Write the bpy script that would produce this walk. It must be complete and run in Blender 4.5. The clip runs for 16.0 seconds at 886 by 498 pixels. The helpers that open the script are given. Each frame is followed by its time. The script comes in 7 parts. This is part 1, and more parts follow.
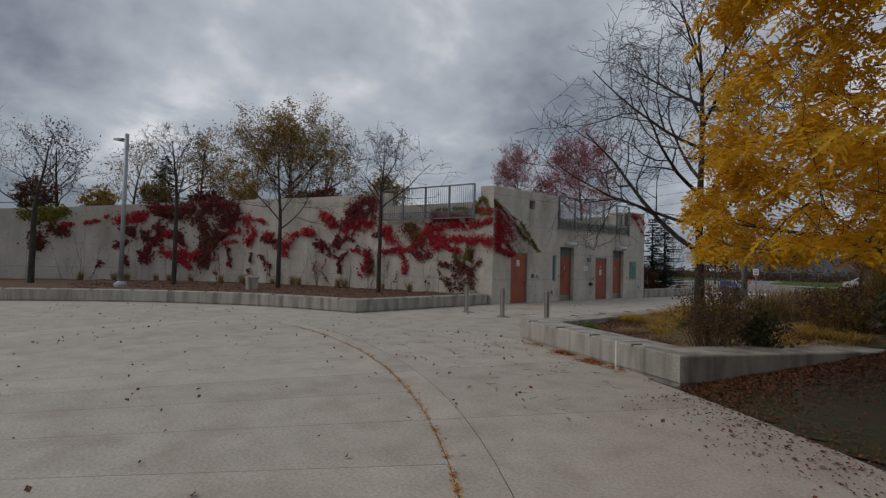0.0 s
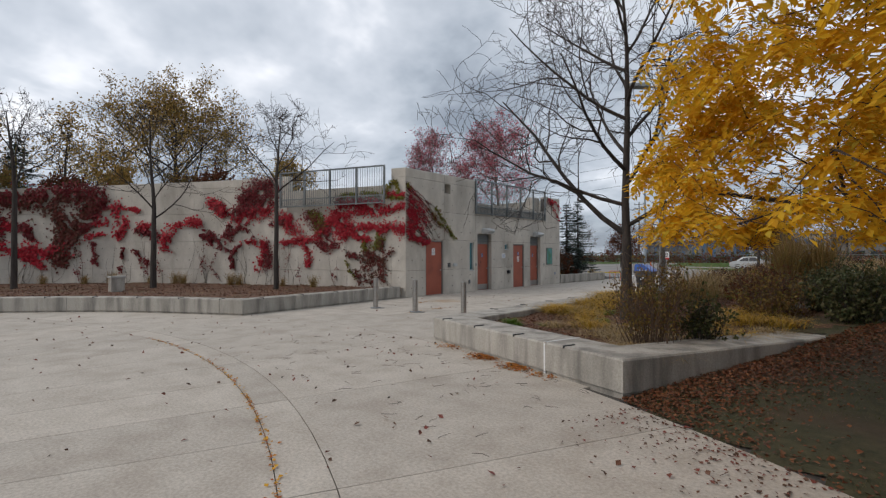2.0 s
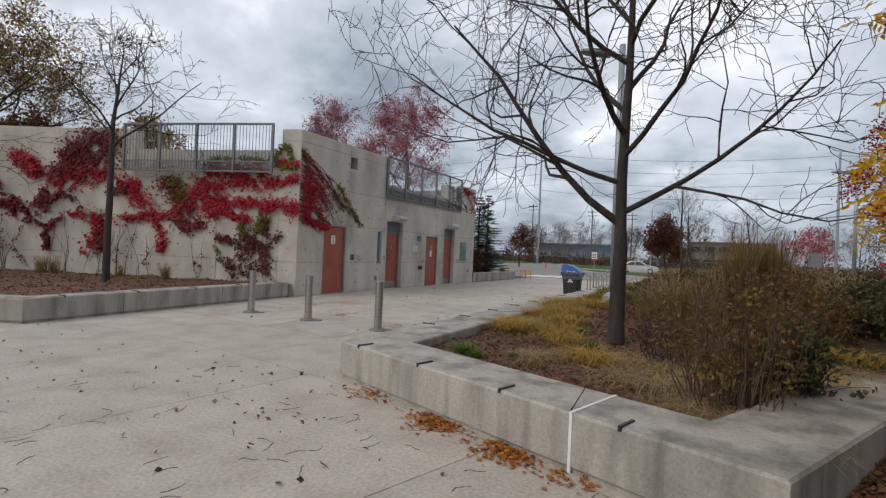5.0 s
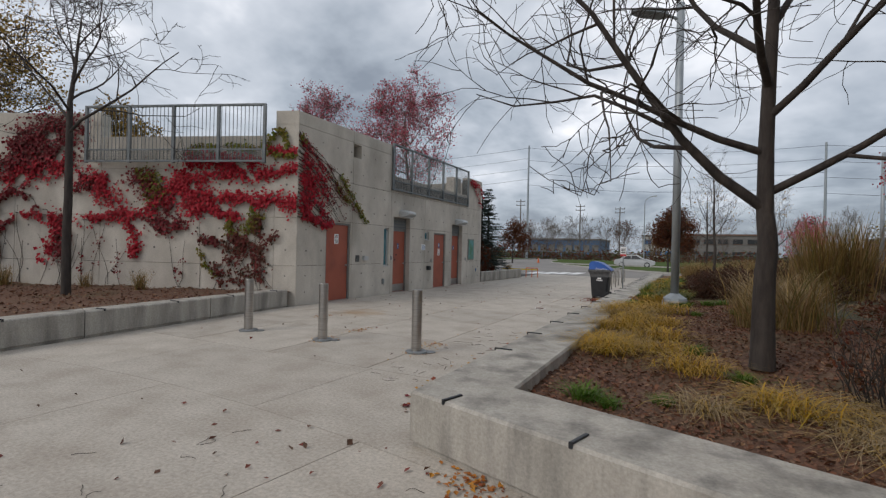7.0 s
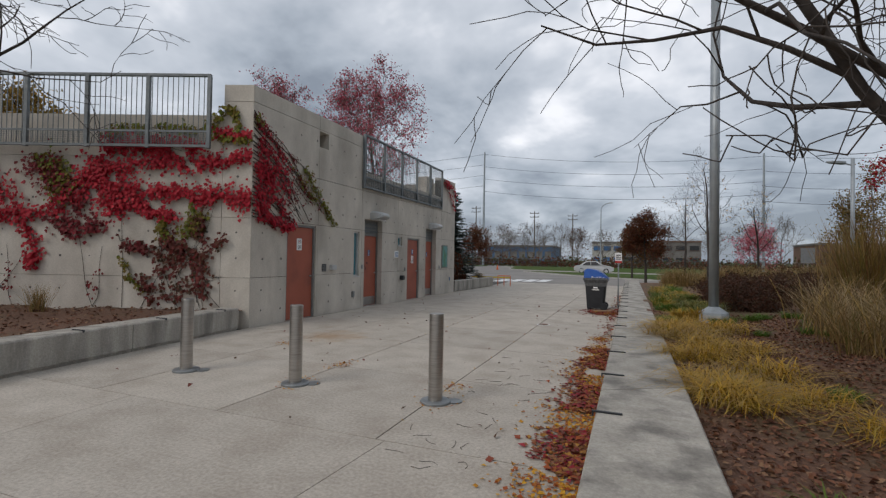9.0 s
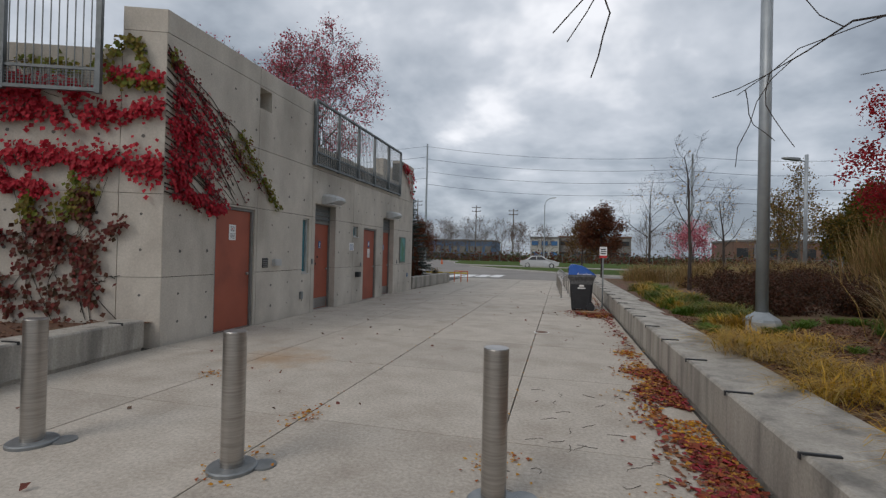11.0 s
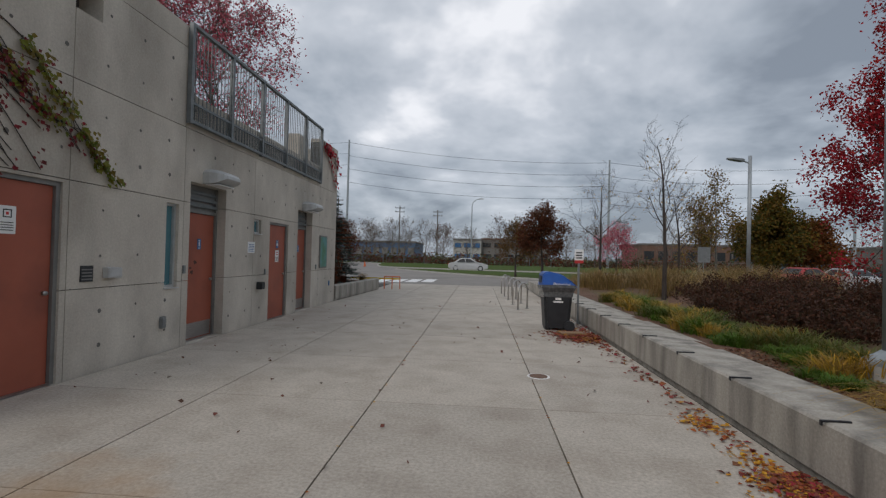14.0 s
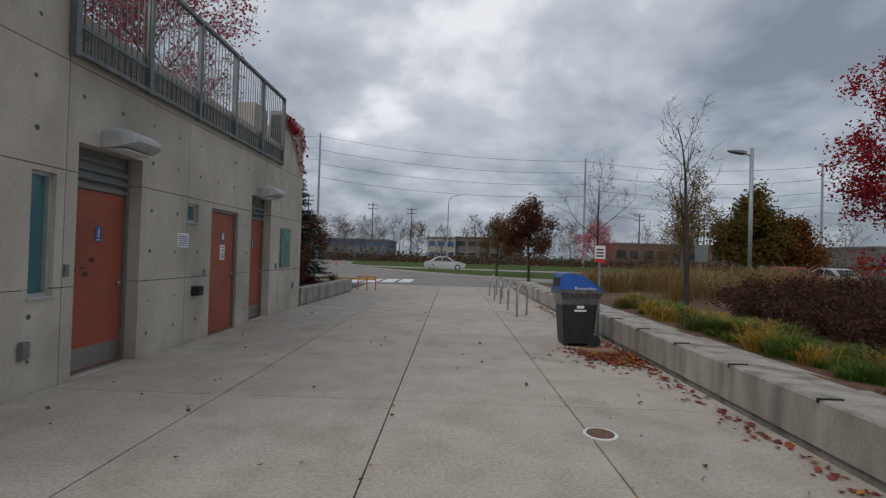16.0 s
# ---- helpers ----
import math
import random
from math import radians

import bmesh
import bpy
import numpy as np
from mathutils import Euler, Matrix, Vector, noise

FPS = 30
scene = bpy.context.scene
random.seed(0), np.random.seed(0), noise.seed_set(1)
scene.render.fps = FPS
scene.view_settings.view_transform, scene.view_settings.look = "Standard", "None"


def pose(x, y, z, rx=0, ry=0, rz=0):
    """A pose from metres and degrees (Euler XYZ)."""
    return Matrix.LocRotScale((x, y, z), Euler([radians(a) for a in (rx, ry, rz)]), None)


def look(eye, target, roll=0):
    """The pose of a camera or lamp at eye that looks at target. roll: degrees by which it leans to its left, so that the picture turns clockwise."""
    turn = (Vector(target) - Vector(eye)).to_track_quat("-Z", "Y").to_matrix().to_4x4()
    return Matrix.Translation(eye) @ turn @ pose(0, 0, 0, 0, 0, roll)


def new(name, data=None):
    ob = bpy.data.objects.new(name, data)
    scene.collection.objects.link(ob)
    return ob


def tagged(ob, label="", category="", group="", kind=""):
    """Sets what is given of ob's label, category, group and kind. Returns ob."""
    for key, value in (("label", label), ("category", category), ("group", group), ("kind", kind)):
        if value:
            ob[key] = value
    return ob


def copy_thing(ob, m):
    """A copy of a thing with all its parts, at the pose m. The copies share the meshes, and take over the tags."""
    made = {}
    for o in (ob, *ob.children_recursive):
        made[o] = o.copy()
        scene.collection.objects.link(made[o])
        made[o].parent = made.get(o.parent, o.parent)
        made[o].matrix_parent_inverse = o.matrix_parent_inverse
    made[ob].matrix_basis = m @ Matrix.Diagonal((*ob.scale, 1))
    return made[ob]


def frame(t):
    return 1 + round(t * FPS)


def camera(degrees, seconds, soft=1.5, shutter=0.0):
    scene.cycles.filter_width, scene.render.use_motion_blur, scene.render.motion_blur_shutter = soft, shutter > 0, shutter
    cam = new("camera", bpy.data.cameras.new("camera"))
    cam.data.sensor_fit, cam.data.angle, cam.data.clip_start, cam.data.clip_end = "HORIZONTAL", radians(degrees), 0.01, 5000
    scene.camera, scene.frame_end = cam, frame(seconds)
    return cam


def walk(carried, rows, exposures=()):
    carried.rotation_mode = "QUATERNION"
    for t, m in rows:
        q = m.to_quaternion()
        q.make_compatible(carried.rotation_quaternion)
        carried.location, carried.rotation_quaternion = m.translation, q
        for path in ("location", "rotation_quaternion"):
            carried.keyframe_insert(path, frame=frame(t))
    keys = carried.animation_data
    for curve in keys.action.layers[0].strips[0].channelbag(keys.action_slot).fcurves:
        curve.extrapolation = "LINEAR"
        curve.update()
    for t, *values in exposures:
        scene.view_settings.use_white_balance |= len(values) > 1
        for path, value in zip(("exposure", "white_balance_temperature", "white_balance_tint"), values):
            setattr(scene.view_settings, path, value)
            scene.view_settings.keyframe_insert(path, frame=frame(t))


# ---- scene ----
cam = camera(86.3, 16.0, soft=1.3)
PATH = [
    (0, (14.344, -13.871, 1.634), (12.769, -12.64, 1.698), 1.4),
    (0.5, (14.13, -13.642, 1.614), (12.566, -12.397, 1.658), 1.3),
    (1, (13.848, -13.261, 1.6), (12.312, -11.981, 1.628), 0.9),
    (1.5, (13.531, -12.881, 1.566), (12.071, -11.516, 1.593), 0.3),
    (2, (13.265, -12.463, 1.62), (11.92, -10.983, 1.646), -0.1),
    (2.5, (12.869, -12.008, 1.607), (11.666, -10.41, 1.634), 0.1),
    (3, (12.463, -11.613, 1.591), (11.396, -9.921, 1.622), 0.5),
    (3.5, (12.093, -11.25, 1.622), (11.086, -9.522, 1.655), 1.4),
    (4, (11.674, -10.962, 1.621), (10.717, -9.206, 1.657), 2.4),
    (4.5, (11.221, -10.557, 1.569), (10.255, -8.806, 1.583), 2.1),
    (5, (10.76, -10.144, 1.533), (9.774, -8.403, 1.543), 2.5),
    (5.2, (10.554, -9.994, 1.544), (9.566, -8.256, 1.544), 2.6),
    (7.3, (8.629, -8.805, 1.527), (7.732, -7.017, 1.525), 0.9),
    (7.5, (8.441, -8.656, 1.527), (7.582, -6.85, 1.515), 1.2),
    (8, (8.047, -8.285, 1.532), (7.246, -6.453, 1.544), 1.4),
    (10.3, (6.201, -6.395, 1.474), (5.602, -4.487, 1.502), 1.4),
    (10.5, (6.059, -6.183, 1.483), (5.493, -4.265, 1.506), 1.5),
    (11, (5.729, -5.777, 1.477), (5.244, -3.836, 1.493), 1.3),
    (11.5, (5.478, -5.284, 1.473), (5.092, -3.322, 1.491), 1.3),
    (12, (5.247, -4.797, 1.474), (4.902, -2.827, 1.491), 1.3),
    (12.5, (5.008, -4.303, 1.458), (4.704, -2.326, 1.48), 1.4),
    (13, (4.859, -3.746, 1.48), (4.637, -1.758, 1.501), 1.4),
    (13.5, (4.726, -3.237, 1.51), (4.532, -1.246, 1.535), 1.4),
    (14, (4.611, -2.71, 1.51), (4.455, -0.716, 1.541), 1.5),
    (14.5, (4.416, -2.187, 1.52), (4.275, -0.192, 1.549), 1.6),
    (15, (4.315, -1.673, 1.507), (4.194, 0.323, 1.54), 1.5),
    (15.5, (4.186, -1.146, 1.497), (4.108, 0.852, 1.53), 1.6),
    (16, (4.1, -0.597, 1.474), (4.06, 1.402, 1.502), 1.7),
]
walk(cam, [(t, look(eye, target, roll)) for t, eye, target, roll in PATH],
     [(0, -0.36), (0.5, -0.1), (1.0, 0.15), (1.5, 0.27), (2.5, 0.44), (3.5, 0.5), (5.0, 0.4), (8.0, 0.22), (11.0, 0.14), (13.0, 0.12), (16.0, -0.06)])

# ---- world and light ----
world = bpy.data.worlds.new("overcast")
scene.world = world
world.use_nodes = True
wn, wl = world.node_tree.nodes, world.node_tree.links
wn.clear()


def wnode(kind, **kw):
    n = wn.new(kind)
    for k, v in kw.items():
        n.inputs[k].default_value = v
    return n


def wmath(op, a, b=None):
    n = wn.new("ShaderNodeMath")
    n.operation = op
    for i, v in enumerate((a, b)):
        if v is None:
            continue
        if isinstance(v, (int, float)):
            n.inputs[i].default_value = v
        else:
            wl.new(v, n.inputs[i])
    return n.outputs[0]


tc = wn.new("ShaderNodeTexCoord")
sep = wn.new("ShaderNodeSeparateXYZ")
wl.new(tc.outputs["Generated"], sep.inputs[0])
up = wmath("MAXIMUM", sep.outputs[2], 0.0)
den = wmath("ADD", up, 0.30)
cmb = wn.new("ShaderNodeCombineXYZ")
wl.new(wmath("DIVIDE", sep.outputs[0], den), cmb.inputs[0])
wl.new(wmath("DIVIDE", sep.outputs[1], den), cmb.inputs[1])
big = wnode("ShaderNodeTexNoise", Scale=1.15, Detail=6.0, Roughness=0.55, Distortion=0.3)
wl.new(cmb.outputs[0], big.inputs["Vector"])
fine = wnode("ShaderNodeTexNoise", Scale=3.2, Detail=4.0, Roughness=0.5, Distortion=0.1)
wl.new(cmb.outputs[0], fine.inputs["Vector"])
dens = wmath("ADD", wmath("MULTIPLY", big.outputs[0], 0.70), wmath("MULTIPLY", fine.outputs[0], 0.30))
ramp = wn.new("ShaderNodeValToRGB")
er = ramp.color_ramp
er.elements[0].position, er.elements[0].color = 0.385, (0.234, 0.269, 0.322, 1)
er.elements[1].position, er.elements[1].color = 0.63, (0.885, 0.897, 0.94, 1)
e = er.elements.new(0.46)
e.color = (0.374, 0.418, 0.48, 1)
e = er.elements.new(0.555)
e.color = (0.566, 0.603, 0.665, 1)
# the cloud is thinner ahead, where the hidden sun's glow comes through
glow = wn.new("ShaderNodeVectorMath")
glow.operation = "DOT_PRODUCT"
wl.new(tc.outputs["Generated"], glow.inputs[0])
glow.inputs[1].default_value = Vector((0.02, 0.90, 0.42)).normalized()
gl2 = wmath("MULTIPLY", wmath("MAXIMUM", wmath("SUBTRACT", glow.outputs["Value"], 0.88), 0.0), 0.5)
# heavier, darker cloud low over the horizon
low = wmath("MULTIPLY", wmath("MAXIMUM", wmath("SUBTRACT", 0.24, up), 0.0), 0.52)
wl.new(wmath("SUBTRACT", wmath("ADD", dens, gl2), low), ramp.inputs[0])
sky = wn.new("ShaderNodeTexSky")
sky.sky_type, sky.sun_disc = "NISHITA", False
sky.sun_elevation, sky.sun_rotation = radians(38), radians(210)
skydim = wn.new("ShaderNodeMixRGB")
skydim.blend_type = "MULTIPLY"
skydim.inputs[0].default_value = 1.0
skydim.inputs[2].default_value = (0.09, 0.09, 0.09, 1)
wl.new(sky.outputs[0], skydim.inputs[1])
mixs = wn.new("ShaderNodeMixRGB")
mixs.inputs[0].default_value = 0.93
wl.new(skydim.outputs[0], mixs.inputs[1])
wl.new(ramp.outputs[0], mixs.inputs[2])
bg = wnode("ShaderNodeBackground", Strength=1.0)
wl.new(mixs.outputs[0], bg.inputs[0])
wo = wn.new("ShaderNodeOutputWorld")
wl.new(bg.outputs[0], wo.inputs[0])

sun = new("sun", bpy.data.lights.new("sun", "SUN"))
sun.data.energy, sun.data.angle, sun.data.color = 1.1, radians(30), (1.0, 0.92, 0.85)
sun.matrix_world = look((-8, -14, 13), (0, 0, 0))

# ---- materials ----


def mat(name, lo, hi, scale=3.0, rough=0.8, metal=0.0, bump=0.0, bscale=60.0, stain=None, sscale=0.6, samt=0.5,
        stretch=(1, 1, 1), rand=0.0, transl=0.0, spec=0.5, grain=0.0, gscale=70.0):
    m = bpy.data.materials.new(name)
    m.use_nodes = True
    n, l = m.node_tree.nodes, m.node_tree.links
    p = n["Principled BSDF"]
    p.inputs["Roughness"].default_value, p.inputs["Metallic"].default_value = rough, metal
    p.inputs["Specular IOR Level"].default_value = spec
    co = n.new("ShaderNodeTexCoord")
    mp = n.new("ShaderNodeMapping")
    mp.inputs["Scale"].default_value = stretch
    geo = n.new("ShaderNodeNewGeometry")
    l.new(geo.outputs["Position"], mp.inputs[0])
    a = n.new("ShaderNodeTexNoise")
    a.inputs["Scale"].default_value, a.inputs["Detail"].default_value, a.inputs["Roughness"].default_value = scale, 8, 0.62
    l.new(mp.outputs[0], a.inputs["Vector"])
    r = n.new("ShaderNodeValToRGB")
    r.color_ramp.elements[0].position, r.color_ramp.elements[0].color = 0.3, (*lo, 1)
    r.color_ramp.elements[1].position, r.color_ramp.elements[1].color = 0.7, (*hi, 1)
    l.new(a.outputs[0], r.inputs[0])
    col = r.outputs[0]
    if stain:
        s = n.new("ShaderNodeTexNoise")
        s.inputs["Scale"].default_value, s.inputs["Detail"].default_value = sscale, 5
        l.new(mp.outputs[0], s.inputs["Vector"])
        sr = n.new("ShaderNodeValToRGB")
        sr.color_ramp.elements[0].position, sr.color_ramp.elements[1].position = 0.48, 0.68
        sr.color_ramp.elements[1].color = (samt, samt, samt, 1)
        l.new(s.outputs[0], sr.inputs[0])
        mx = n.new("ShaderNodeMixRGB")
        mx.inputs[2].default_value = (*stain, 1)
        l.new(sr.outputs[0], mx.inputs[0])
        l.new(col, mx.inputs[1])
        col = mx.outputs[0]
    if grain:
        gn = n.new("ShaderNodeTexNoise")
        gn.inputs["Scale"].default_value, gn.inputs["Detail"].default_value, gn.inputs["Roughness"].default_value = gscale, 5, 0.7
        l.new(geo.outputs["Position"], gn.inputs["Vector"])
        gr = n.new("ShaderNodeMapRange")
        gr.inputs["From Min"].default_value, gr.inputs["From Max"].default_value = 0.3, 0.7
        gr.inputs["To Min"].default_value, gr.inputs["To Max"].default_value = 1 - grain, 1 + grain
        l.new(gn.outputs[0], gr.inputs[0])
        gh = n.new("ShaderNodeHueSaturation")
        l.new(gr.outputs[0], gh.inputs["Value"])
        l.new(col, gh.inputs["Color"])
        col = gh.outputs[0]
    if rand:
        oi = n.new("ShaderNodeObjectInfo")
        isl = n.new("ShaderNodeNewGeometry")
        add = n.new("ShaderNodeMath")
        add.operation = "ADD"
        l.new(oi.outputs["Random"], add.inputs[0])
        l.new(isl.outputs["Random Per Island"], add.inputs[1])
        fr = n.new("ShaderNodeMath")
        fr.operation = "FRACT"
        l.new(add.outputs[0], fr.inputs[0])
        mr = n.new("ShaderNodeMapRange")
        mr.inputs["To Min"].default_value, mr.inputs["To Max"].default_value = 1 - rand, 1 + rand
        l.new(fr.outputs[0], mr.inputs[0])
        hs = n.new("ShaderNodeHueSaturation")
        l.new(mr.outputs[0], hs.inputs["Value"])
        l.new(col, hs.inputs["Color"])
        col = hs.outputs[0]
    l.new(col, p.inputs["Base Color"])
    if transl:
        p.inputs["Subsurface Weight"].default_value = 0
        tr = n.new("ShaderNodeBsdfTranslucent")
        l.new(col, tr.inputs[0])
        ms = n.new("ShaderNodeMixShader")
        ms.inputs[0].default_value = transl
        l.new(p.outputs[0], ms.inputs[1])
        l.new(tr.outputs[0], ms.inputs[2])
        l.new(ms.outputs[0], n["Material Output"].inputs[0])
    if bump:
        b = n.new("ShaderNodeTexNoise")
        b.inputs["Scale"].default_value, b.inputs["Detail"].default_value = bscale, 4
        l.new(mp.outputs[0], b.inputs["Vector"])
        bp = n.new("ShaderNodeBump")
        bp.inputs["Strength"].default_value, bp.inputs["Distance"].default_value = bump, 0.01
        l.new(b.outputs[0], bp.inputs["Height"])
        l.new(bp.outputs[0], p.inputs["Normal"])
    return m


def leafmat(name, cols, transl=0.35):
    """Leaves whose colour varies leaf by leaf between the given colours."""
    m = bpy.data.materials.new(name)
    m.use_nodes = True
    n, l = m.node_tree.nodes, m.node_tree.links
    p = n["Principled BSDF"]
    p.inputs["Roughness"].default_value, p.inputs["Specular IOR Level"].default_value = 0.6, 0.25
    g = n.new("ShaderNodeNewGeometry")
    r = n.new("ShaderNodeValToRGB")
    el = r.color_ramp.elements
    while len(el) < len(cols):
        el.new(0.5)
    for i, c in enumerate(cols):
        el[i].position, el[i].color = i / max(1, len(cols) - 1), (*c, 1)
    l.new(g.outputs["Random Per Island"], r.inputs[0])
    l.new(r.outputs[0], p.inputs["Base Color"])
    tr = n.new("ShaderNodeBsdfTranslucent")
    l.new(r.outputs[0], tr.inputs[0])
    ms = n.new("ShaderNodeMixShader")
    ms.inputs[0].default_value = transl
    l.new(p.outputs[0], ms.inputs[1])
    l.new(tr.outputs[0], ms.inputs[2])
    l.new(ms.outputs[0], n["Material Output"].inputs[0])
    return m


def glassmat(name, col, rough=0.05):
    m = mat(name, col, tuple(c * 1.15 for c in col), 1.5, rough, spec=0.8)
    return m


M_CONC = mat("concrete_wall", (0.42, 0.381, 0.328), (0.595, 0.55, 0.48), 1.6, 0.88, grain=0.12, gscale=35, bump=0.25, bscale=45, stain=(0.25, 0.225, 0.19), sscale=0.7, samt=0.55, stretch=(1, 1, 0.55), rand=0.04)
M_CONC2 = mat("concrete_planter", (0.27, 0.25, 0.215), (0.44, 0.41, 0.36), 3.5, 0.85, grain=0.2, gscale=45, bump=0.25, bscale=70, stain=(0.12, 0.112, 0.10), sscale=3.4, samt=0.75, stretch=(1, 1, 0.16), rand=0.05)
M_PAVE = mat("concrete_paving", (0.385, 0.343, 0.29), (0.475, 0.43, 0.37), 2.2, 0.82, bump=0.22, bscale=90, stain=(0.31, 0.265, 0.215), sscale=1.7, samt=0.55, rand=0.06, grain=0.26, gscale=34)
_n, _l = M_PAVE.node_tree.nodes, M_PAVE.node_tree.links
_p = _n["Principled BSDF"]
_src = _p.inputs["Base Color"].links[0].from_socket
_g = _n.new("ShaderNodeNewGeometry")
_d = _n.new("ShaderNodeVectorMath")
_d.operation = "DISTANCE"
_d.inputs[1].default_value = (2.1, -0.05, 0)
_l.new(_g.outputs["Position"], _d.inputs[0])
_w = _n.new("ShaderNodeTexNoise")
_w.inputs["Scale"].default_value, _w.inputs["Detail"].default_value = 2.5, 6
_l.new(_g.outputs["Position"], _w.inputs["Vector"])
_a = _n.new("ShaderNodeMath")
_a.operation = "MULTIPLY_ADD"
_l.new(_w.outputs[0], _a.inputs[0])
_a.inputs[1].default_value = 1.6
_l.new(_d.outputs["Value"], _a.inputs[2])
_r = _n.new("ShaderNodeMapRange")
_r.inputs["From Min"].default_value, _r.inputs["From Max"].default_value = 0.85, 1.6
_r.inputs["To Min"].default_value, _r.inputs["To Max"].default_value = 0.55, 0.0
_l.new(_a.outputs[0], _r.inputs[0])
_m = _n.new("ShaderNodeMixRGB")
_m.inputs[2].default_value = (0.34, 0.19, 0.07, 1)
_l.new(_r.outputs[0], _m.inputs[0])
_l.new(_src, _m.inputs[1])
_l.new(_m.outputs[0], _p.inputs["Base Color"])
M_JOINT = mat("joint_dark", (0.05, 0.045, 0.04), (0.10, 0.09, 0.08), 8, 0.95)
M_TIE = mat("tie_hole", (0.09, 0.085, 0.08), (0.16, 0.15, 0.14), 8, 0.95)
M_DOOR = mat("door_paint", (0.30, 0.075, 0.042), (0.35, 0.092, 0.052), 1.2, 0.5, stain=(0.20, 0.055, 0.035), sscale=1.6, samt=0.6, bump=0.05, bscale=25)
M_KICK = mat("brushed_steel", (0.30, 0.29, 0.28), (0.42, 0.41, 0.40), 6, 0.38, metal=0.9, stretch=(1, 1, 14))
M_BOLL = mat("stainless", (0.38, 0.36, 0.34), (0.52, 0.50, 0.48), 5, 0.32, metal=1.0, stretch=(1, 1, 20), stain=(0.25, 0.24, 0.22), sscale=4, samt=0.4)
M_GALV = mat("galvanised", (0.20, 0.215, 0.22), (0.30, 0.315, 0.32), 9, 0.5, metal=0.6, rand=0.05)
M_FENCE = mat("fence_steel", (0.13, 0.145, 0.15), (0.21, 0.225, 0.23), 7, 0.55, metal=0.5)
M_FRAME = mat("frame_grey", (0.17, 0.17, 0.165), (0.24, 0.24, 0.23), 5, 0.5, metal=0.3)
M_GLASS = glassmat("teal_glass", (0.06, 0.17, 0.20), 0.12)
M_POLE = mat("pole_grey", (0.27, 0.30, 0.32), (0.36, 0.39, 0.41), 4, 0.5, metal=0.4)
M_LAMP = mat("lamp_housing", (0.42, 0.43, 0.43), (0.55, 0.56, 0.56), 6, 0.4, metal=0.3)
M_WHITE = mat("white_paint", (0.68, 0.68, 0.67), (0.78, 0.78, 0.77), 6, 0.6)
M_BLUE = mat("blue_plastic", (0.012, 0.075, 0.32), (0.02, 0.10, 0.40), 5, 0.4)
M_BLACK = mat("black_plastic", (0.012, 0.013, 0.016), (0.026, 0.028, 0.032), 5, 0.5)
M_BAG = mat("clear_bag", (0.05, 0.052, 0.055), (0.13, 0.135, 0.14), 18, 0.25, bump=0.5, bscale=30)
M_RED = mat("red_sign", (0.45, 0.03, 0.03), (0.52, 0.04, 0.04), 6, 0.6)
M_SIGNBLUE = mat("sign_blue", (0.03, 0.12, 0.28), (0.04, 0.14, 0.32), 6, 0.6)
M_INK = mat("ink", (0.03, 0.03, 0.03), (0.05, 0.05, 0.05), 6, 0.8)
M_ASPH = mat("asphalt", (0.20, 0.185, 0.17), (0.265, 0.246, 0.226), 1.0, 0.9, bump=0.3, bscale=120, stain=(0.15, 0.14, 0.13), sscale=0.25, samt=0.6)
M_KERB = mat("kerb_concrete", (0.32, 0.31, 0.29), (0.44, 0.43, 0.40), 3, 0.85)
M_SOIL = mat("bark_mulch", (0.065, 0.032, 0.02), (0.19, 0.10, 0.06), 22, 0.95, bump=1.0, bscale=55, stain=(0.09, 0.08, 0.035), sscale=0.9, samt=0.5)
M_CHIP = leafmat("bark_chips", [(0.05, 0.02, 0.012), (0.15, 0.06, 0.032), (0.19, 0.09, 0.05), (0.09, 0.036, 0.02), (0.27, 0.16, 0.09)], 0.0)
M_LAWN = mat("worn_lawn", (0.03, 0.032, 0.012), (0.075, 0.066, 0.03), 9, 0.95, bump=0.8, bscale=70, stain=(0.075, 0.04, 0.024), sscale=0.7, samt=0.85)
M_GRASS = mat("far_lawn", (0.04, 0.075, 0.013), (0.075, 0.11, 0.026), 4, 0.95, bump=0.6, bscale=30, spec=0.1, stain=(0.09, 0.09, 0.03), sscale=0.15, samt=0.5)
M_BARK = mat("bark_grey", (0.024, 0.019, 0.017), (0.068, 0.055, 0.047), 12, 0.95, bump=0.9, bscale=40, stretch=(1, 1, 0.25))
M_TWIG = mat("twig_brown", (0.07, 0.045, 0.03), (0.14, 0.09, 0.06), 14, 0.95)
M_BARKL = mat("bark_light", (0.10, 0.09, 0.08), (0.19, 0.17, 0.15), 14, 0.95, bump=0.6, bscale=40, stretch=(1, 1, 0.25))
L_YEL = leafmat("yellow_leaves", [(0.60, 0.29, 0.012), (0.74, 0.43, 0.025), (0.78, 0.50, 0.04), (0.68, 0.36, 0.018), (0.58, 0.45, 0.05)], 0.55)
L_RED = leafmat("maple_leaves", [(0.32, 0.014, 0.022), (0.46, 0.026, 0.04), (0.24, 0.014, 0.02), (0.42, 0.05, 0.045)])
L_PINK = leafmat("sparse_red_leaves", [(0.46, 0.08, 0.12), (0.58, 0.15, 0.19), (0.36, 0.05, 0.09), (0.62, 0.24, 0.26)])
L_OLIVE = leafmat("olive_leaves", [(0.28, 0.17, 0.05), (0.42, 0.25, 0.065), (0.20, 0.16, 0.06), (0.48, 0.28, 0.07), (0.30, 0.23, 0.07)])
L_SEDGE = leafmat("sedge_blades", [(0.07, 0.11, 0.018), (0.13, 0.15, 0.03), (0.20, 0.16, 0.05), (0.09, 0.10, 0.025)], 0.3)
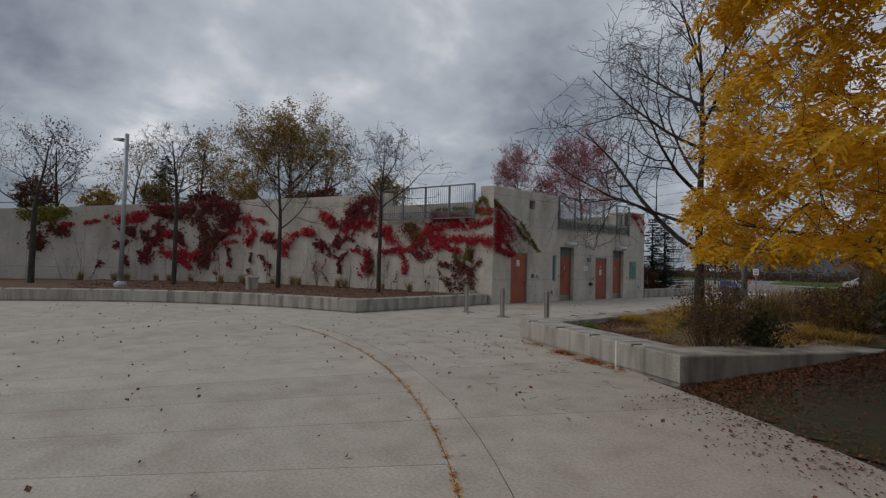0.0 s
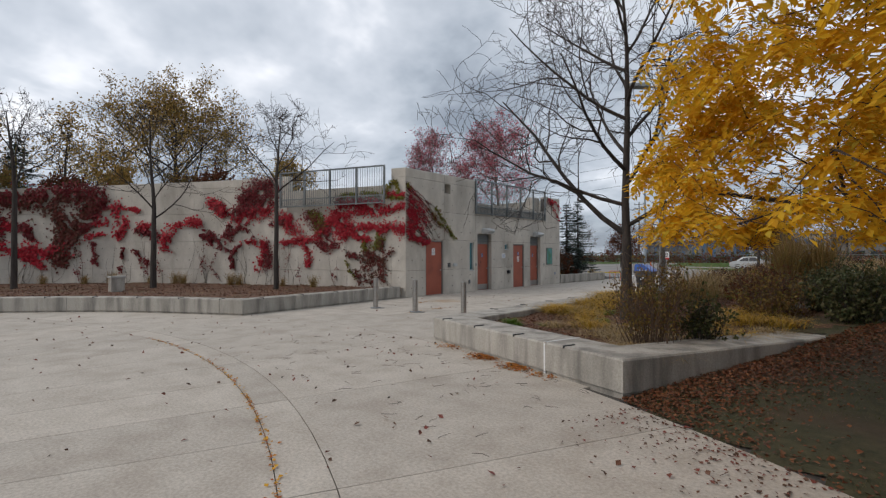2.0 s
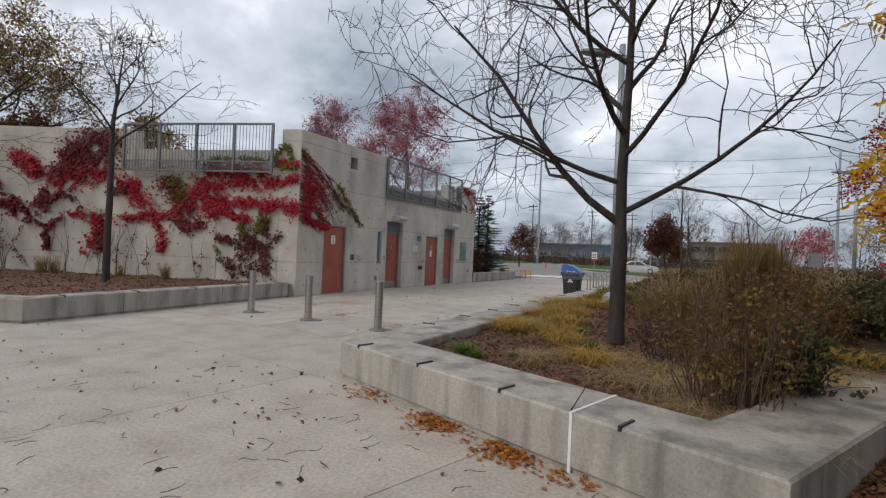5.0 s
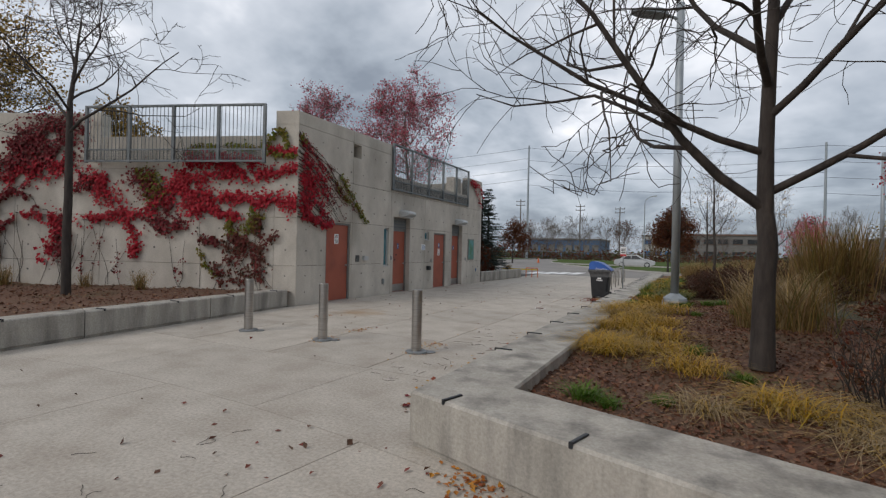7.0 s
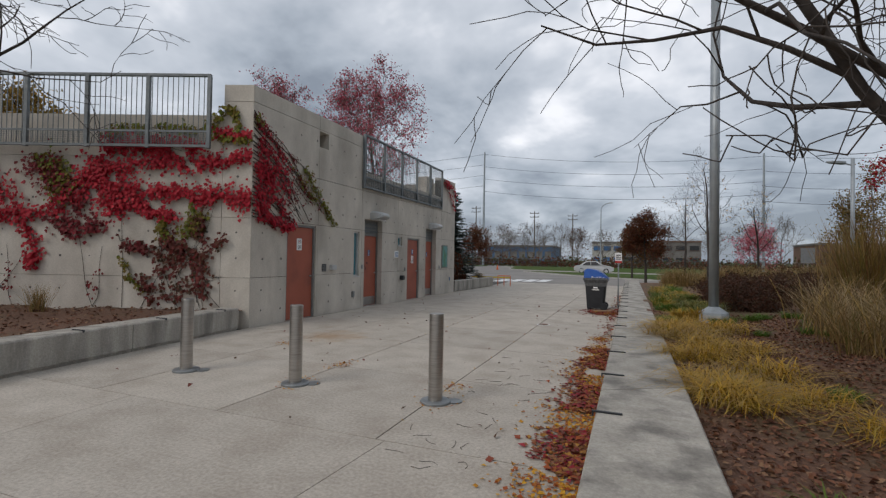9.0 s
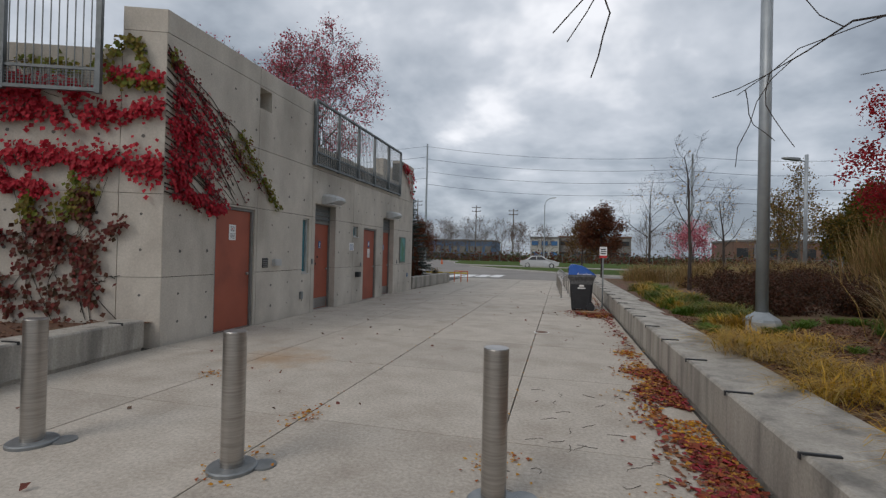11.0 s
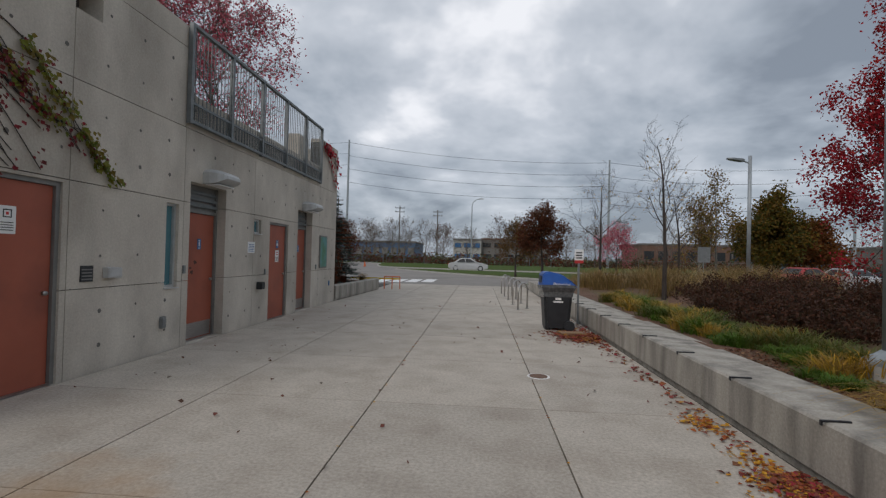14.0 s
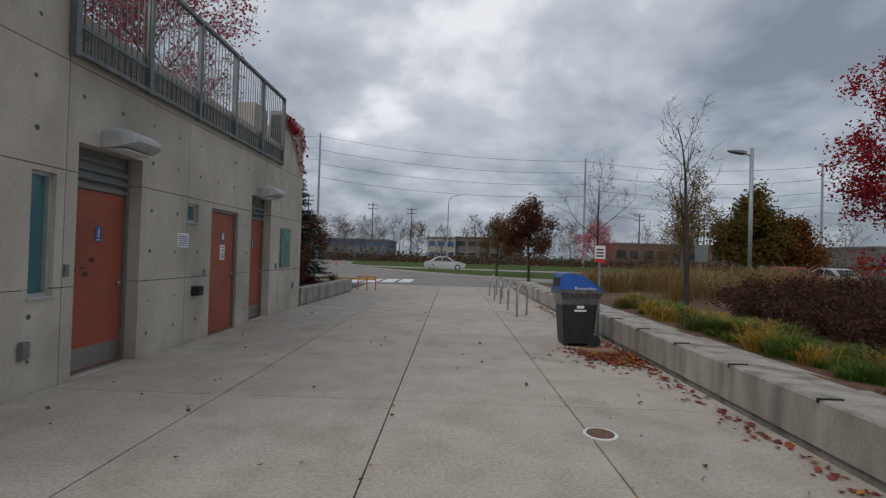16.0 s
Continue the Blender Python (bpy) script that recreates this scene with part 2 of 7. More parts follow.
L_DKRED = leafmat("bronze_leaves", [(0.09, 0.022, 0.014), (0.14, 0.045, 0.02), (0.06, 0.035, 0.015), (0.17, 0.05, 0.02)])
L_VINE = leafmat("vine_red", [(0.36, 0.012, 0.026), (0.50, 0.02, 0.04), (0.26, 0.010, 0.02), (0.58, 0.045, 0.06)], 0.25)
L_VDARK = leafmat("vine_maroon", [(0.13, 0.010, 0.016), (0.20, 0.016, 0.022), (0.08, 0.018, 0.014), (0.27, 0.02, 0.03)], 0.2)
L_VOLD = leafmat("vine_brown", [(0.08, 0.016, 0.012), (0.14, 0.022, 0.018), (0.055, 0.035, 0.014), (0.19, 0.03, 0.025)], 0.15)
L_VGREEN = leafmat("vine_green", [(0.10, 0.13, 0.015), (0.17, 0.19, 0.025), (0.20, 0.15, 0.02), (0.13, 0.09, 0.02)], 0.25)
L_SPRUCE = leafmat("spruce_needles", [(0.018, 0.038, 0.030), (0.035, 0.06, 0.05), (0.05, 0.075, 0.065)], 0.0)
L_ROUND = leafmat("turning_leaves", [(0.05, 0.065, 0.012), (0.12, 0.095, 0.015), (0.19, 0.10, 0.015), (0.04, 0.045, 0.012)])
L_HEDGE = leafmat("hedge_leaves", [(0.045, 0.018, 0.012), (0.08, 0.032, 0.018), (0.04, 0.028, 0.014), (0.11, 0.04, 0.022)], 0.2)
L_SHRUB = leafmat("shrub_leaves", [(0.19, 0.12, 0.03), (0.26, 0.18, 0.045), (0.15, 0.07, 0.03), (0.10, 0.10, 0.025), (0.22, 0.10, 0.04)])
L_DKGRN = leafmat("dark_shrub", [(0.03, 0.045, 0.016), (0.06, 0.07, 0.026), (0.08, 0.085, 0.034), (0.10, 0.08, 0.035)], 0.15)
L_STRAW = leafmat("straw_blades", [(0.52, 0.29, 0.025), (0.60, 0.37, 0.045), (0.30, 0.18, 0.06), (0.44, 0.31, 0.04), (0.26, 0.18, 0.09)], 0.28)
L_THATCH = leafmat("dead_thatch", [(0.30, 0.22, 0.12), (0.40, 0.30, 0.17), (0.22, 0.16, 0.09), (0.46, 0.30, 0.07)], 0.2)
L_TALL = leafmat("tall_grass", [(0.26, 0.16, 0.06), (0.42, 0.28, 0.12), (0.18, 0.10, 0.045), (0.12, 0.12, 0.03), (0.34, 0.21, 0.08)], 0.3)
L_GREEN = leafmat("green_blades", [(0.06, 0.13, 0.012), (0.10, 0.19, 0.025), (0.13, 0.17, 0.03)], 0.3)
L_LITTER = leafmat("fallen_leaves", [(0.20, 0.016, 0.026), (0.30, 0.03, 0.04), (0.11, 0.02, 0.022), (0.34, 0.09, 0.03), (0.15, 0.016, 0.03), (0.26, 0.08, 0.03), (0.09, 0.03, 0.02), (0.44, 0.22, 0.04), (0.17, 0.07, 0.035), (0.28, 0.12, 0.06)], 0.1)
L_LITTERY = leafmat("fallen_leaflets", [(0.48, 0.22, 0.02), (0.58, 0.33, 0.03), (0.34, 0.11, 0.02), (0.30, 0.07, 0.02), (0.52, 0.28, 0.03)], 0.1)
L_RUST = leafmat("rust_litter", [(0.13, 0.04, 0.02), (0.18, 0.068, 0.03), (0.085, 0.034, 0.02), (0.22, 0.092, 0.038), (0.07, 0.04, 0.026)], 0.05)
L_BROWN = leafmat("dry_leaves", [(0.05, 0.03, 0.02), (0.12, 0.06, 0.035), (0.20, 0.05, 0.04), (0.08, 0.05, 0.03)], 0.0)

# ---- building blocks ----


def mesh(name, verts, faces, material):
    me = bpy.data.meshes.new(name)
    me.from_pydata([tuple(v) for v in verts], [], faces)
    me.materials.append(material)
    me.update()
    return me


def obj(name, bm, material, parent=None, label="", smooth=False):
    me = bpy.data.meshes.new(name)
    bmesh.ops.recalc_face_normals(bm, faces=bm.faces)
    bm.to_mesh(me)
    bm.free()
    me.materials.append(material)
    if smooth:
        me.shade_smooth()
    ob = new(name, me)
    if parent is not None:
        ob.parent = parent
    if label:
        ob["label"] = label
    return ob


def part(name, bm, material, parent, label="", smooth=False):
    return obj(name, bm, material, parent, label, smooth)


def holder(name, at=(0, 0, 0), rz=0):
    ob = new(name)
    ob.matrix_basis = pose(*at, 0, 0, rz)
    ob.empty_display_size = 0.2
    return ob


def box(x0, y0, z0, x1, y1, z1, bevel=0.0, bm=None):
    bm = bm or bmesh.new()
    m = Matrix.Translation(((x0 + x1) / 2, (y0 + y1) / 2, (z0 + z1) / 2)) @ Matrix.Diagonal((abs(x1 - x0), abs(y1 - y0), abs(z1 - z0), 1))
    made = bmesh.ops.create_cube(bm, size=1, matrix=m)
    if bevel:
        vs = set(made["verts"])
        bmesh.ops.bevel(bm, geom=[e for e in bm.edges if e.verts[0] in vs], offset=bevel, segments=2, affect="EDGES")
    return bm


def rod(points, radii, sides=8, bm=None, cap=True):
    """A tube along points."""
    bm = bm or bmesh.new()
    pts = [Vector(p) for p in points]
    if isinstance(radii, (int, float)):
        radii = [radii] * len(pts)
    rings = []
    for i, p in enumerate(pts):
        d = (pts[min(i + 1, len(pts) - 1)] - pts[max(i - 1, 0)]).normalized()
        u = d.cross(Vector((0, 0, 1)) if abs(d.z) < 0.95 else Vector((1, 0, 0))).normalized()
        v = d.cross(u)
        rings.append([bm.verts.new(p + radii[i] * (math.cos(a) * u + math.sin(a) * v)) for a in (2 * math.pi * k / sides for k in range(sides))])
    for a, b in zip(rings, rings[1:]):
        for k in range(sides):
            bm.faces.new((a[k], a[(k + 1) % sides], b[(k + 1) % sides], b[k]))
    if cap:
        bm.faces.new(rings[0][::-1])
        bm.faces.new(rings[-1])
    return bm


def prism(poly, z0, z1, bm=None, bevel=0.0):
    bm = bm or bmesh.new()
    lo = [bm.verts.new((x, y, z0)) for x, y in poly]
    hi = [bm.verts.new((x, y, z1)) for x, y in poly]
    bm.faces.new(lo[::-1])
    top = bm.faces.new(hi)
    n = len(poly)
    for i in range(n):
        bm.faces.new((lo[i], lo[(i + 1) % n], hi[(i + 1) % n], hi[i]))
    if bevel:
        bmesh.ops.bevel(bm, geom=list(top.edges), offset=bevel, segments=2, affect="EDGES")
    return bm


def smooth_line(pts, n):
    """n steps a span along a Catmull-Rom line through pts."""
    P = [np.array(p, float) for p in pts]
    P = [2 * P[0] - P[1]] + P + [2 * P[-1] - P[-2]]
    out = []
    for i in range(1, len(P) - 2):
        for k in range(n):
            t = k / n
            a, b, c, d = P[i - 1], P[i], P[i + 1], P[i + 2]
            out.append(0.5 * (2 * b + (c - a) * t + (2 * a - 5 * b + 4 * c - d) * t * t + (3 * b - a - 3 * c + d) * t ** 3))
    out.append(P[-2])
    return out


class Leaves:
    """Many small folded leaves in one mesh."""

    def __init__(self):
        self.v, self.f = [], []

    def add(self, p, d, up, length, width, fold=0.25):
        p, d, up = Vector(p), Vector(d).normalized(), Vector(up)
        s = d.cross(up)
        if s.length < 1e-4:
            s = d.orthogonal()
        s.normalize()
        n = s.cross(d)
        i = len(self.v)
        m = p + d * length * 0.45
        self.v += [p, m + s * width * 0.5 + n * fold * width, p + d * length, m - s * width * 0.5 + n * fold * width]
        self.f += [(i, i + 1, i + 2), (i, i + 2, i + 3)]

    def rnd(self, p, size, rng, down=0.0):
        d = Vector((rng.gauss(0, 1), rng.gauss(0, 1), rng.gauss(0, 1) - down))
        u = Vector((rng.gauss(0, 1), rng.gauss(0, 1), rng.gauss(0, 1)))
        self.add(p, d, u, size * rng.uniform(0.7, 1.25), size * rng.uniform(0.5, 0.8))

    def done(self, name, material, parent=None, label=""):
        ob = new(name, mesh(name, self.v, self.f, material))
        if parent is not None:
            ob.parent = parent
        if label:
            ob["label"] = label
        return ob


class Tubes:
    """Many tapered twigs in one mesh, with few sides each."""

    def __init__(self):
        self.v, self.f = [], []

    def add(self, pts, r0, r1, sides):
        n = len(pts)
        base = len(self.v)
        for i, p in enumerate(pts):
            d = pts[min(i + 1, n - 1)] - pts[max(i - 1, 0)]
            if d.length < 1e-6:
                d = Vector((0, 0, 1))
            d.normalize()
            u = d.cross(Vector((0, 0, 1)) if abs(d.z) < 0.95 else Vector((1, 0, 0))).normalized()
            w = d.cross(u)
            r = r0 + (r1 - r0) * i / (n - 1)
            for k in range(sides):
                a = 2 * math.pi * k / sides
                self.v.append(p + (u * math.cos(a) + w * math.sin(a)) * r)
        for i in range(n - 1):
            for k in range(sides):
                a, b = base + i * sides + k, base + i * sides + (k + 1) % sides
                self.f.append((a, b, b + sides, a + sides))

    def done(self, name, material, parent=None, smooth=True):
        me = mesh(name, self.v, self.f, material)
        if smooth:
            me.shade_smooth()
        ob = new(name, me)
        if parent is not None:
            ob.parent = parent
            if name in ("stemwork", "branchwork"):
                ob["kind"] = "stuff"
        return ob


def tree(name, at, height, fork, r, spread, seed, label, bark, leaves=None, lsize=0.1, lcount=0, levels=4, limbs=6,
         lift=0.25, droop=0.0, category="tree", lean=(0, 0), start=0.0, twig=1.0, kids=5, wide=(42, 66), compound=0, reach=99.0, low=-9.0, plan=(), wob1=0.15):
    """A tapered trunk with limbs, twigs and, if it still has them, leaves near the twigs' ends."""
    rng = random.Random(seed)
    root = holder(name, at)
    trunk, boughs, lv = Tubes(), Tubes(), Leaves()
    ends = []

    def grow(p, d, length, rad, level):
        n = 7 if level < 2 else 5
        pts, dirs = [p.copy()], [d.copy()]
        q, dd = p.copy(), d.copy()
        wob = 0.045 if level == 0 else (wob1 if level == 1 else 0.23)
        for i in range(n):
            dd = dd + Vector((rng.gauss(0, wob), rng.gauss(0, wob), rng.gauss(0, wob)))
            dd.z += lift * 0.13 if level in (1, 2) else (-droop * 0.12 if level > 2 else 0)
            if q.z < low and dd.z < 0.1:
                dd.z = 0.25
            dd.normalize()
            if level and math.hypot(q.x + dd.x * length / n, q.y + dd.y * length / n) > reach:
                if len(pts) > 2:
                    break
                dd = Vector((dd.x * 0.3, dd.y * 0.3, abs(dd.z) * 0.5))
            q = q + dd * (length / n)
            pts.append(q.copy())
            dirs.append(dd.copy())
        n = len(pts) - 1
        sides = (9, 7, 5, 4, 3, 3)[level]
        tip = rad * (0.25 if level else 0.22)
        (trunk if level == 0 else boughs).add(pts, rad, max(tip, 0.0022 * twig), sides)
        if level >= levels:
            ends.append(pts)
            return
        if level == 0 and plan:
            # main limbs: share of the leader, bearing, rise, length, thickness
            for f, bearing, rise, L, rr in plan:
                i = min(n - 1, int(f * n))
                base = pts[i].lerp(pts[i + 1], f * n - i)
                b, e_ = radians(bearing), radians(rise)
                grow(base, Vector((math.cos(b) * math.cos(e_), math.sin(b) * math.cos(e_), math.sin(e_))), L, rr, 1)
            ends.append(pts[n // 2:])
            return
        cnt = limbs if level == 0 else max(2, int(kids * (0.75 + 0.5 * rng.random()) * (1.5 if plan and level == 1 else 1)))
        for k in range(cnt):
            f = (start + (1 - start) * (k + 0.3 + 0.4 * rng.random()) / cnt) if level == 0 else 0.22 + 0.78 * (k + rng.random()) / cnt
            i = min(n - 1, int(f * n))
            base = pts[i].lerp(pts[i + 1], f * n - i)
            ax = dirs[i + 1]
            az = rng.uniform(0, 2 * math.pi) if level else (k * 2.4 + rng.uniform(-0.5, 0.5))
            o = ax.orthogonal().normalized()
            o.rotate(Matrix.Rotation(az, 3, ax))
            ang = radians(rng.uniform(38, 62)) if level else radians(rng.uniform(*wide) * (1.1 - 0.4 * f))
            nd = ax * math.cos(ang) + o * math.sin(ang)
            if level == 0:
                L = spread * (1.15 - 0.55 * f) * rng.uniform(0.8, 1.15)
            else:
                L = length * rng.uniform(0.46, 0.74) * (1.1 - 0.4 * f)
            rr = (rad + (tip - rad) * f) * (0.46 if level == 0 else 0.6)
            grow(base, nd.normalized(), L, max(rr, 0.003 * twig), level + 1)
        ends.append(pts[n // 2:])

    # the stem up to the fork, then the crown's leader
    stem = []
    lx, ly = lean
    for i in range(6):
        t = i / 5
        stem.append(Vector((lx * t * fork + rng.gauss(0, 0.012) * t, ly * t * fork + rng.gauss(0, 0.012) * t, fork * t)))
    trunk.add([Vector((0, 0, -0.08)), Vector((0, 0, 0.06)), *stem[1:]], r * 1.25, r * 0.86, 10)
    grow(stem[-1] - Vector((0, 0, 0.05)), Vector((lx * 0.6, ly * 0.6, 1)).normalized(), height - fork, r * 0.84, 0)
    trunk.done("trunk", bark, root)
    boughs.done("branchwork", bark, root)
    if leaves is not None and lcount:
        w = [max(0.05, sum((a - b).length for a, b in zip(p, p[1:]))) for p in ends]
        for pts in rng.choices(ends, w, k=lcount):
            i = rng.randrange(len(pts) - 1)
            c = pts[i].lerp(pts[i + 1], rng.random())
            if compound and c.z < low:
                continue
            if compound:
                a = rng.uniform(0, 6.283)
                d = Vector((math.cos(a), math.sin(a), rng.uniform(-1.1, -0.1))).normalized()
                n_ = Vector((rng.gauss(0, 0.4), rng.gauss(0, 0.4), 1))
                s_ = d.cross(n_).normalized()
                for k in range(compound):
                    q = c + d * (0.04 + 0.035 * (k // 2)) + Vector((0, 0, -0.0009 * k * k))
                    lv.add(q, s_ * (1 if k % 2 else -1) + d * 0.45 + Vector((0, 0, rng.uniform(-0.5, 0.1))), n_, lsize * rng.uniform(0.8, 1.2), lsize * 0.48, 0.15)
                continue
            g = lsize * 1.3
            lv.rnd(c + Vector((rng.gauss(0, g), rng.gauss(0, g), rng.gauss(0, g) - droop * lsize)), lsize, rng, droop)
        lv.done("crown", leaves, root)
    return tagged(root, label, category)

# ---- ground ----
CX, CY = 4.0, -24.0  # middle of the round plaza
R_IN, R_OUT, R_EDGE = 14.58, 14.97, 18.2


def ground_z(x, y):
    """Lawn and bed rise gently from the plaza towards the planting."""
    d = (x - 11.2) * 0.44 + (y + 7.2) * 0.9
    z = 0.43 * min(1.0, max(0.0, d / 4.4)) if x > 7.6 else 0.0
    z += 0.25 * min(1.0, max(0.0, (x - 8.5) / 5.0)) * min(1.0, max(0.0, (y + 5) / 4))
    if y > 16:
        z *= max(0.0, 1 - (y - 16) / 5)
    return z


def patch(name, x0, x1, y0, y1, step, keep, zf, material):
    nx, ny = int((x1 - x0) / step) + 1, int((y1 - y0) / step) + 1
    vs, fs, idx = [], [], {}

    def vert(i, j):
        if (i, j) not in idx:
            x, y = x0 + i * step, y0 + j * step
            idx[i, j] = len(vs)
            vs.append((x, y, zf(x, y)))
        return idx[i, j]
    for i in range(nx - 1):
        for j in range(ny - 1):
            if keep(x0 + (i + 0.5) * step, y0 + (j + 0.5) * step):
                fs.append((vert(i, j), vert(i + 1, j), vert(i + 1, j + 1), vert(i, j + 1)))
    me = mesh(name, vs, fs, material)
    me.shade_smooth()
    return new(name, me)


def side(p, q, x, y):
    return (q[0] - p[0]) * (y - p[1]) - (q[1] - p[1]) * (x - p[0])


PL_F, PL_B, PL_E = (11.16, -7.12), (7.02, -5.86), (12.9, -3.45)  # planter corners, outer face


def in_bed(x, y):
    if x < 7.3 or y > 20.5:
        return False
    if side(PL_B, PL_F, x, y) < 1.3:
        return False
    if y < -3.2:
        return side(PL_F, PL_E, x, y) > 1.2
    return side((12.6, -3.3), (22, 9), x, y) > 0 or (x < 30 and y > 8.9)


def in_lawn(x, y):
    if math.hypot(x - CX, y - CY) < R_EDGE + 0.05 and not (x > 11.2 and side(PL_B, PL_F, x, y) > 0):
        return False
    if x < 11.0 or y > 20.5:
        return False
    return side(PL_F, PL_E, x, y) < 0.1 or y > -3.6


ground = tagged(new("ground", mesh("ground", [(-900, -900, -0.16), (900, -900, -0.16), (900, 1200, -0.16), (-900, 1200, -0.16)], [(0, 1, 2, 3)], M_GRASS)), "grassy ground reaching out to the horizon", "ground", kind="structure")
tagged(patch("lawn_ground", 11, 46, -34, 20.5, 0.25, in_lawn, lambda x, y: ground_z(x, y) - 0.015 + 0.02 * noise.noise((x * 0.8, y * 0.8, 0)), M_LAWN), "worn lawn with bare soil and fallen leaves", "ground", kind="structure")
tagged(patch("bed_ground", 7.2, 30, -7.2, 20.5, 0.2, in_bed, lambda x, y: max(0.3, ground_z(x, y) - 0.02) + 0.05 * noise.noise((x * 1.1, y * 1.1, 3)), M_SOIL), "planting bed covered with brown bark mulch", "ground", kind="structure")

base = box(-14, -44, -0.14, 30, 22.4, -0.03)
tagged(obj("pavement", base, M_JOINT), "pale grey concrete paving in large slabs", "pavement", kind="structure")
pavement = bpy.data.objects["pavement"]


def slab(poly, z=0.0):
    bm = prism(poly, -0.09, z)
    return part("slab", bm, M_PAVE, pavement)


def shrink(poly, g):
    """A convex outline drawn in by g."""
    cx, cy = sum(p[0] for p in poly) / len(poly), sum(p[1] for p in poly) / len(poly)
    out, n = [], len(poly)
    for i in range(n):
        a, b, c = Vector(poly[i - 1]), Vector(poly[i]), Vector(poly[(i + 1) % n])
        u, v = (b - a).normalized(), (c - b).normalized()
        k = -u + v
        if k.length < 0.02:
            k = Vector((cx, cy)) - b
        k.normalize()
        if k.dot(Vector((cx, cy)) - b) < 0:
            k = -k
        s = max(0.35, abs(u.x * k.y - u.y * k.x))
        out.append(tuple(b + k * g / s))
    return out


def clip(poly, a, b, c):
    """The part of a convex outline where a x + b y >= c."""
    out = []
    for p, q in zip(poly, poly[1:] + poly[:1]):
        fp, fq = a * p[0] + b * p[1] - c, a * q[0] + b * q[1] - c
        if fp >= 0:
            out.append(p)
        if (fp < 0) != (fq < 0):
            t = fp / (fp - fq)
            out.append((p[0] + t * (q[0] - p[0]), p[1] + t * (q[1] - p[1])))
    return out


# ---- large walls ----


def strip_wall(name, line, z0, tops, thick, material, label, category="wall", bevel=0.0, kind="structure"):
    """A wall of some thickness along a line; its outer face lies on the line, its body to the line's left."""
    bm = bmesh.new()
    L = [Vector(p) for p in line]
    rows = []
    for i, p in enumerate(L):
        d = (L[min(i + 1, len(L) - 1)] - L[max(i - 1, 0)]).normalized()
        n = Vector((-d.y, d.x))
        q = p + n * thick
        zt = tops[i] if isinstance(tops, (list, tuple)) else tops
        rows.append([bm.verts.new((*p, z0)), bm.verts.new((*p, zt)), bm.verts.new((*q, zt)), bm.verts.new((*q, z0))])
    for a, b in zip(rows, rows[1:]):
        for k in range(4):
            bm.faces.new((a[k], b[k], b[(k + 1) % 4], a[(k + 1) % 4]))
    bm.faces.new(rows[0])
    bm.faces.new(rows[-1][::-1])
    return tagged(obj(name, bm, material), label, category, kind=kind)


# the vine wall leaves the building's corner and bends away in a long curve
VW = [(0.0, 0.0), (-4.6, -1.72), (-6.8, -2.62), (-9.0, -3.8), (-12.8, -6.5), (-15.5, -9.8), (-17.5, -14.0), (-18.5, -19.0), (-18.9, -25.0), (-18.0, -34.0)]
VT = [5.0, 5.0, 5.0, 4.98, 4.9, 4.65, 4.2, 3.66, 3.3, 3.2]
vd = Vector((-4.6, -1.72)).normalized()
VN = Vector((vd.y, -vd.x)) * -1  # towards the plaza
if VN.y > 0:
    VN = -VN


def on_vine(s, z, off=0.0):
    """A point at s metres from the corner along the vine wall."""
    acc = 0.0
    for a, b in zip(VW, VW[1:]):
        a, b = Vector(a), Vector(b)
        d = b - a
        if s <= acc + d.length or b == Vector(VW[-1]):
            u = d.normalized()
            n = Vector((-u.y, u.x))
            if n.x < 0 and n.y > 0:
                n = -n
            p = a + u * (s - acc)
            return Vector((p.x + n.x * off, p.y + n.y * off, z)), Vector((n.x, n.y, 0)), Vector((u.x, u.y, 0))
        acc += d.length


def cut_along(line, tops, s0, s1):
    """The stretch of a line and its heights between s0 and s1."""
    acc, out, zs = 0.0, [], []
    for (a, za), (b, zb) in zip(zip(line, tops), zip(line[1:], tops[1:])):
        a, b = Vector(a), Vector(b)
        n = (b - a).length
        lo, hi = max(s0, acc), min(s1, acc + n)
        if hi > lo:
            for s in (lo, hi):
                t = (s - acc) / n
                p = tuple(a.lerp(b, t))
                if not out or (Vector(p) - Vector(out[-1])).length > 1e-4:
                    out.append(p)
                    zs.append(za + (zb - za) * t)
        acc += n
    return out, zs


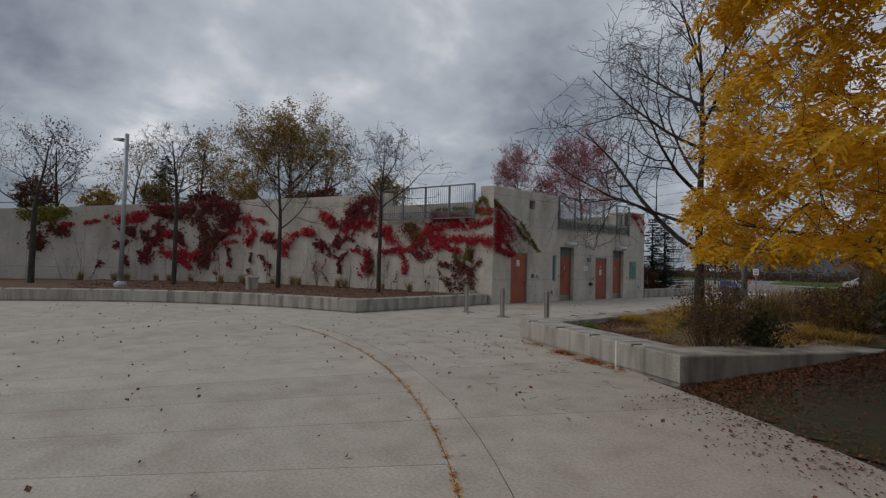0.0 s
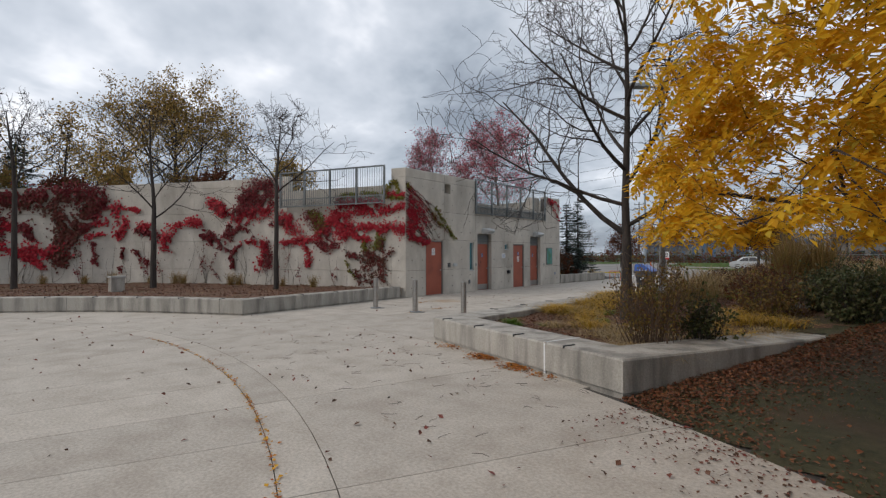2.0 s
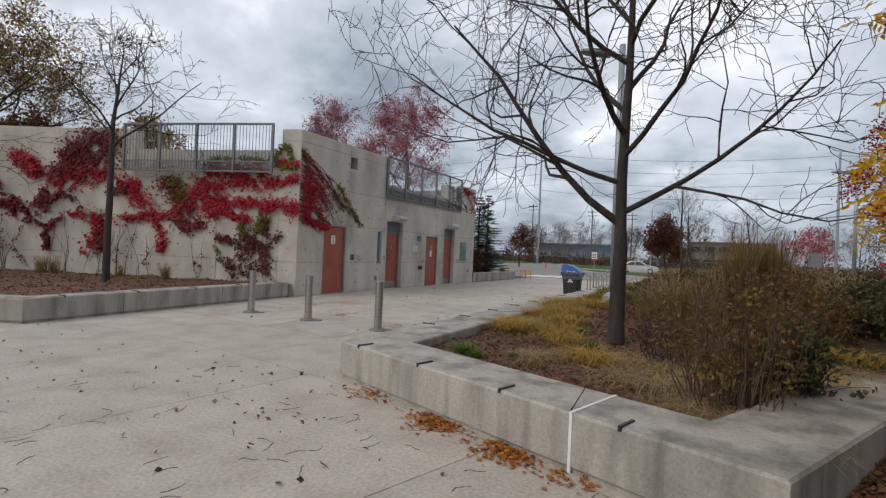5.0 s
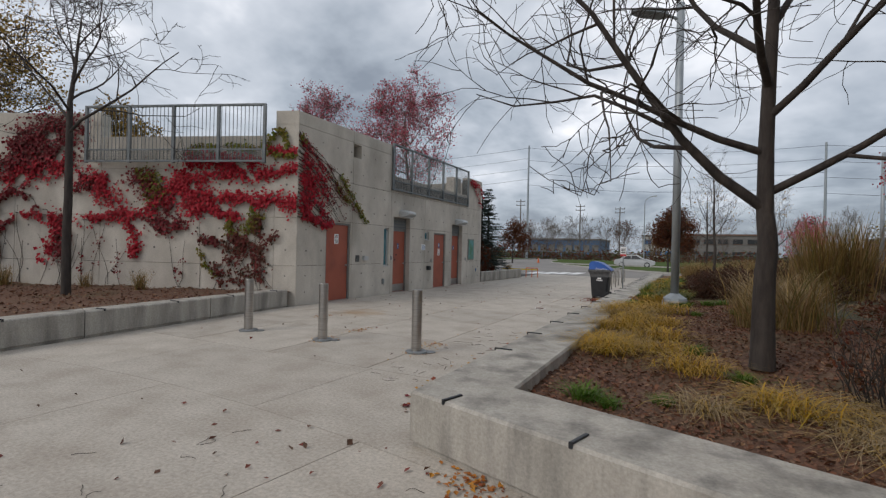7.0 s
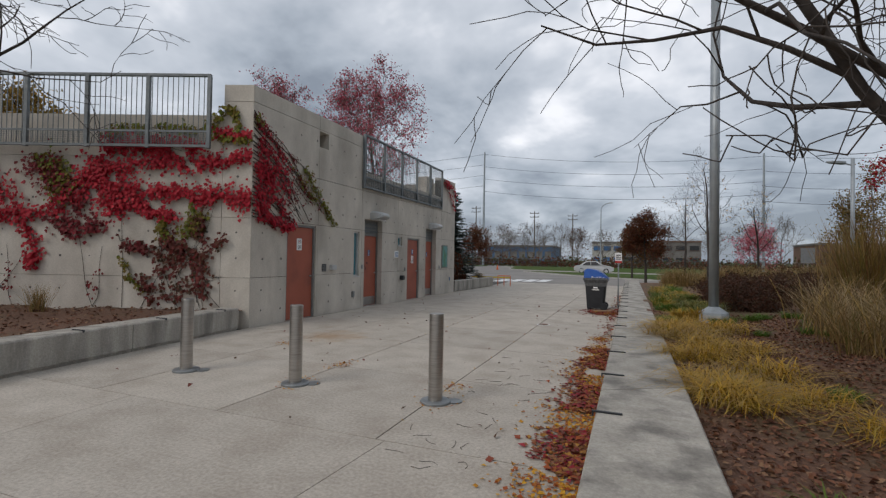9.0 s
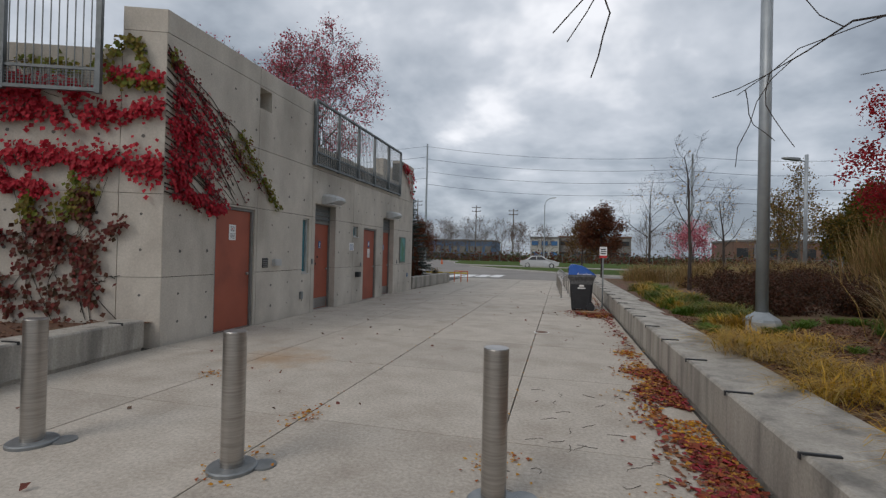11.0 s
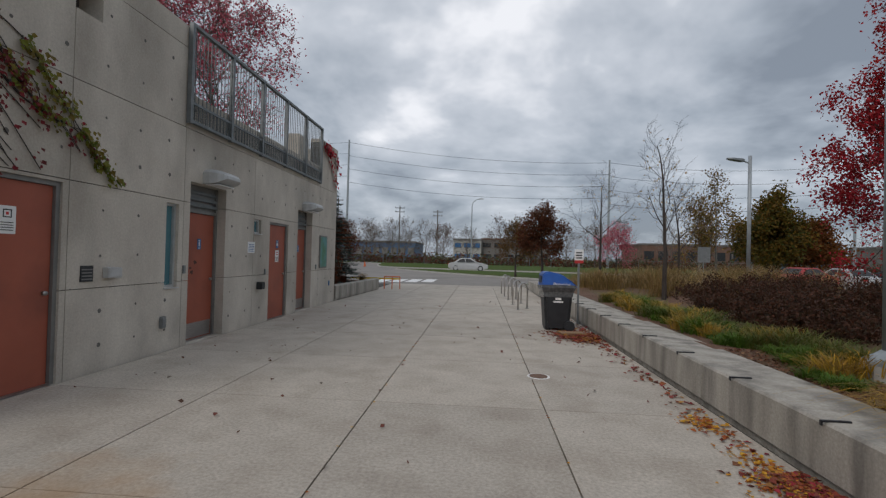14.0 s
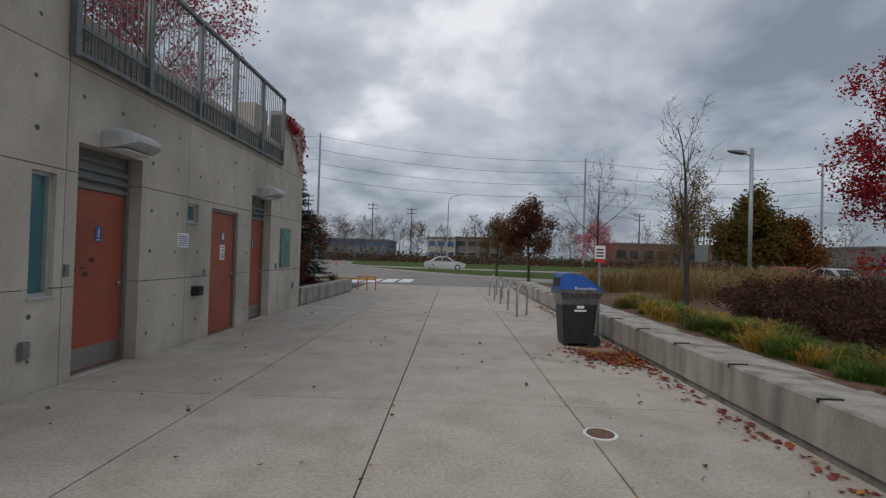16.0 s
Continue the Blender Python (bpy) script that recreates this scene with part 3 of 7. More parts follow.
# concrete panels with open joints on a darker core
core_line, core_top = cut_along(VW, VT, 0.0, 60.0)
wall_vine = tagged(holder("wall_vine"), "board-marked grey concrete retaining wall overgrown with red creeper", "wall", kind="structure")
edges_s = [0.0, 0.62, 5.55] + [5.55 + 2.45 * k for k in range(1, 18)]
for s0, s1 in zip(edges_s, edges_s[1:]):
    zl = [-0.1, 1.02, 2.26, 3.5, 4.66, 9.9]
    for z0, z1 in zip(zl, zl[1:]):
        ln, tp = cut_along(VW, VT, s0 + 0.005, s1 - 0.005)
        if s0 == 0.62:
            tp = [4.36] * len(tp)
        elif s0 == 0.0:
            tp = [5.0] * len(tp)
        if not ln or max(tp) <= z0 + 0.02:
            continue
        tops = [max(z0 + 0.01, min(t, z1 - 0.008)) for t in tp]
        bm = bmesh.new()
        rows = []
        for i, p in enumerate(ln):
            d = (Vector(ln[min(i + 1, len(ln) - 1)]) - Vector(ln[max(i - 1, 0)])).normalized()
            n = Vector((d.y, -d.x))
            q = Vector(p) + n * 0.30
            rows.append([bm.verts.new((*p, z0)), bm.verts.new((*p, tops[i])), bm.verts.new((*q, tops[i])), bm.verts.new((*q, z0))])
        for a, b in zip(rows, rows[1:]):
            for k in range(4):
                bm.faces.new((a[k], b[k], b[(k + 1) % 4], a[(k + 1) % 4]))
        bm.faces.new(rows[0])
        bm.faces.new(rows[-1][::-1])
        part("panel", bm, M_CONC, wall_vine)

# the wall with the doors: x = 0, running along y
Y_END = 12.08
HOLES = {"d1": (1.10, 2.16, 0.0, 2.22), "win1": (3.9, 4.19, 0.94, 2.2), "d2": (4.46, 5.52, 0.0, 2.6), "win2": (6.61, 6.92, 1.88, 2.17),
         "d3": (7.34, 8.34, 0.0, 2.17), "d4": (8.92, 9.95, 0.0, 2.6), "notch": (2.24, 2.62, 4.22, 4.62)}
Y_CUTS = [0.0, 2.24, 4.3, 6.6, 10.5, Y_END]
Z_CUTS = [-0.1, 1.02, 2.26, 3.42, 4.66, 5.0]
wall_door = tagged(holder("wall_door"), "grey concrete wall with form-tie holes and panel joints", "wall", kind="structure")


def top_at(y):
    if 4.26 < y < 10.5:
        return 3.98
    return 5.0 if y < 4.3 else 4.8


for y0, y1 in zip(Y_CUTS, Y_CUTS[1:]):
    for z0, z1 in zip(Z_CUTS, Z_CUTS[1:]):
        zt = min(z1, top_at((y0 + y1) / 2))
        if zt <= z0 + 0.02:
            continue
        a, b, c, d = y0 + 0.005, y1 - 0.005, z0 + 0.005, zt - (0.005 if zt == z1 and zt < 4.7 else 0)
        hs = [h for h in HOLES.values() if h[0] < b and h[1] > a and h[2] < d and h[3] > c]
        ys = sorted({a, b, *(min(max(v, a), b) for h in hs for v in h[:2])})
        zs = sorted({c, d, *(min(max(v, c), d) for h in hs for v in h[2:])})
        bm = bmesh.new()
        for u0, u1 in zip(ys, ys[1:]):
            for w0, w1 in zip(zs, zs[1:]):
                if u1 - u0 < 1e-4 or w1 - w0 < 1e-4:
                    continue
                m = ((u0 + u1) / 2, (w0 + w1) / 2)
                if any(h[0] < m[0] < h[1] and h[2] < m[1] < h[3] for h in hs):
                    continue
                box(-0.32, u0, w0, 0, u1, w1, bm=bm)
        bmesh.ops.remove_doubles(bm, verts=bm.verts, dist=1e-5)
        seen = {}
        for f in bm.faces:
            seen.setdefault(tuple(round(v, 4) for v in f.calc_center_median()), []).append(f)
        bmesh.ops.delete(bm, geom=[f for fs in seen.values() if len(fs) > 1 for f in fs], context="FACES")
        part("panel", bm, M_CONC, wall_door)
# dark core seen through the joints, and the rest of the building behind
bm = bmesh.new()
for a, b, z0, z1 in ((0.02, 1.0, 0, 4.9), (1.0, 2.2, 2.3, 4.15), (2.7, 4.3, 2.3, 4.9), (2.2, 2.7, 2.3, 4.1), (2.26, 3.8, 0, 2.3), (4.3, 10.5, 2.7, 3.9), (5.6, 6.55, 0, 2.7), (6.97, 7.28, 0, 2.7), (8.4, 8.87, 0, 2.7), (10.5, Y_END - 0.02, 0, 4.7)):
    box(-0.30, a, z0, -0.03, b, z1, bm=bm)
part("core", bm, M_JOINT, wall_door)
tagged(obj("building_end_wall", box(-7.0, Y_END - 0.3, -0.1, -0.325, Y_END, 4.8), M_CONC), "grey concrete end wall of the building", "wall", kind="structure")
tagged(obj("roof_deck", box(-9, 0.6, 3.1, -0.33, Y_END - 0.31, 3.3), M_CONC2), "concrete roof deck behind the parapet", "roof", kind="structure")
tagged(obj("parapet_back", box(-0.62, 4.28, 3.3, -0.34, 4.6, 5.0), M_CONC), "concrete return of the parapet", "wall", kind="structure")
tagged(obj("parapet_pier", box(-0.75, 9.75, 3.3, -0.36, 10.45, 4.75), M_CONC), "square concrete pier behind the railing", "wall", kind="structure")


def berm_z(x, y):
    d = min(1.0, max(0.0, (-x - 1.5) / 6))
    return 3.3 + 0.9 * d + 0.25 * noise.noise((x * 0.2, y * 0.2, 1))


def in_berm(x, y):
    if x > -1.2 or x < -60 or y > 40:
        return False
    if y > Y_END - 0.6:
        return False
    acc = 0
    for a, b in zip(VW, VW[1:]):
        if b[0] <= x <= a[0] or (b[1] <= y <= a[1]):
            if side(a, b, x, y) > -0.45 * (Vector(b) - Vector(a)).length and b[0] <= x <= a[0]:
                return False
    if x > -18.5:
        return y > np.interp(-x, [-p[0] for p in VW[:8]], [p[1] for p in VW[:8]]) + 0.7
    return y > -40


def berm_h(x, y):
    edge = np.interp(y, [-25, -19, -14, -9.8, -6.5, -3.8, 0, 6], [3.0, 3.4, 3.9, 4.35, 4.5, 4.5, 4.0, 4.1])
    return edge + 0.15 * noise.noise((x * 0.3, y * 0.3, 1)) + 0.02 * min(30, max(0, -x - 12))


tagged(patch("berm_ground", -60, -1, -40, 40, 0.8, in_berm, berm_h, M_GRASS), "raised grassy bank behind the wall", "ground", kind="structure")

# ---- low seat walls ----


def seat_wall(name, line, z0, z1, thick, label, cuts=()):
    """A low concrete wall in lengths with open joints; its body lies to the left of the line."""
    root = tagged(holder(name), label, "wall", kind="structure")
    L = [Vector(p) for p in line]
    n = len(L)
    inner = []
    for i, p in enumerate(L):
        d0 = (p - L[i - 1]).normalized() if i else (L[1] - p).normalized()
        d1 = (L[i + 1] - p).normalized() if i < n - 1 else d0
        m = (d0 + d1).normalized()
        nn = Vector((-m.y, m.x))
        inner.append(p + nn * thick / max(0.4, nn.dot(Vector((-d0.y, d0.x)))))
    total = sum((b - a).length for a, b in zip(L, L[1:]))
    marks = [0.0, *(c for c in sorted(cuts) if c < total - 0.3), total]
    for s0, s1 in zip(marks, marks[1:]):
        a, b = s0 + 0.006, s1 - 0.006
        bm = bmesh.new()
        acc, rows = 0.0, []
        stops = []
        for i in range(n - 1):
            ln = (L[i + 1] - L[i]).length
            for s in sorted({max(a, acc), min(b, acc + ln)}):
                if acc - 1e-6 <= s <= acc + ln + 1e-6 and a <= s <= b:
                    t = (s - acc) / ln
                    if not stops or s - stops[-1][0] > 1e-4:
                        stops.append((s, L[i].lerp(L[i + 1], t), inner[i].lerp(inner[i + 1], t)))
            acc += ln
        for s, p, q in stops:
            w = (q - p).normalized() * 0.02
            prof = [(p + w * 1.6, z0), (p + w * 1.6, 0.04), (p, 0.05), (p, z1 - 0.02), (p + w, z1), (q - w, z1), (q, z1 - 0.02), (q, z0)]
            rows.append([bm.verts.new((*v, z)) for v, z in prof])
        for r0, r1 in zip(rows, rows[1:]):
            for k in range(8):
                bm.faces.new((r0[k], r1[k], r1[(k + 1) % 8], r0[(k + 1) % 8]))
        bm.faces.new(rows[0])
        bm.faces.new(rows[-1][::-1])
        part("wall_length", bm, M_CONC2, root)
    return root, L, total


lw = smooth_line([(0.72, -6.68), (-1.9, -8.12), (-3.7, -9.5), (-5.8, -11.85), (-7.2, -14.25), (-8.1, -16.2), (-9.2, -20), (-9.4, -25)], 4)
lw_line = [(float(p[0]), float(p[1])) for p in lw][::-1] + [(0.03, -0.30)]
LOW = seat_wall("low_wall", lw_line, -0.05, 0.43, 0.42, "low grey concrete seat wall edging a planting bed", [2.4 * k for k in range(1, 14)])
SEATW = seat_wall("seat_wall", [(7.0, 20.6), (7.03, 8.0), (7.02, -5.86), PL_F, (12.9, -3.45)], -0.05, 0.43, 0.68, "low grey concrete seat wall with skate stops round a planting bed", [3.0, 6.0, 9.0, 12.0, 15.0, 18.0, 21.0, 24.0, 29.5])


def in_left_bed(x, y):
    if x > 0.2 or y < -30:
        return False
    yy = np.interp(-x, [-p[0] for p in VW[:8]], [p[1] for p in VW[:8]])
    if x > -18.4 and y > yy - 0.02:
        return False
    if x < -18.4:
        return False
    xs = [p for p in lw_line]
    best = 1e9
    sg = 0
    for a, b in zip(xs, xs[1:]):
        A, B, P = Vector(a), Vector(b), Vector((x, y))
        t = max(0, min(1, (P - A).dot(B - A) / (B - A).length_squared))
        d = (P - A.lerp(B, t)).length
        if d < best:
            best, sg = d, side(a, b, x, y)
    return sg > 0 and best > 0.3


tagged(patch("left_bed_ground", -18.6, 0.4, -30, 0.2, 0.25, in_left_bed, lambda x, y: 0.36 + 0.05 * noise.noise((x, y, 5)), M_SOIL), "planting bed with bark mulch at the foot of the wall", "ground", kind="structure")

# ---- bollards ----


def bollard():
    root = holder("bollard")
    part("post", rod([(0, 0, 0.02), (0, 0, 0.917), (0, 0, 0.920)], [0.075, 0.075, 0.073], 40), M_BOLL, root, smooth=False)
    part("cap", rod([(0, 0, 0.9205), (0, 0, 0.924)], [0.0745, 0.0735], 40), M_KICK, root)
    bm = rod([(0, 0, 0.0), (0, 0, 0.02), (0, 0, 0.028)], [0.16, 0.16, 0.15], 32)
    part("base_plate", bm, M_GALV, root)
    bm = rod([(0.17, 0.10, 0.0), (0.17, 0.10, 0.012)], [0.085, 0.085], 20)
    part("lock_cover", bm, M_GALV, root)
    return tagged(root, "round brushed stainless steel bollard on a base plate", "bollard", "bollards across the way")


b0 = bollard()
for p in ((3.62, -3.03), (5.37, -2.98)):
    copy_thing(b0, pose(*p, 0))
b0.matrix_basis = pose(1.96, -3.1, 0)

# ---- doors, windows and fittings of the door wall ----


def door(name, y0, y1, z0, z1, x, label, kick=False, transom=0.0):
    root = holder(name)
    f = 0.05
    zt = z1 - transom
    bm = box(x - 0.06, y0, z0, x + 0.06, y0 + f, z1)
    box(x - 0.06, y1 - f, z0, x + 0.06, y1, z1, bm=bm)
    box(x - 0.06, y0 + f, zt - f, x + 0.06, y1 - f, zt, bm=bm)
    part("door_frame", bm, M_FRAME, root, "grey painted steel frame")
    part("leaf", box(x - 0.03, y0 + f + 0.004, z0 + 0.012, x + 0.025, y1 - f - 0.004, zt - f - 0.004, 0.003), M_DOOR, root, "brick-red painted steel leaf")
    if kick:
        part("kick_plate", box(x + 0.026, y0 + f + 0.03, z0 + 0.03, x + 0.029, y1 - f - 0.03, z0 + 0.28), M_KICK, root, "scuffed steel kick plate")
    hs = y1 - f - 0.08
    bm = rod([(x + 0.025, hs, 1.0), (x + 0.065, hs, 1.0)], 0.024, 14)
    part("handle", bm, M_KICK, root, "steel door knob", True)
    if transom:
        bm = box(x - 0.05, y0 + f, zt, x + 0.03, y1 - f, z1)
        part("transom", bm, M_FRAME, root, "grey metal shutter box")
        bm = bmesh.new()
        for k in range(3):
            z = zt + 0.05 + k * (transom - 0.1) / 3
            box(x + 0.03, y0 + f, z, x + 0.09 - 0.015 * k, y1 - f, z + 0.06, 0.01, bm=bm)
        part("shutter_fold", bm, M_FENCE, root)
    part("threshold", box(x - 0.06, y0 + f, 0.0, x + 0.09, y1 - f, 0.012), M_KICK, root)
    return tagged(root, label, "door", kind="structure")


door("door_1", 1.10, 2.16, 0, 2.22, -0.09, "closed brick-red steel door in a concrete wall")
door("door_2", 4.46, 5.52, 0, 2.6, -0.22, "closed brick-red steel washroom door under a shutter box", True, 0.42)
door("door_3", 7.34, 8.34, 0, 2.17, -0.09, "closed brick-red steel door with white notices")
door("door_4", 8.92, 9.95, 0, 2.6, -0.22, "closed brick-red steel washroom door under a shutter box", True, 0.42)


def window(name, y0, y1, z0, z1, label):
    root = holder(name)
    x = -0.10
    bm = box(x - 0.04, y0, z0, x + 0.05, y0 + 0.035, z1)
    box(x - 0.04, y1 - 0.035, z0, x + 0.05, y1, z1, bm=bm)
    box(x - 0.04, y0 + 0.035, z1 - 0.035, x + 0.05, y1 - 0.035, z1, bm=bm)
    box(x - 0.04, y0 + 0.035, z0, x + 0.05, y1 - 0.035, z0 + 0.035, bm=bm)
    part("window_frame", bm, M_LAMP, root)
    part("pane", box(x - 0.01, y0 + 0.035, z0 + 0.035, x + 0.004, y1 - 0.035, z1 - 0.035), M_GLASS, root, "blue-green frosted glass")
    part("window_sill", box(-0.06, y0 - 0.02, z0 - 0.02, 0.025, y1 + 0.02, z0 - 0.001), M_LAMP, root)
    return tagged(root, label, "window", kind="structure")


M_SCUFF = mat("door_scuff", (0.05, 0.028, 0.022), (0.10, 0.04, 0.03), 30, 0.7)
rsc = random.Random(12)
for nm, y0, x in (("door_2", 4.78, -0.22), ("door_4", 9.2, -0.22)):
    for k in range(5):
        y, z, w = y0 + rsc.gauss(0, 0.07), 1.16 + rsc.gauss(0, 0.09), rsc.uniform(0.025, 0.055)
        bm = bmesh.new()
        ring_v = [bm.verts.new((x + 0.0256, y + w * rsc.uniform(0.6, 1.3) * math.cos(a), z + 0.6 * w * rsc.uniform(0.6, 1.3) * math.sin(a))) for a in (0.5236 * j for j in range(12))]
        bm.faces.new(ring_v)
        part("scuff_mark", bm, M_SCUFF, bpy.data.objects[nm], "dark rubbed scuff mark")
window("window_1", *HOLES["win1"], "tall narrow window with blue-green frosted glass")
window("window_2", *HOLES["win2"], "small square window with blue-green frosted glass")
# back of the notch
tagged(obj("scupper_box", box(-0.5, 2.20, 4.18, -0.325, 2.66, 4.66), M_JOINT), "dark overflow opening in the concrete wall", "wall", kind="structure")


def wall_lamp(y, z):
    root = holder("wall_lamp", (0, y, z))
    bm = bmesh.new()
    rows = []
    for t, w, h0, h1 in ((0.0, 0.28, -0.13, 0.11), (0.12, 0.30, -0.13, 0.12), (0.26, 0.29, -0.10, 0.10), (0.36, 0.26, -0.06, 0.06), (0.40, 0.20, -0.03, 0.02)):
        rows.append([bm.verts.new((t, -w, h0)), bm.verts.new((t, w, h0)), bm.verts.new((t, w, h1 * 0.5)), bm.verts.new((t, w * 0.75, h1)), bm.verts.new((t, -w * 0.75, h1)), bm.verts.new((t, -w, h1 * 0.5))])
    for a, b in zip(rows, rows[1:]):
        for k in range(6):
            bm.faces.new((a[k], a[(k + 1) % 6], b[(k + 1) % 6], b[k]))
    bm.faces.new(rows[0][::-1])
    bm.faces.new(rows[-1])
    part("housing", bm, M_LAMP, root, smooth=False)
    part("lens", box(0.03, -0.24, -0.145, 0.27, 0.24, -0.125, 0.006), M_WHITE, root, "clouded plastic lens")
    return tagged(root, "grey cast wall lamp over a door", "lamp", "wall lamps over the doors")


wall_lamp(5.05, 2.74)
wall_lamp(9.46, 2.72)

# ---- railings ----


def railing(name, p, q, z0, z1, bays, out, label):
    """Steel frames of close upright bars hung on the outside of a wall."""
    p, q = Vector((*p, 0)), Vector((*q, 0))
    d = (q - p)
    ln = d.length
    d.normalize()
    root = holder(name)

    def bar(s0, s1, za, zb, w, off=0.0, bm=None):
        bm = bm or bmesh.new()
        n = Vector((d.y, -d.x, 0))
        if n.dot(Vector((*out, 0))) < 0:
            n = -n
        vs = []
        for z in (za, zb):
            for s, o in ((s0, off - w / 2), (s1, off - w / 2), (s1, off + w / 2), (s0, off + w / 2)):
                vs.append(bm.verts.new(p + d * s + n * o + Vector((0, 0, z))))
        for f in ((0, 1, 2, 3), (4, 5, 6, 7), (0, 1, 5, 4), (1, 2, 6, 5), (2, 3, 7, 6), (3, 0, 4, 7)):
            bm.faces.new([vs[i] for i in f])
        return bm

    part("top_rail", bar(-0.03, ln + 0.03, z1 - 0.05, z1, 0.07), M_FENCE, root)
    part("bottom_rail", bar(0, ln, z0, z0 + 0.05, 0.06), M_FENCE, root)
    part("middle_rail", bar(0, ln, z0 + 0.30, z0 + 0.34, 0.03), M_FENCE, root)
    for k in range(bays + 1):
        s = ln * k / bays
        part("post", bar(s - 0.035, s + 0.035, z0 - 0.02, z1 - 0.05, 0.07, -0.002), M_FENCE, root)
    nb = int(ln / 0.105)
    for k in range(1, nb):
        s = ln * k / nb
        part("bar", bar(s - 0.006, s + 0.006, z0 + 0.05, z1 - 0.05, 0.012, 0.001), M_FENCE, root)
    # a finer mesh on the lower third
    bm = bmesh.new()
    nb = int(ln / 0.05)
    for k in range(1, nb):
        s = ln * k / nb
        bar(s - 0.003, s + 0.003, z0 + 0.05, z0 + 0.30, 0.005, 0.012, bm)
    for k in range(1, 6):
        bar(0, ln, z0 + 0.05 + k * 0.042, z0 + 0.055 + k * 0.042, 0.005, 0.014, bm)
    part("mesh_panel", bm, M_FENCE, root)
    return tagged(root, label, "railing", "steel railings on the walls")


fv = Vector((-0.935, -0.354))
fa = Vector((-0.56, -0.46))
railing("railing", fa + fv * 0.12, fa + fv * 5.1, 3.64, 5.12, 4, VN, "grey steel railing with upright bars above the creeper")
railing("railing", (0.05, 4.3), (0.05, 10.38), 3.5, 5.06, 5, (1, 0), "grey steel railing with upright bars above the doors")

# ---- recycling bin ----


def recycling_bin(at, rz):
    root = holder("recycling_bin", at, rz)
    bm = bmesh.new()
    lo = [(-0.25, -0.27), (0.25, -0.27), (0.25, 0.27), (-0.25, 0.27)]
    hi = [(-0.31, -0.33), (0.31, -0.33), (0.31, 0.33), (-0.31, 0.33)]
    a = [bm.verts.new((*p, 0.06)) for p in lo]
    b = [bm.verts.new((*p, 0.92)) for p in hi]
    bm.faces.new(a[::-1])
    bm.faces.new(b)
    for k in range(4):
        bm.faces.new((a[k], a[(k + 1) % 4], b[(k + 1) % 4], b[k]))
    bmesh.ops.bevel(bm, geom=[e for e in bm.edges if abs(e.verts[0].co.z - e.verts[1].co.z) > 0.3], offset=0.05, segments=3, affect="EDGES")
    part("body", bm, M_BLACK, root, "black plastic cart body")
    part("rim", box(-0.335, -0.355, 0.88, 0.335, 0.355, 0.93, 0.012), M_BLACK, root)
    bm = bmesh.new()
    rows = []
    for z, e in ((0.70, 0.002), (0.80, 0.012), (0.90, 0.055), (0.955, 0.05)):
        hw, hd = 0.297 + e + (z - 0.7) * 0.02, 0.315 + e + (z - 0.7) * 0.02
        rows.append([bm.verts.new((x * hw, y * hd, z + 0.02 * math.sin(7 * x + 5 * y))) for x, y in ((-1, -1), (0, -1.02), (1, -1), (1.02, 0), (1, 1), (0, 1.02), (-1, 1), (-1.02, 0))])
    for r0, r1 in zip(rows, rows[1:]):
        for k in range(8):
            bm.faces.new((r0[k], r0[(k + 1) % 8], r1[(k + 1) % 8], r1[k]))
    part("bag_edge", bm, M_BAG, root, "clear plastic bag folded over the rim")
    # sloped blue lid, high at the throw-in opening
    bm = bmesh.new()
    prof = [(-0.345, 0.93), (-0.33, 1.21), (-0.22, 1.25), (0.05, 1.2), (0.27, 1.05), (0.37, 0.96), (0.37, 0.93)]
    A = [bm.verts.new((x, -0.365 + (0.04 if z > 1.1 else 0), z)) for x, z in prof]
    B = [bm.verts.new((x, 0.365 - (0.04 if z > 1.1 else 0), z)) for x, z in prof]
    bm.faces.new(A)
    bm.faces.new(B[::-1])
    for k in range(len(prof)):
        j = (k + 1) % len(prof)
        bm.faces.new((A[k], A[j], B[j], B[k]))
    bmesh.ops.bevel(bm, geom=[e for e in bm.edges if e.verts[0].co.z > 1.0 or e.verts[1].co.z > 1.0], offset=0.025, segments=2, affect="EDGES")
    lid = part("lid", bm, M_BLUE, root, "blue plastic lid with a throw-in opening")
    part("opening", box(-0.352, -0.22, 1.0, -0.318, 0.22, 1.15, 0.01), M_BLACK, lid)
    for y in (-0.29, 0.29):
        part("wheel", rod([(0.24, y - 0.035, 0.11), (0.24, y + 0.035, 0.11)], 0.11, 18), M_BLACK, root)
    part("foot", box(-0.24, -0.2, 0.0, -0.14, 0.2, 0.062, 0.005), M_BLACK, root)
    return tagged(root, "black wheeled recycling cart with a blue lid", "recycling bin")


recycling_bin((6.28, 7.72, 0), 0)

# ---- bicycle stands ----


def bike_rack():
    root = holder("bike_rack")
    pts = [(0, -0.28, 0.0), (0, -0.28, 0.5)] + [(0, -0.28 * math.cos(a), 0.5 + 0.28 * math.sin(a)) for a in (math.pi * k / 12 for k in range(1, 12))] + [(0, 0.28, 0.5), (0, 0.28, 0.0)]
    part("hoop", rod(pts, 0.024, 12), M_BOLL, root, smooth=True)
    for y in (-0.28, 0.28):
        part("flange", rod([(0, y, 0), (0, y, 0.012)], 0.07, 16), M_BOLL, root)
    return tagged(root, "bent stainless steel tube bicycle stand", "bike rack", "row of bicycle stands")


r0 = bike_rack()
for k in range(1, 5):
    copy_thing(r0, pose(5.92 - 0.05 * k, 11.55 + 1.55 * k, 0, 0, 0, -34))
r0.matrix_basis = pose(5.92, 11.55, 0, 0, 0, -34)

# ---- lamp posts ----


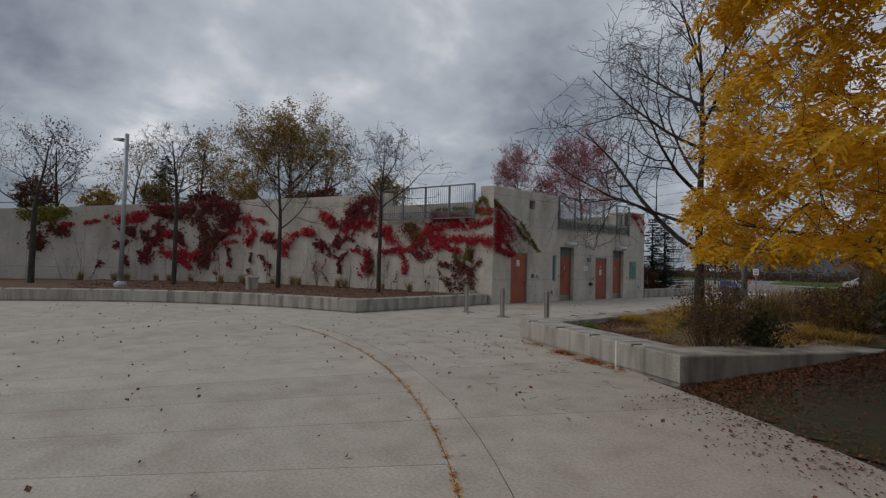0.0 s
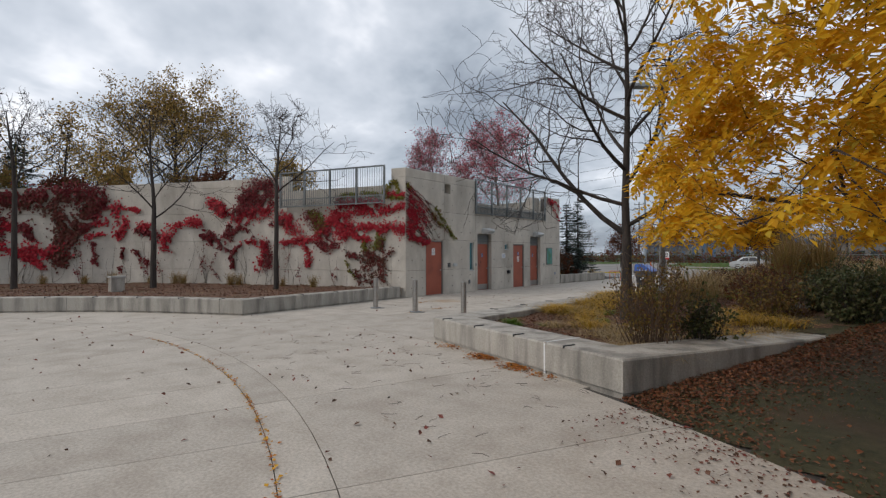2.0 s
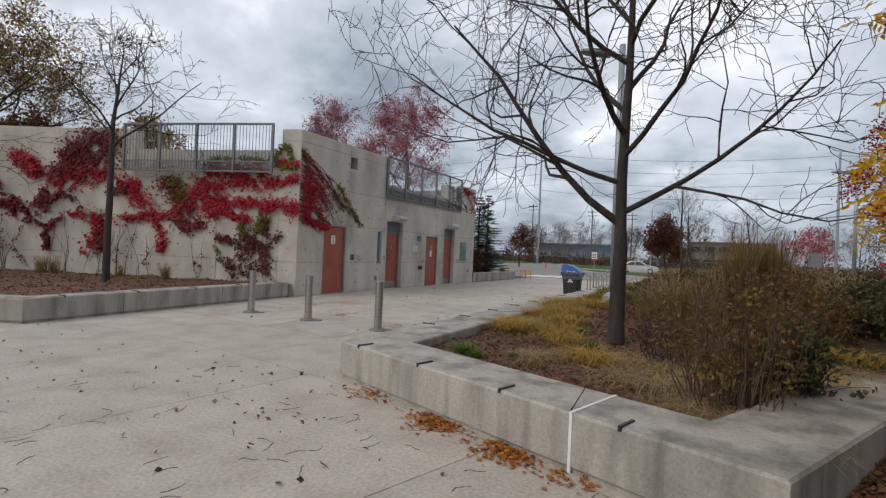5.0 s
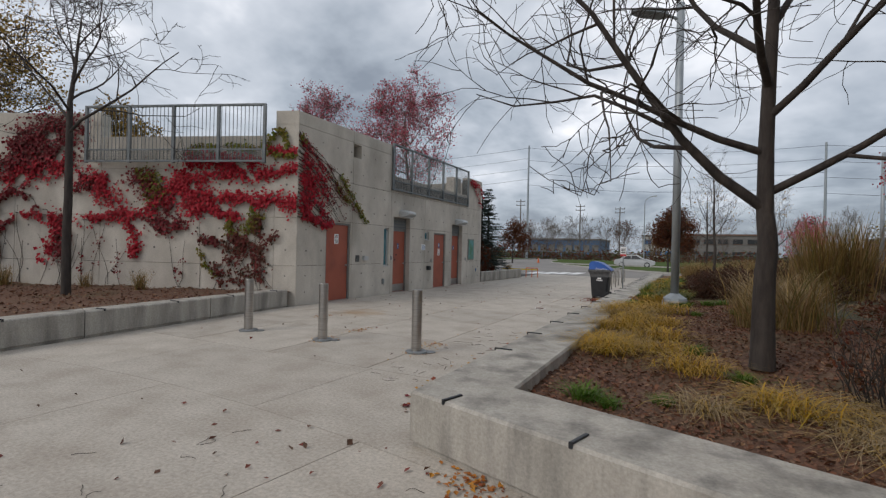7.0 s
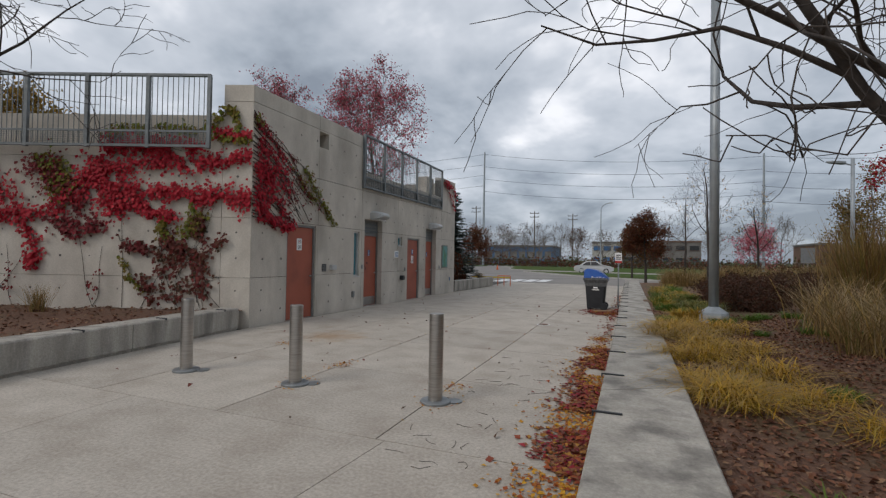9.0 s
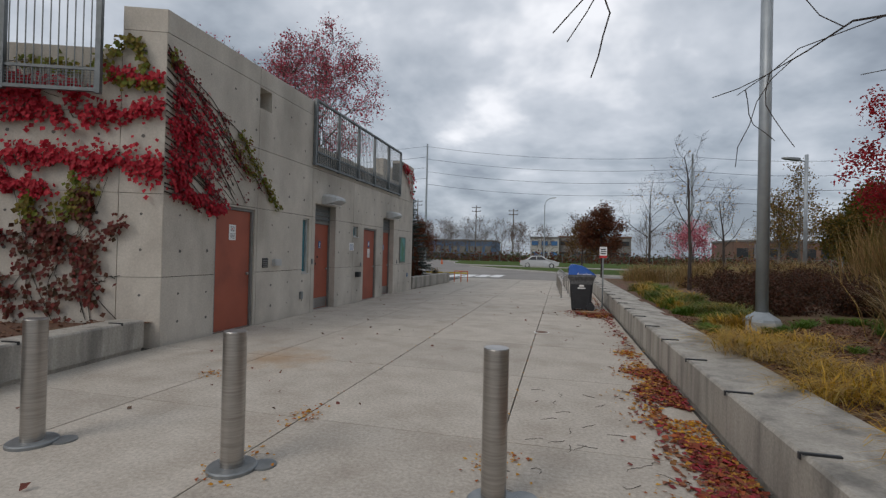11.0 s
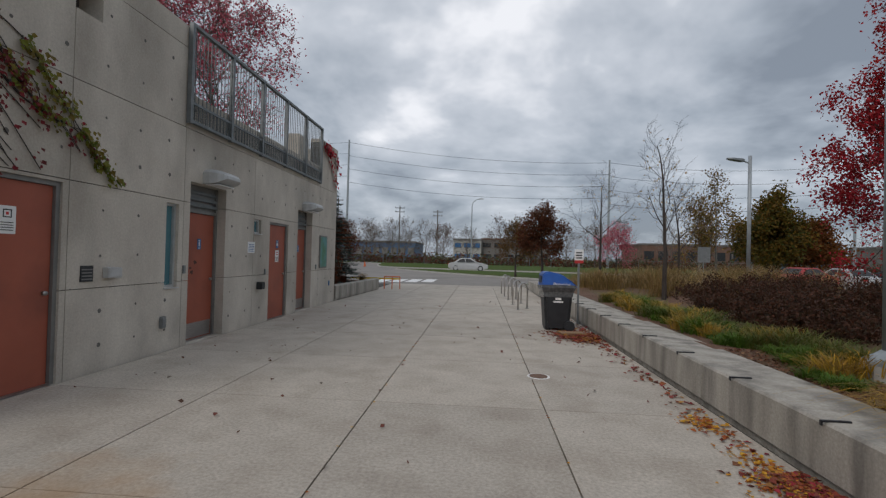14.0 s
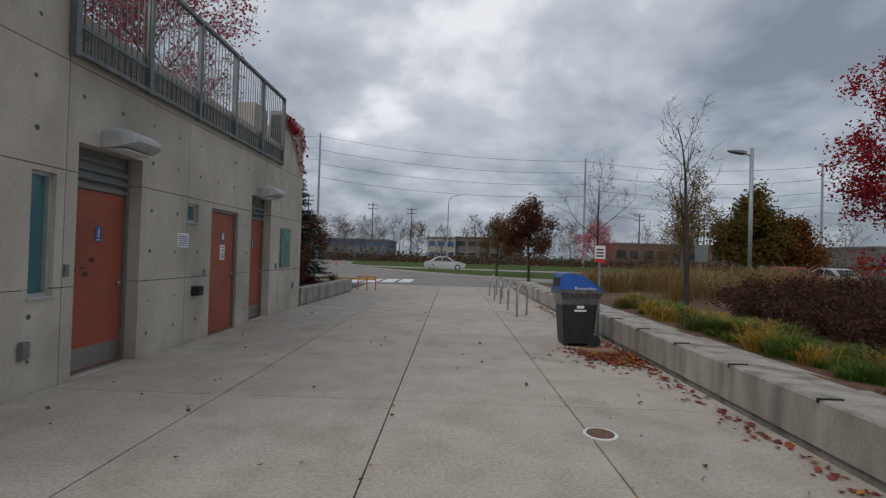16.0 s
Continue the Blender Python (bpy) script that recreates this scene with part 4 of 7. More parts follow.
def lamp_post(name, at, h, r, rz, label, arm=0.7, double=False):
    root = holder(name, at, rz)
    part("footing", rod([(0, 0, -0.15), (0, 0, 0.06)], [0.26, 0.26], 8), M_KERB, root)
    part("base_cover", rod([(0, 0, 0.06), (0, 0, 0.10), (0, 0, 0.17), (0, 0, 0.2)], [0.25, 0.24, 0.13, r * 1.1], 10), M_POLE, root)
    part("pole", rod([(0, 0, 0.1), (0, 0, h)], [r, r * 0.92], 14), M_POLE, root, smooth=True)
    part("arm", rod([(0, 0, h - 0.35), (arm * 0.5, 0, h - 0.22)], 0.035, 8), M_POLE, root)
    bm = bmesh.new()
    rows = []
    for x, w, t in ((arm * 0.4, 0.10, 0.06), (arm * 0.6, 0.17, 0.06), (arm * 1.2, 0.17, 0.04), (arm * 1.45, 0.08, 0.025)):
        z = h - 0.25 + x * 0.12
        rows.append([bm.verts.new((x, y, z + k)) for y, k in ((-w, -t), (w, -t), (w * 0.8, t), (-w * 0.8, t))])
    for a, b in zip(rows, rows[1:]):
        for k in range(4):
            bm.faces.new((a[k], a[(k + 1) % 4], b[(k + 1) % 4], b[k]))
    bm.faces.new(rows[0][::-1])
    bm.faces.new(rows[-1])
    part("lamp_head", bm, M_FENCE, root, "flat dark lamp head")
    return tagged(root, label, "lamp post", "lamp posts")


lamp_post("lamp_post", (-9.15, -12.3, 0.42), 6.3, 0.085, 200, "grey steel lamp post in a planting bed beside the wall")
lamp_post("lamp_post", (8.66, 2.25, 0.5), 6.4, 0.084, 200, "grey steel lamp post on a concrete footing in the bed")
lamp_post("lamp_post", (16.9, 20.0, 0.2), 6.3, 0.085, 180, "grey steel lamp post by the car park")

# ---- trees ----
tree("locust_tree", (9.62, -3.0, 0.42), 6.9, 1.55, 0.10, 2.9, 15, "bare grey-barked locust tree in the planter", lift=0.5, kids=5, twig=1.7, bark=M_BARK, levels=4, droop=0.25, reach=4.2, low=1.7, wob1=0.10,
     plan=((0.02, 183, 44, 4.0, 0.06), (0.05, 4, 20, 3.3, 0.046), (0.13, 196, 12, 3.5, 0.042), (0.2, 335, 26, 2.9, 0.042), (0.26, 248, 32, 2.8, 0.045), (0.32, 150, 34, 3.0, 0.042), (0.38, 62, 38, 2.8, 0.042),
           (0.45, 205, 26, 3.1, 0.04), (0.5, 305, 40, 2.6, 0.04), (0.56, 110, 40, 2.4, 0.036), (0.63, 178, 42, 2.5, 0.036), (0.7, 20, 46, 2.2, 0.032), (0.77, 265, 50, 2.0, 0.03), (0.85, 140, 55, 1.7, 0.028), (0.92, 340, 60, 1.4, 0.024)))
slim = dict(bark=M_BARK, levels=4, droop=0.05, twig=2.2, lift=0.45, kids=4, wob1=0.1)
SLIM_PLAN = ((0.03, 20, 38, 3.0, 0.035), (0.12, 200, 42, 2.6, 0.032), (0.2, 300, 35, 2.4, 0.028), (0.3, 100, 40, 2.3, 0.028), (0.42, 0, 45, 2.4, 0.028), (0.52, 180, 40, 2.0, 0.024), (0.64, 240, 50, 1.6, 0.02), (0.76, 60, 52, 1.4, 0.018), (0.88, 150, 60, 1.0, 0.014))
tree("locust_tree", (-3.1, -3.65, 0.36), 6.2, 3.5, 0.08, 2.6, 5, "slender bare locust tree before the creeper wall", plan=SLIM_PLAN, **slim)
tree("locust_tree", (-7.2, -6.5, 0.36), 6.6, 2.6, 0.10, 2.8, 7, "slender bare locust tree before the creeper wall", plan=[(f, b + 70, r, L, w) for f, b, r, L, w in SLIM_PLAN], **slim)
tree("locust_tree", (-10.7, -10.15, 0.36), 6.9, 3.6, 0.09, 2.9, 9, "slender bare locust tree before the creeper wall", plan=[(f, b + 150, r + 4, L, w) for f, b, r, L, w in SLIM_PLAN], **slim)
tree("locust_tree", (-13.2, -15.3, 0.36), 6.2, 3.0, 0.11, 3.4, 13, "slender bare locust tree before the creeper wall", plan=[(f, b + 230, r - 6, L, w) for f, b, r, L, w in SLIM_PLAN], **slim)
tree("yellow_locust_tree", (16.15, -6.55, 0.25), 8.4, 1.9, 0.16, 4.6, 21, "locust tree with golden yellow autumn leaves", M_BARK, L_YEL, 0.072, 63000, limbs=27, lift=0.08, droop=0.3, kids=6, wide=(60, 84), compound=9, reach=4.7, low=1.6)
tree("maple_tree", (17.5, 12.3, 0.3), 8.6, 1.9, 0.13, 2.35, 31, "maple with dark red autumn leaves", M_BARK, L_RED, 0.12, 21000, limbs=16, lift=0.7, kids=6)
tree("maple_tree", (-8.2, 10.5, 4.0), 4.6, 0.9, 0.10, 2.3, 33, "thinning red-leaved maple on the bank", M_BARKL, L_PINK, 0.10, 5200, limbs=16, lift=0.7, twig=2, kids=6)
tree("maple_tree", (-3.5, 11.0, 3.3), 5.1, 0.9, 0.11, 2.8, 35, "thinning red-leaved maple on the bank", M_BARKL, L_PINK, 0.10, 9500, limbs=18, lift=0.7, twig=2, kids=6)
tree("oak_tree", (-18.6, -1.9, 4.2), 5.2, 0.8, 0.2, 4.6, 41, "half-bare tree with olive brown leaves on the bank", M_BARK, L_OLIVE, 0.14, 15500, limbs=18, lift=0.5, kids=6, twig=2)
tree("young_tree", (9.75, 10.9, 0.5), 4.4, 1.6, 0.055, 1.3, 51, "slim bare young tree in the bed", M_BARK, L_OLIVE, 0.08, 60, limbs=10, lift=1.3, levels=3)
tree("young_tree", (9.7, 17.8, 0.4), 4.0, 1.6, 0.055, 1.7, 53, "slim bare young tree in the bed", M_BARK, L_OLIVE, 0.08, 80, limbs=10, lift=0.8, levels=3, kids=6)
tree("young_tree", (12.4, 16.5, 0.4), 3.6, 1.5, 0.055, 1.4, 57, "slim bare young tree in the bed", M_BARK, L_OLIVE, 0.08, 120, limbs=9, lift=0.8, levels=3, kids=6)
tree("crab_apple_tree", (8.15, 24.4, -0.02), 3.75, 1.2, 0.08, 1.35, 55, "small tree with bronze red leaves on the lawn", M_BARK, L_DKRED, 0.12, 7500, limbs=14, lift=0.6)
tree("crab_apple_tree", (7.4, 34.4, 0.0), 3.5, 1.2, 0.08, 1.5, 56, "small tree with thinning olive brown leaves on the lawn", M_BARK, leafmat("olive_brown_leaves", [(0.12, 0.06, 0.02), (0.16, 0.10, 0.03), (0.09, 0.035, 0.018)]), 0.14, 4200, limbs=12, lift=0.6, levels=3)

# ---- street beyond ----
tagged(obj("road", prism([(-50, 22.4), (60, 22.4), (90, 40), (90, 100), (-90, 100), (-90, 40)], -0.15, -0.06), M_ASPH), "worn grey asphalt drive and car park", "road", kind="structure")

# ---- creeper on the walls ----


class Creeper:
    """Stems and leaves along strokes on a wall, given as distance along it and height."""

    def __init__(self, place, seed):
        self.place, self.rng = place, random.Random(seed)
        self.leaves, self.stems = {}, Tubes()

    def stem(self, pts, r=0.007):
        P = []
        for i, (s, z) in enumerate(pts):
            p, n, u = self.place(s, z, 0.012)
            P.append(p)
        if len(P) > 1:
            self.stems.add(P, r, r * 0.5, 4)

    def stroke(self, key, pts, width, count, size=0.10, stem=True, taper=0.5):
        rng = self.rng
        fine = [tuple(p) for p in smooth_line(pts, 6)]
        fine = [(s + rng.gauss(0, 0.03), z + rng.gauss(0, 0.03)) for s, z in fine]
        if stem:
            self.stem(fine)
        lv = self.leaves.setdefault(key, Leaves())
        for _ in range(count):
            t = rng.random() * (len(fine) - 1)
            i = min(int(t), len(fine) - 2)
            f = t - i
            w = width * (1 - taper * t / len(fine)) * (0.65 + 0.7 * noise.noise((fine[i][0] * 1.7, fine[i][1] * 1.7, 4.0)))
            s = fine[i][0] * (1 - f) + fine[i + 1][0] * f + rng.gauss(0, abs(w) + 0.02)
            z = fine[i][1] * (1 - f) + fine[i + 1][1] * f + rng.gauss(0, abs(w) * 0.8 + 0.02)
            s = abs(s)
            if z < 0.4 or noise.noise((s * 2.6, z * 2.6, 9.0)) < -0.32:
                continue
            p, n, u = self.place(s, z, 0.02 + abs(rng.gauss(0, 0.045)))
            d = Vector((0, 0, -1)) + u * rng.gauss(0, 0.55) + n * rng.uniform(0.0, 0.7)
            up = n + Vector((rng.gauss(0, 0.3), rng.gauss(0, 0.3), rng.gauss(0, 0.3)))
            L = size * rng.uniform(0.55, 1.2) * (0.8 if s < 8 else 1.0)
            lv.add(p, d, up, L, L * rng.uniform(0.75, 1.0), 0.12)

    def done(self, name, label):
        root = holder(name)
        self.stems.done("stemwork", M_BARK, root)
        for key, lv in self.leaves.items():
            lv.done("leaves", key, root)
        return tagged(root, label, "climbing plant")


cr = Creeper(on_vine, 3)


def vine(key, width, *pts):
    """One arm of the creeper, as thickly leaved as it is wide."""
    n = sum(math.hypot(a[0] - b[0], a[1] - b[1]) for a, b in zip(pts, pts[1:])) + 2 * width
    near = pts[0][0] < 7
    cr.stroke(key, list(pts), width * (1.3 if near else 1.0), int(n * (width + 0.03) * (1750 if near else 1050) * (0.55 if key is L_VOLD and near else 1)), 0.105 if pts[0][0] < 7 else 0.125, True, 0.15)


# two bright bands under the railing, the old maroon column and its green tips
vine(L_VINE, 0.11, (0, 3.57), (0.5, 3.47), (1.02, 3.39), (1.54, 3.4), (2.14, 3.41), (2.98, 3.31))
vine(L_VINE, 0.07, (1.03, 3.77), (1.98, 3.76), (2.99, 3.68))
vine(L_VINE, 0.15, (0, 2.65), (0.56, 2.72), (1.09, 2.71), (1.69, 2.76), (2.29, 2.8), (2.96, 2.71))
vine(L_VINE, 0.09, (1.55, 2.28), (2.02, 2.41), (2.45, 2.5), (2.95, 2.36))
vine(L_VINE, 0.12, (2.73, 3.19), (2.89, 2.96))
vine(L_VGREEN, 0.05, (0.87, 4.11), (1.74, 4.07), (2.5, 4.08), (3.01, 4.02))
vine(L_VGREEN, 0.05, (0.87, 4.09), (0.72, 4.36), (0.45, 4.54), (0.37, 4.3), (0.27, 4.08))
vine(L_VINE, 0.06, (0.82, 4.04), (0.43, 4.0), (0.03, 4.0))
vine(L_VGREEN, 0.05, (0.81, 3.98), (0.43, 3.91), (0.03, 3.86))
vine(L_VOLD, 0.12, (1.74, 0.48), (1.79, 1.16), (1.65, 1.61), (1.66, 1.86))
vine(L_VOLD, 0.1, (1.43, 0.46), (1.42, 1.16), (1.48, 1.7))
vine(L_VOLD, 0.12, (1.08, 0.47), (1.08, 1.17), (1.14, 1.8), (1.02, 2.31))
vine(L_VOLD, 0.07, (0.96, 0.54), (0.98, 1.45), (0.99, 2.35))
vine(L_VOLD, 0.06, (0.87, 1.54), (0.69, 1.71), (0.52, 1.91))
vine(L_VOLD, 0.07, (2.03, 0.5), (2.1, 0.88), (2.27, 1.07))
vine(L_VOLD, 0.05, (1.83, 1.65), (2.25, 1.62), (2.57, 1.67), (2.72, 1.82))
vine(L_VOLD, 0.13, (1.87, 1.6), (1.44, 1.57), (1.01, 1.63))
vine(L_VOLD, 0.03, (0.9, 0.91), (0.77, 0.98), (0.58, 1.0))
vine(L_VGREEN, 0.08, (1.73, 1.77), (1.8, 2.04), (1.74, 2.27))
vine(L_VGREEN, 0.1, (1.35, 1.87), (1.23, 2.24), (1.29, 2.52))
vine(L_VGREEN, 0.06, (1.11, 1.88), (1.06, 2.33))
vine(L_VGREEN, 0.02, (2.18, 0.74), (2.48, 1.05), (2.68, 1.4))
# the red arms and masses along the wall
vine(L_VDARK, 0.3, (6.26, 4.72), (7.34, 4.48), (7.98, 4.01))
vine(L_VDARK, 0.28, (6.39, 4.05), (7.31, 3.85), (8.39, 3.47))
vine(L_VINE, 0.2, (6.48, 3.6), (7.48, 3.47), (8.23, 3.36))
vine(L_VINE, 0.16, (9.63, 4.1), (9.05, 3.82), (8.89, 3.6))
vine(L_VDARK, 0.11, (10.07, 2.58), (9.61, 2.38), (9.03, 2.02))
vine(L_VDARK, 0.07, (9.91, 2.85), (9.43, 2.61), (9.13, 2.21))
vine(L_VDARK, 0.09, (8.6, 3.05), (8.63, 2.52), (8.71, 2.0), (8.44, 1.44), (8.4, 1.11))
vine(L_VDARK, 0.07, (7.66, 3.16), (8.21, 2.8), (8.96, 2.51))
vine(L_VDARK, 0.06, (7.99, 2.1), (8.45, 1.78), (8.43, 1.41))
vine(L_VDARK, 0.05, (7.8, 2.85), (7.52, 2.64), (7.4, 2.34))
vine(L_VINE, 0.08, (8.0, 2.25), (7.24, 2.24), (6.69, 2.1))
vine(L_VINE, 0.13, (7.24, 2.39), (6.77, 2.02), (6.95, 1.46), (7.18, 1.04))
vine(L_VDARK, 0.12, (6.7, 2.25), (6.54, 1.51), (6.65, 1.17))
vine(L_VINE, 0.17, (6.16, 3.34), (5.49, 3.25), (5.51, 2.95), (5.05, 2.59))
vine(L_VINE, 0.12, (6.1, 2.08), (5.36, 2.25), (4.35, 2.35))
vine(L_VINE, 0.1, (4.75, 2.16), (4.48, 1.58), (4.54, 1.14))
vine(L_VDARK, 0.2, (4.52, 3.38), (4.06, 3.02), (3.59, 2.44))
vine(L_VGREEN, 0.15, (4.4, 3.47), (4.02, 3.11), (3.85, 2.75))
vine(L_VINE, 0.2, (3.24, 3.43), (3.06, 3.0), (2.72, 2.36))
vine(L_VINE, 0.16, (3.32, 3.12), (3.61, 2.75), (4.19, 2.37))
vine(L_VDARK, 0.12, (4.18, 2.17), (3.57, 2.01), (3.14, 2.13))
vine(L_VINE, 0.16, (3.05, 3.73), (2.27, 3.77), (1.49, 3.64))
vine(L_VINE, 0.08, (2.42, 2.62), (1.98, 2.38), (1.59, 2.28))
vine(L_VDARK, 0.05, (2.77, 1.82), (2.37, 1.65), (2.14, 1.62))
vine(L_VDARK, 0.1, (5.74, 3.02), (5.95, 3.16), (6.45, 2.93))
# further along: brown and maroon masses with bright red fringes
vine(L_VINE, 0.25, (21.08, 3.53), (20.5, 3.74), (19.89, 3.95))
vine(L_VDARK, 0.32, (19.52, 4.39), (18.6, 4.25), (17.53, 4.4), (16.3, 4.61), (14.91, 4.57))
vine(L_VOLD, 0.32, (19.24, 4.22), (18.13, 4.14), (16.91, 4.35), (15.12, 4.32))
vine(L_VOLD, 0.26, (20.83, 3.12), (20.18, 2.96), (19.47, 2.75))
vine(L_VDARK, 0.22, (19.01, 3.68), (19.25, 2.76), (19.61, 2.07), (19.75, 1.52))
vine(L_VOLD, 0.32, (17.14, 3.88), (16.56, 3.13), (16.64, 1.96), (16.65, 1.41))
vine(L_VOLD, 0.3, (15.3, 4.14), (15.76, 3.3), (16.29, 2.4))
vine(L_VDARK, 0.25, (15.0, 4.39), (15.28, 3.52), (15.68, 2.84))
vine(L_VDARK, 0.2, (18.35, 3.15), (17.76, 2.43))
vine(L_VINE, 0.16, (18.93, 3.01), (18.58, 2.9))
vine(L_VINE, 0.28, (18.12, 1.99), (17.43, 1.7), (16.76, 2.02))
vine(L_VINE, 0.15, (19.01, 2.15), (18.29, 1.74), (17.41, 1.15))
vine(L_VDARK, 0.14, (21.27, 2.26), (20.7, 2.46))
vine(L_VDARK, 0.1, (20.15, 2.0), (19.75, 1.46))
vine(L_VDARK, 0.06, (20.72, 1.68), (20.55, 1.14))
vine(L_VINE, 0.2, (14.28, 3.97), (13.96, 3.18), (14.15, 2.5))
vine(L_VINE, 0.12, (13.56, 3.9), (13.05, 3.66))
vine(L_VINE, 0.1, (15.26, 3.1), (14.66, 3.35))
vine(L_VINE, 0.1, (15.49, 2.48), (14.82, 2.62))
vine(L_VDARK, 0.2, (13.24, 2.88), (12.32, 2.58))
vine(L_VINE, 0.15, (13.1, 3.06), (12.46, 2.82))
vine(L_VDARK, 0.05, (15.3, 2.3), (15.2, 1.26))
vine(L_VDARK, 0.06, (13.92, 2.02), (14.1, 0.98))
vine(L_VDARK, 0.07, (13.34, 1.91), (12.69, 1.32))
vine(L_VINE, 0.15, (11.7, 2.76), (11.88, 1.93))
vine(L_VINE, 0.13, (11.57, 2.94), (10.57, 3.24), (10.16, 3.07))
vine(L_VINE, 0.2, (9.51, 3.99), (8.94, 3.52))
vine(L_VGREEN, 0.35, (25.32, 3.88), (24.39, 3.71), (23.68, 4.06))
vine(L_VOLD, 0.25, (24.81, 2.77), (24.65, 2.03))
vine(L_VOLD, 0.22, (24.42, 3.19), (23.55, 2.89))
vine(L_VINE, 0.1, (23.74, 3.12), (23.33, 3.38))
vine(L_VINE, 0.05, (22.77, 3.46), (22.2, 3.54), (21.64, 3.87))
vine(L_VOLD, 0.05, (22.07, 1.11), (21.93, 1.47))
rngv = random.Random(17)
for k in range(70):
    s = rngv.uniform(0.3, 24)
    z = rngv.uniform(1.2, 2.9)
    w = rngv.gauss(0, 0.35)
    cr.stem([tuple(p) for p in smooth_line([(s, 0.38), (s + w * 0.4 + rngv.gauss(0, 0.1), z * 0.4), (s + w, z * 0.75), (s + w * 1.4, z)], 5)], 0.006)
    if rngv.random() < 0.25:
        cr.stroke(L_VDARK, [(s + w * 0.4, z * 0.4), (s + w, z * 0.75)], 0.06, 26, 0.08, False)
cr.done("creeper", "red autumn creeper climbing over the concrete wall")


def on_door(s, z, off=0.0):
    return Vector((off, s, z)), Vector((1, 0, 0)), Vector((0, 1, 0))


cd = Creeper(on_door, 8)
FAN = [[(0.0, 4.39), (0.32, 4.15), (0.94, 3.85), (1.58, 3.59), (1.99, 3.21), (2.45, 2.72), (2.88, 2.34)],
       [(0.01, 4.23), (0.66, 3.87), (1.27, 3.43), (1.82, 2.97), (2.35, 2.8), (2.66, 2.5)],
       [(0.02, 3.96), (0.53, 3.73), (1.12, 3.27), (1.79, 2.74)], [(0.03, 3.76), (0.68, 3.48), (1.29, 2.99), (1.85, 2.3)],
       [(0.04, 3.41), (0.55, 3.23), (1.06, 2.82), (1.68, 2.3)], [(0.06, 3.04), (0.57, 2.84), (1.16, 2.44), (1.4, 2.26)],
       [(0.07, 2.72), (0.45, 2.62), (0.86, 2.38), (1.08, 2.24)], [(0.08, 2.45), (0.46, 2.36), (0.88, 2.2), (1.05, 2.1)]]
rngf = random.Random(31)
for k, arm in enumerate(FAN):
    for c in range(4):
        dz = (0, -0.09, 0.08, -0.17)[c] + rngf.gauss(0, 0.02)
        cut = 1.0 if c == 0 else rngf.uniform(0.6, 0.97)
        pts = [(0.0 if i == 0 else max(0.0, y * cut + rngf.gauss(0, 0.03)), z + dz * (1 - 0.4 * i / len(arm)) + (1 - cut) * (arm[0][1] - z) * 0.9) for i, (y, z) in enumerate(arm)]
        cd.stem([tuple(p) for p in smooth_line(pts, 6)], 0.011)
        half = pts[:3]
        red = (14, 26, 70, 95, 110, 105, 90, 80)[k]
        half = [(0.1, half[0][1] - 0.04)] + half[1:]
        cd.stroke(L_VINE, half, 0.035, int(red * 0.5), 0.085, False, 0.4)
        cd.stroke(L_VDARK, [(0.12, pts[0][1] - 0.05)] + pts[1:], 0.03, 42, 0.07, False, 0.2)
for k, n in ((0, 300), (1, 190)):
    cd.stroke(L_VGREEN, FAN[k][-4:], 0.05, n, 0.085)
    cd.stroke(L_VOLD, FAN[k][:4], 0.04, 70, 0.075, False)
for z in (3.5, 3.3, 2.8, 2.6):
    cd.stroke(L_VINE, [(0.08, z - 0.03), (0.3, z - 0.14), (0.6, z - 0.36)], 0.06, 80, 0.1, False)
cd.stroke(L_VINE, [(0.46, 2.36), (0.8, 2.24), (1.05, 2.16), (1.3, 2.24)], 0.07, 330, 0.095, False)
cd.stroke(L_VGREEN, [(0.0, 4.38), (0.25, 4.2)], 0.05, 40, 0.09)
cd.done("creeper", "red creeper spilling round the corner above a door")
ce = Creeper(on_door, 12)
for pts in ([(10.9, 4.75), (11.3, 4.2), (11.9, 3.6)], [(11.0, 4.7), (11.7, 4.5), (12.0, 4.1)], [(10.7, 4.7), (11.2, 4.4)]):
    ce.stroke(L_VINE, pts, 0.08, 60, 0.11)
ce.done("creeper", "few red creeper stems at the building's end")

# ---- plants of the beds ----


def tuft(name, material, h, r, blades, seed, droop, label, width=0.012, category="grass"):
    rng = random.Random(seed)
    vs, fs = [], []
    for _ in range(blades):
        a = rng.uniform(0, 2 * math.pi)
        o = Vector((math.cos(a), math.sin(a), 0))
        p = Vector((rng.gauss(0, r * 0.2), rng.gauss(0, r * 0.2), -0.02))
        L = h * rng.uniform(0.6, 1.15)
        out = r * rng.uniform(0.3, 1.1)
        s = Vector((-o.y, o.x, 0)) * width * rng.uniform(0.6, 1.3)
        i = len(vs)
        for k, t in enumerate((0, 0.35, 0.7, 1.0)):
            z = L * (t - droop * t * t * 0.95)
            q = p + o * out * (t ** 1.4) + Vector((0, 0, max(z, 0.02 if t else -0.02)))
            w = (1, 0.9, 0.6, 0.08)[k]
            vs += [q - s * w * 0.5, q + s * w * 0.5]
        fs += [(i, i + 1, i + 3, i + 2), (i + 2, i + 3, i + 5, i + 4), (i + 4, i + 5, i + 7, i + 6)]
    root = new(name, mesh(name, vs, fs, material))
    return tagged(root, label, category)


def bed_z(x, y):
    return max(0.3, ground_z(x, y) - 0.02) + 0.05 * noise.noise((x * 1.1, y * 1.1, 3))


